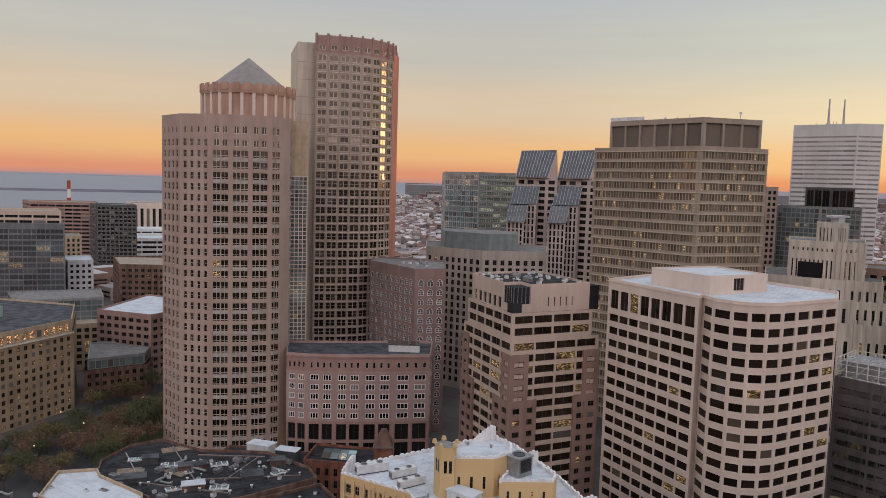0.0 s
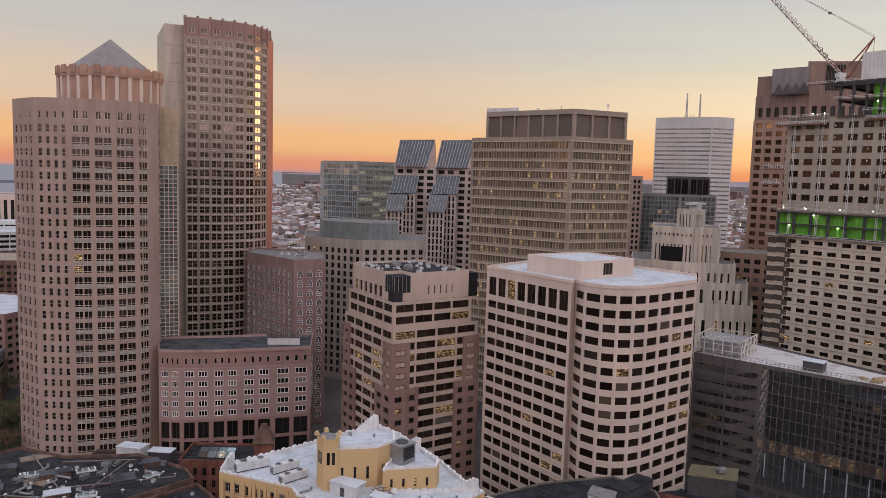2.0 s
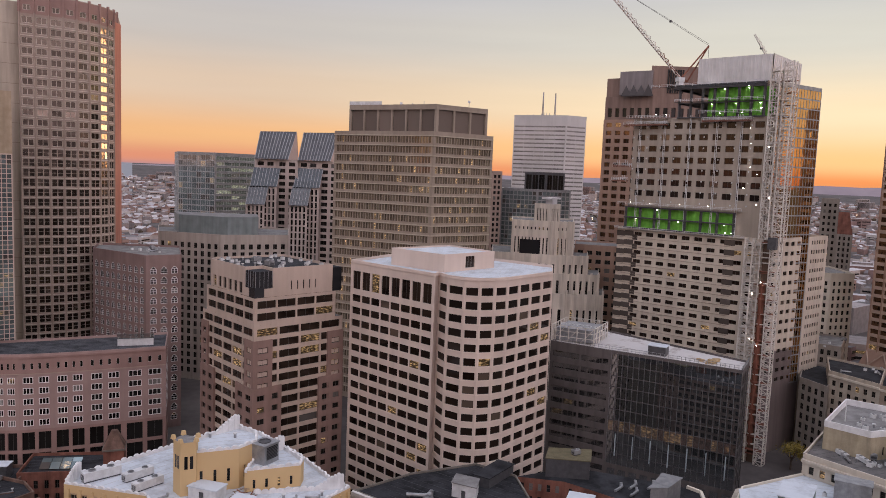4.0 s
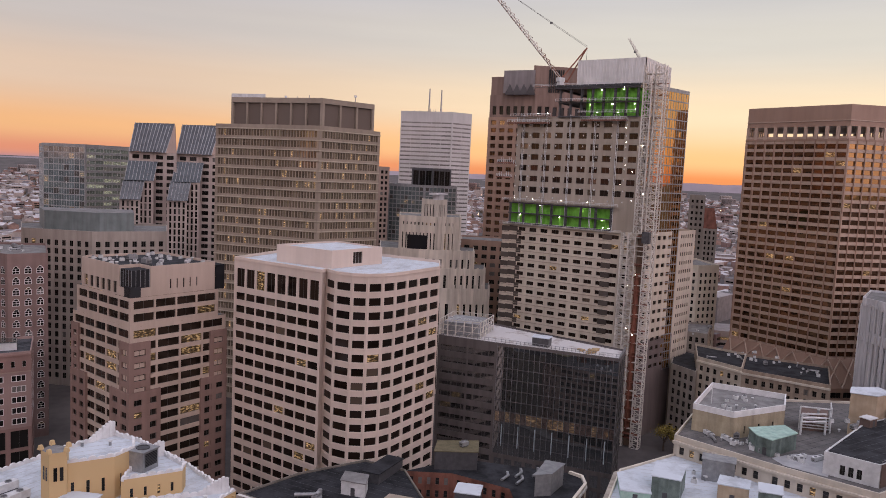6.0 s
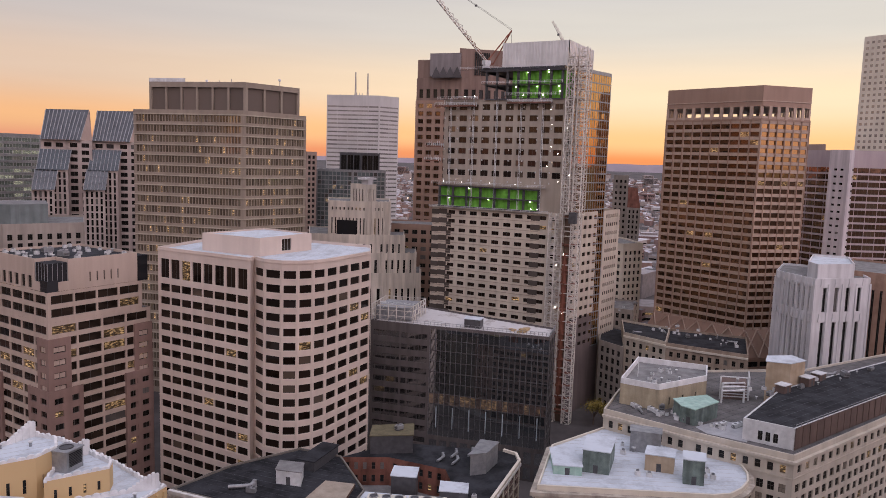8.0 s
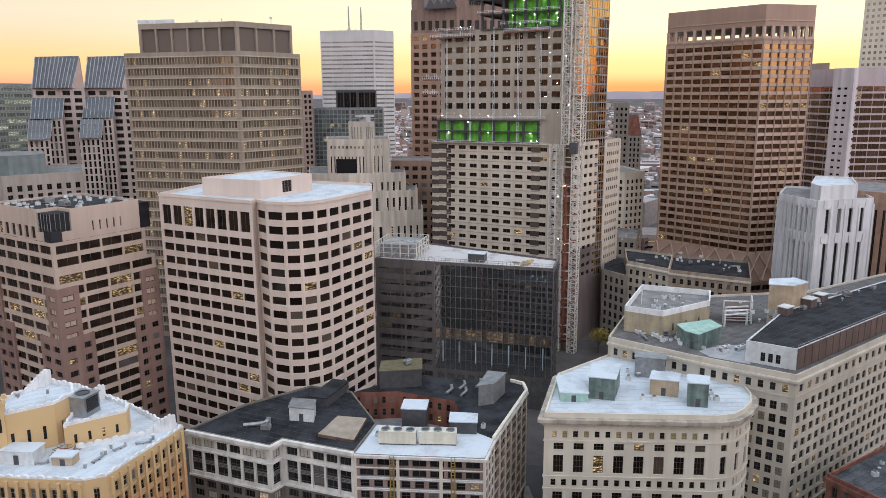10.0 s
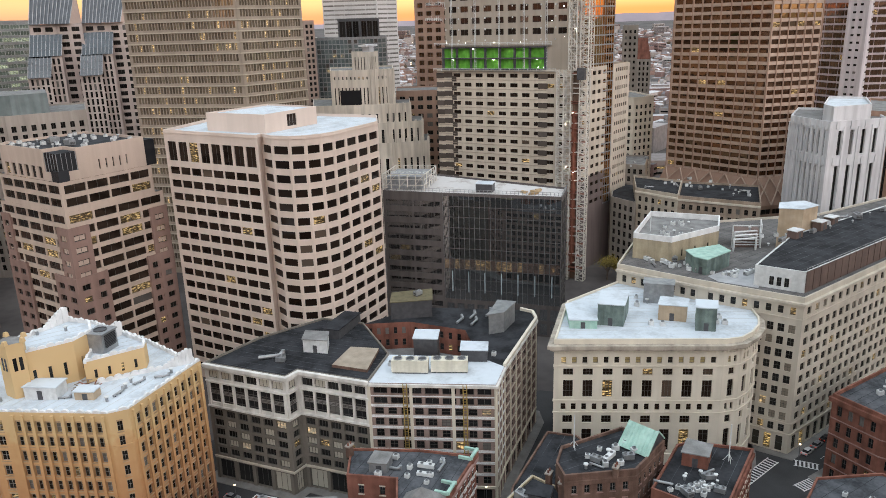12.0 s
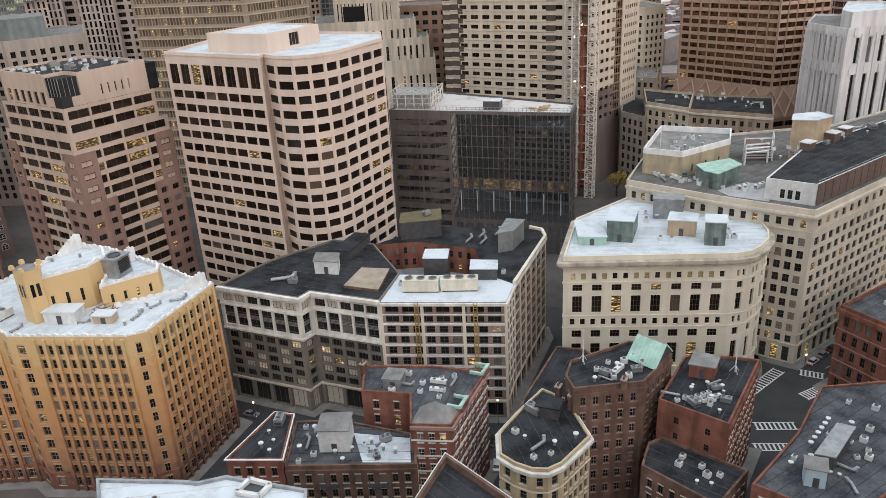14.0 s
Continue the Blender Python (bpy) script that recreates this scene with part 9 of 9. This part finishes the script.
def far_wood(az0, az1, d0, d1, n, seed):
    random.seed(seed)
    mb = Mesh()
    for _ in range(n):
        az, d = random.uniform(az0, az1), math.sqrt(random.uniform(d0 * d0, d1 * d1))
        if az > 4.5 and d > 1600:
            continue
        c = polar(az, d)
        r, h = random.uniform(3, 7), random.uniform(5, 11)
        z = bowl(d) - 1
        k = 6
        low_ = [(c[0] + r * 0.8 * math.cos(i * 6.283 / k + 1), c[1] + r * 0.8 * math.sin(i * 6.283 / k + 1), z + h * 0.2) for i in range(k)]
        mid = [(c[0] + r * random.uniform(0.8, 1.2) * math.cos(i * 6.283 / k), c[1] + r * math.sin(i * 6.283 / k), z + h * random.uniform(0.5, 0.75)) for i in range(k)]
        for i in range(k):
            j = (i + 1) % k
            mb.face([low_[i], low_[j], mid[j], mid[i]], TREE_FAR)
            mb.face([mid[i], mid[j], (c[0], c[1], z + h)], TREE_FAR)
    return mb.thing("far_trees", "bare brown trees among the far houses", "trees", kind="stuff")


far_wood(-80, 5, 900, 3600, 2600, 31)
# street and window lights of the far town
mg, ng, lg, bgd = material("street_light_glow")
bgd.inputs["Emission Color"].default_value = (1.0, 0.72, 0.42, 1)
bgd.inputs["Emission Strength"].default_value = 3.0
LIGHT_GLOW = mg
random.seed(33)
mb = Mesh()
for _ in range(260):
    az, d = random.uniform(-80, 34), math.sqrt(random.uniform(700 ** 2, 3400 ** 2))
    if az > 4.5 and d > 1600:
        continue
    c = polar(az, d)
    mb.box((*c, bowl(d) + random.uniform(7, 16)), (0.9 + d / 2600, 0.9 + d / 2600, 0.9 + d / 2600), LIGHT_GLOW)
mb.thing("far_street_lights", "scattered warm lamps of the far town", "street lamps", kind="stuff")


# ---- city blocks behind the lookout, which stand mirrored in the glass fronts ----
random.seed(77)
mb = Mesh()
for k in range(26):
    az = 95 + 7.0 * k + random.uniform(-2, 2)
    d = random.uniform(170, 420)
    w, dp, h = random.uniform(30, 60), random.uniform(25, 45), random.uniform(60, 150)
    mb.box((*polar(az, d), 0), (w, dp, h), random.choice((STONE_DARK, STONE_GREY, BRICK_BROWN, BRICK_RED)), random.random() * 3)
mb.thing("rear_blocks", "plain city blocks behind the lookout", "city blocks", (0, -200, 0), kind="stuff")
# ---- streets, cars, trees ----
def pavement_round(poly, name="pavement", out=2.6, label="grey concrete pavement with a kerb"):
    mb = Mesh()
    mb.prism(ring(poly, -out), 0.02, 0.17, PAVING)
    return mb.thing(name, label, "pavement", kind="structure")


for pl in (ob, ex, ap, bgp, redb, rnd, [(107.2, 90.0), (111.6, 75.6), (137.0, 86.9), (128, 97.5), (124.6, 98.1)], [(57.3, 130.3), (65.3, 122.8), (59.8, 113.4), (66.5, 107.9), (84.2, 120.0), (75.4, 129.5), (62.8, 139.3)]):
    pavement_round(pl)
mb = Mesh()
mb.face([(-5, 120, 0.012), (130, 50, 0.012), (260, 60, 0.012), (250, 108, 0.012), (180, 140, 0.012), (150, 175, 0.012), (60, 215, 0.012), (10, 190, 0.012)], ASPHALT)
mb.thing("road", "dark asphalt street between the blocks", "road", kind="structure")
mb = Mesh()
mb.face([(-205, 270, 0.02), (-150, 262, 0.02), (-120, 330, 0.02), (-128, 440, 0.02), (-170, 420, 0.02)], ASPHALT)
mb.thing("road", "wide dark asphalt boulevard beside the park", "road", kind="structure")


def crosswalk(a, b, width, n):
    """A ladder crossing: two lines and its rungs."""
    d = (Vector(b) - Vector(a))
    L = d.length
    d = d / L
    o = Vector((-d.y, d.x))
    mb = Mesh()

    def bar_(u0, u1, v0, v1):
        q = [Vector(a) + d * u + o * v for u, v in ((u0, v0), (u1, v0), (u1, v1), (u0, v1))]
        mb.face([(p.x, p.y, 0.03) for p in q], PAINT)

    bar_(0, L, 0, 0.3)
    bar_(0, L, width - 0.3, width)
    for k in range(n):
        u = L * (k + 0.5) / n
        bar_(u - 0.25, u + 0.25, 0.3, width - 0.3)
    return mb.thing("crosswalk", "white ladder crosswalk on the asphalt", "crosswalk", (0, 0, 0), "crosswalks", "structure")


crosswalk((159.0, 101.2), (175.4, 103.2), 3.4, 13)
crosswalk((146.6, 91.6), (155.0, 85.4), 3.2, 9)
crosswalk((139.4, 86.6), (146.6, 81.2), 3.0, 8)
crosswalk((168.4, 91.4), (177.0, 90.6), 3.4, 9)
crosswalk((177.2, 100.0), (180.6, 94.6), 3.2, 6)
crosswalk((92.6, 121.4), (96.4, 128.6), 3.0, 7)

CAR_PAINTS = [surface("car_paint_" + nm, lo, hi, rough=0.3, metal=0.3, scale=2, stain=0.0, bump=0) for nm, lo, hi in (("white", (0.6, 0.6, 0.6), (0.7, 0.7, 0.7)), ("black", (0.02, 0.02, 0.022), (0.03, 0.03, 0.032)), ("grey", (0.2, 0.21, 0.22), (0.26, 0.27, 0.28)))]
HEAD = pane_glass("headlamp_glass", (0.5, 0.5, 0.48), lit=0.0, blind=0.0)
mt_, nt_, lt_, bt_ = material("tail_lamp_red")
bt_.inputs["Base Color"].default_value = (0.4, 0.02, 0.01, 1)
bt_.inputs["Emission Color"].default_value = (1, 0.05, 0.02, 1)
bt_.inputs["Emission Strength"].default_value = 0.6
TYRE = surface("tyre_rubber", (0.02, 0.02, 0.02), (0.03, 0.03, 0.03), stain=0)


def car(label, paint):
    e = thing("parked_car", label, "car", (0, 0, 0), "parked cars")
    mb = Mesh()
    prof = [(-2.2, 0.35), (-2.25, 0.75), (-1.9, 0.95), (-1.0, 1.0), (0.9, 1.0), (2.0, 0.85), (2.25, 0.65), (2.2, 0.35)]
    for sgn in (-1, 1):
        pts = [(x, sgn * 0.9, z) for x, z in prof]
        mb.face(pts if sgn < 0 else pts[::-1], paint)
    for (x0, z0), (x1, z1) in zip(prof, prof[1:]):
        mb.face([(x0, -0.9, z0), (x0, 0.9, z0), (x1, 0.9, z1), (x1, -0.9, z1)][::-1], paint)
    mb.part("body", e)
    mb = Mesh()
    lo, hi = [(-1.7, -0.82, 0.97), (1.0, -0.82, 0.99), (1.0, 0.82, 0.99), (-1.7, 0.82, 0.97)], [(-1.1, -0.66, 1.45), (0.35, -0.66, 1.47), (0.35, 0.66, 1.47), (-1.1, 0.66, 1.45)]
    for i in range(4):
        k = (i + 1) % 4
        mb.face([lo[i], lo[k], hi[k], hi[i]], DARK_BOX)
    mb.face(hi, paint)
    mb.part("cabin", e, "dark glazed cabin")
    for x in (-1.35, 1.35):
        for y in (-0.82, 0.82):
            mb = Mesh()
            mb.tube((x, y - 0.11, 0.33), (x, y + 0.11, 0.33), 0.33, TYRE, 10)
            wheel = mb.part("wheel", e)
            mb = Mesh()
            sy0 = -0.12 if y < 0 else 0.12
            mb.tube((x, y + sy0 * 0.8, 0.33), (x, y + sy0, 0.33), 0.2, METAL_GREY, 8)
            mb.part("rim", wheel)
    for y in (-0.65, 0.65):
        mb = Mesh()
        mb.box((2.2, y, 0.62), (0.1, 0.35, 0.16), HEAD)
        mb.part("headlight", e)
        mb = Mesh()
        mb.box((-2.22, y, 0.68), (0.1, 0.35, 0.14), mt_)
        mb.part("tail_light", e)
    return e


CARS = [car(lb, p) for lb, p in (("white parked saloon car", CAR_PAINTS[0]), ("black parked saloon car", CAR_PAINTS[1]), ("grey parked saloon car", CAR_PAINTS[2]))]
for i, (x, y, r) in enumerate(((185.8, 101.4, 6), (191.3, 101.9, 6), (196.6, 102.4, 6), (203.5, 103.0, 5), (85.6, 119.2, 50), (44.4, 176.6, -56), (210, 103.6, 5), (-176.2, 303.2, 70), (-171, 306.8, 68), (-173.6, 320.3, 66),
                               (-186.6, 330.2, 70), (-165.2, 359.1, 68), (-158, 372, 70), (-152, 345, 250), (101, 138, 40), (-168, 338, 66), (90, 127.5, 45))):
    put(CARS[(i * 2 + i // 3) % 3], x, y, 0.02, r)


def street_lamp(x, y, h=7.5):
    e = thing("street_lamp", "black street lamp with a warm lit globe", "street lamp", (x, y, 0.02), "street lamps")
    mb = Mesh()
    mb.tube((x, y, 0), (x, y, h), 0.09, METAL_DARK)
    mb.tube((x, y, 0), (x, y, 0.8), 0.16, METAL_DARK)
    mb.part("post", e)
    mb = Mesh()
    mb.tube((x, y, h), (x, y, h + 0.25), 0.22, LIGHT_GLOW, 10)
    mb.tube((x, y, h + 0.25), (x, y, h + 0.5), 0.14, LIGHT_GLOW, 10)
    mb.part("globe", e, "warm lit globe")
    mb = Mesh()
    mb.tube((x, y, h + 0.5), (x, y, h + 0.62), 0.2, METAL_DARK, 8)
    mb.part("cap", e)


for x, y in ((133.5, 160.2), (113, 133), (184, 107.5), (204.2, 108.0), (176.5, 98.5), (96, 132.5), (-160, 330), (-150, 372), (-178, 345), (-166, 300), (44, 171)):
    street_lamp(x, y)

BARK = surface("grey_brown_bark", (0.07, 0.05, 0.04), (0.12, 0.09, 0.07), scale=1, stain=0)


def leaf_mat(name, lo, hi):
    m, n, l, b = material(name)
    ge = n.new("ShaderNodeNewGeometry")
    r = ramp_node(n, [(0.0, lo), (1.0, hi)], "LINEAR")
    l.new(ge.outputs["Random Per Island"], r.inputs[0])
    l.new(r.outputs[0], b.inputs["Base Color"])
    b.inputs["Roughness"].default_value = 0.8
    return m


LEAVES = [leaf_mat("olive_autumn_leaves", (0.07, 0.06, 0.022), (0.16, 0.12, 0.04)), leaf_mat("dark_green_leaves", (0.035, 0.04, 0.016), (0.08, 0.085, 0.03)), leaf_mat("rust_brown_leaves", (0.10, 0.055, 0.032), (0.19, 0.105, 0.06)), leaf_mat("yellow_autumn_leaves", (0.16, 0.12, 0.02), (0.32, 0.24, 0.05))]


def tree(label, leaf, h, r, n, seed):
    random.seed(seed)
    e = thing("tree", label, "tree", (0, 0, 0), "street trees")
    mb = Mesh()
    mb.box((0, 0, 0), (0.5, 0.5, h * 0.45), BARK, taper=0.6)
    tips = []
    for k in range(7):
        a = k * 0.9 + random.random()
        b = Vector((math.cos(a) * r * 0.65, math.sin(a) * r * 0.65, h * random.uniform(0.6, 0.9)))
        mb.bar((0, 0, h * random.uniform(0.25, 0.42)), b, 0.08, BARK)
        tips.append(b)
        for _ in range(3):
            c = b + Vector((random.uniform(-1, 1), random.uniform(-1, 1), random.uniform(0, 1))) * r * 0.4
            mb.bar(b * 0.8 + Vector((0, 0, h * 0.08)), c, 0.04, BARK)
            tips.append(c)
    mb.part("trunk", e)
    mb = Mesh()
    for _ in range(n):
        t = random.choice(tips)
        c = t + Vector((random.gauss(0, 1), random.gauss(0, 1), random.gauss(0, 0.7))) * r * 0.26
        s = random.uniform(0.16, 0.34)
        u = Vector((random.uniform(-1, 1), random.uniform(-1, 1), random.uniform(-1, 1))).normalized()
        v = u.cross(Vector((random.uniform(-1, 1), random.uniform(-1, 1), 1))).normalized()
        mb.face([c - u * s, c - v * s, c + u * s, c + v * s], leaf)
    mb.part("crown", e)
    return e


TREES = [tree("street tree with thin olive autumn leaves", LEAVES[0], 9, 4.2, 900, 1), tree("dark green park tree", LEAVES[1], 10, 4.6, 1100, 2), tree("park tree with rust brown autumn leaves", LEAVES[2], 8, 3.8, 620, 3), tree("street tree with yellow autumn leaves", LEAVES[3], 10, 3.6, 900, 4)]
random.seed(8)
spots = []
PARK = [(-205, 282), (-150, 268), (-120, 335), (-124, 436), (-160, 415), (-184, 352)]
for _ in range(2500):
    x, y = random.uniform(-210, -112), random.uniform(262, 440)
    lane = abs((x + 190) * 0.90 - (y - 316) * 0.44)
    if inside((x, y), PARK) and lane > 8 and all((x - a) ** 2 + (y - b) ** 2 > 30 for a, b in spots):
        spots.append((x, y))
for i, (x, y) in enumerate(spots[:88]):
    put(TREES[(0, 2, 1, 2, 0, 2, 1)[i % 7]], x, y, 0.02, random.uniform(0, 360), random.uniform(0.75, 1.25))
put(TREES[3], 247.7, 241.5, 0.02, 0, 1.25)
put(TREES[3], 251.5, 238.5, 0.02, 70, 1.0)
mb = Mesh()
GRASS = surface("park_lawn", (0.035, 0.05, 0.02), (0.07, 0.08, 0.035), scale=0.2, grain=3, stain=0)
mb.face([(q[0], q[1], 0.03) for q in [(-140, 298), (-116, 335), (-125, 432), (-158, 402), (-174, 352), (-162, 332)]], GRASS)
mb.thing("lawn", "dull green park lawn under the trees", "lawn", kind="structure")

# lane lines and a brick-paved round at the junction
mb = Mesh()
for k in range(14):
    a_ = lerp((186, 97.5), (246, 101.5), k / 14)
    b_ = lerp((186, 97.5), (246, 101.5), (k + 0.5) / 14)
    mb.face([(a_[0], a_[1], 0.03), (b_[0], b_[1], 0.03), (b_[0], b_[1] + 0.16, 0.03), (a_[0], a_[1] + 0.16, 0.03)], PAINT)
mb.thing("lane_marking", "broken white lane line on the asphalt", "road marking", kind="structure")
mb = Mesh()
mb.prism(sub((176.0, 86.0), 90, 260, 14, 6.5), 0.02, 0.10, surface("red_brick_paving", (0.16, 0.07, 0.055), (0.24, 0.11, 0.085), scale=0.6, grain=6))
mb.thing("brick_paving", "red brick paving rounding the street corner", "paving", kind="structure")
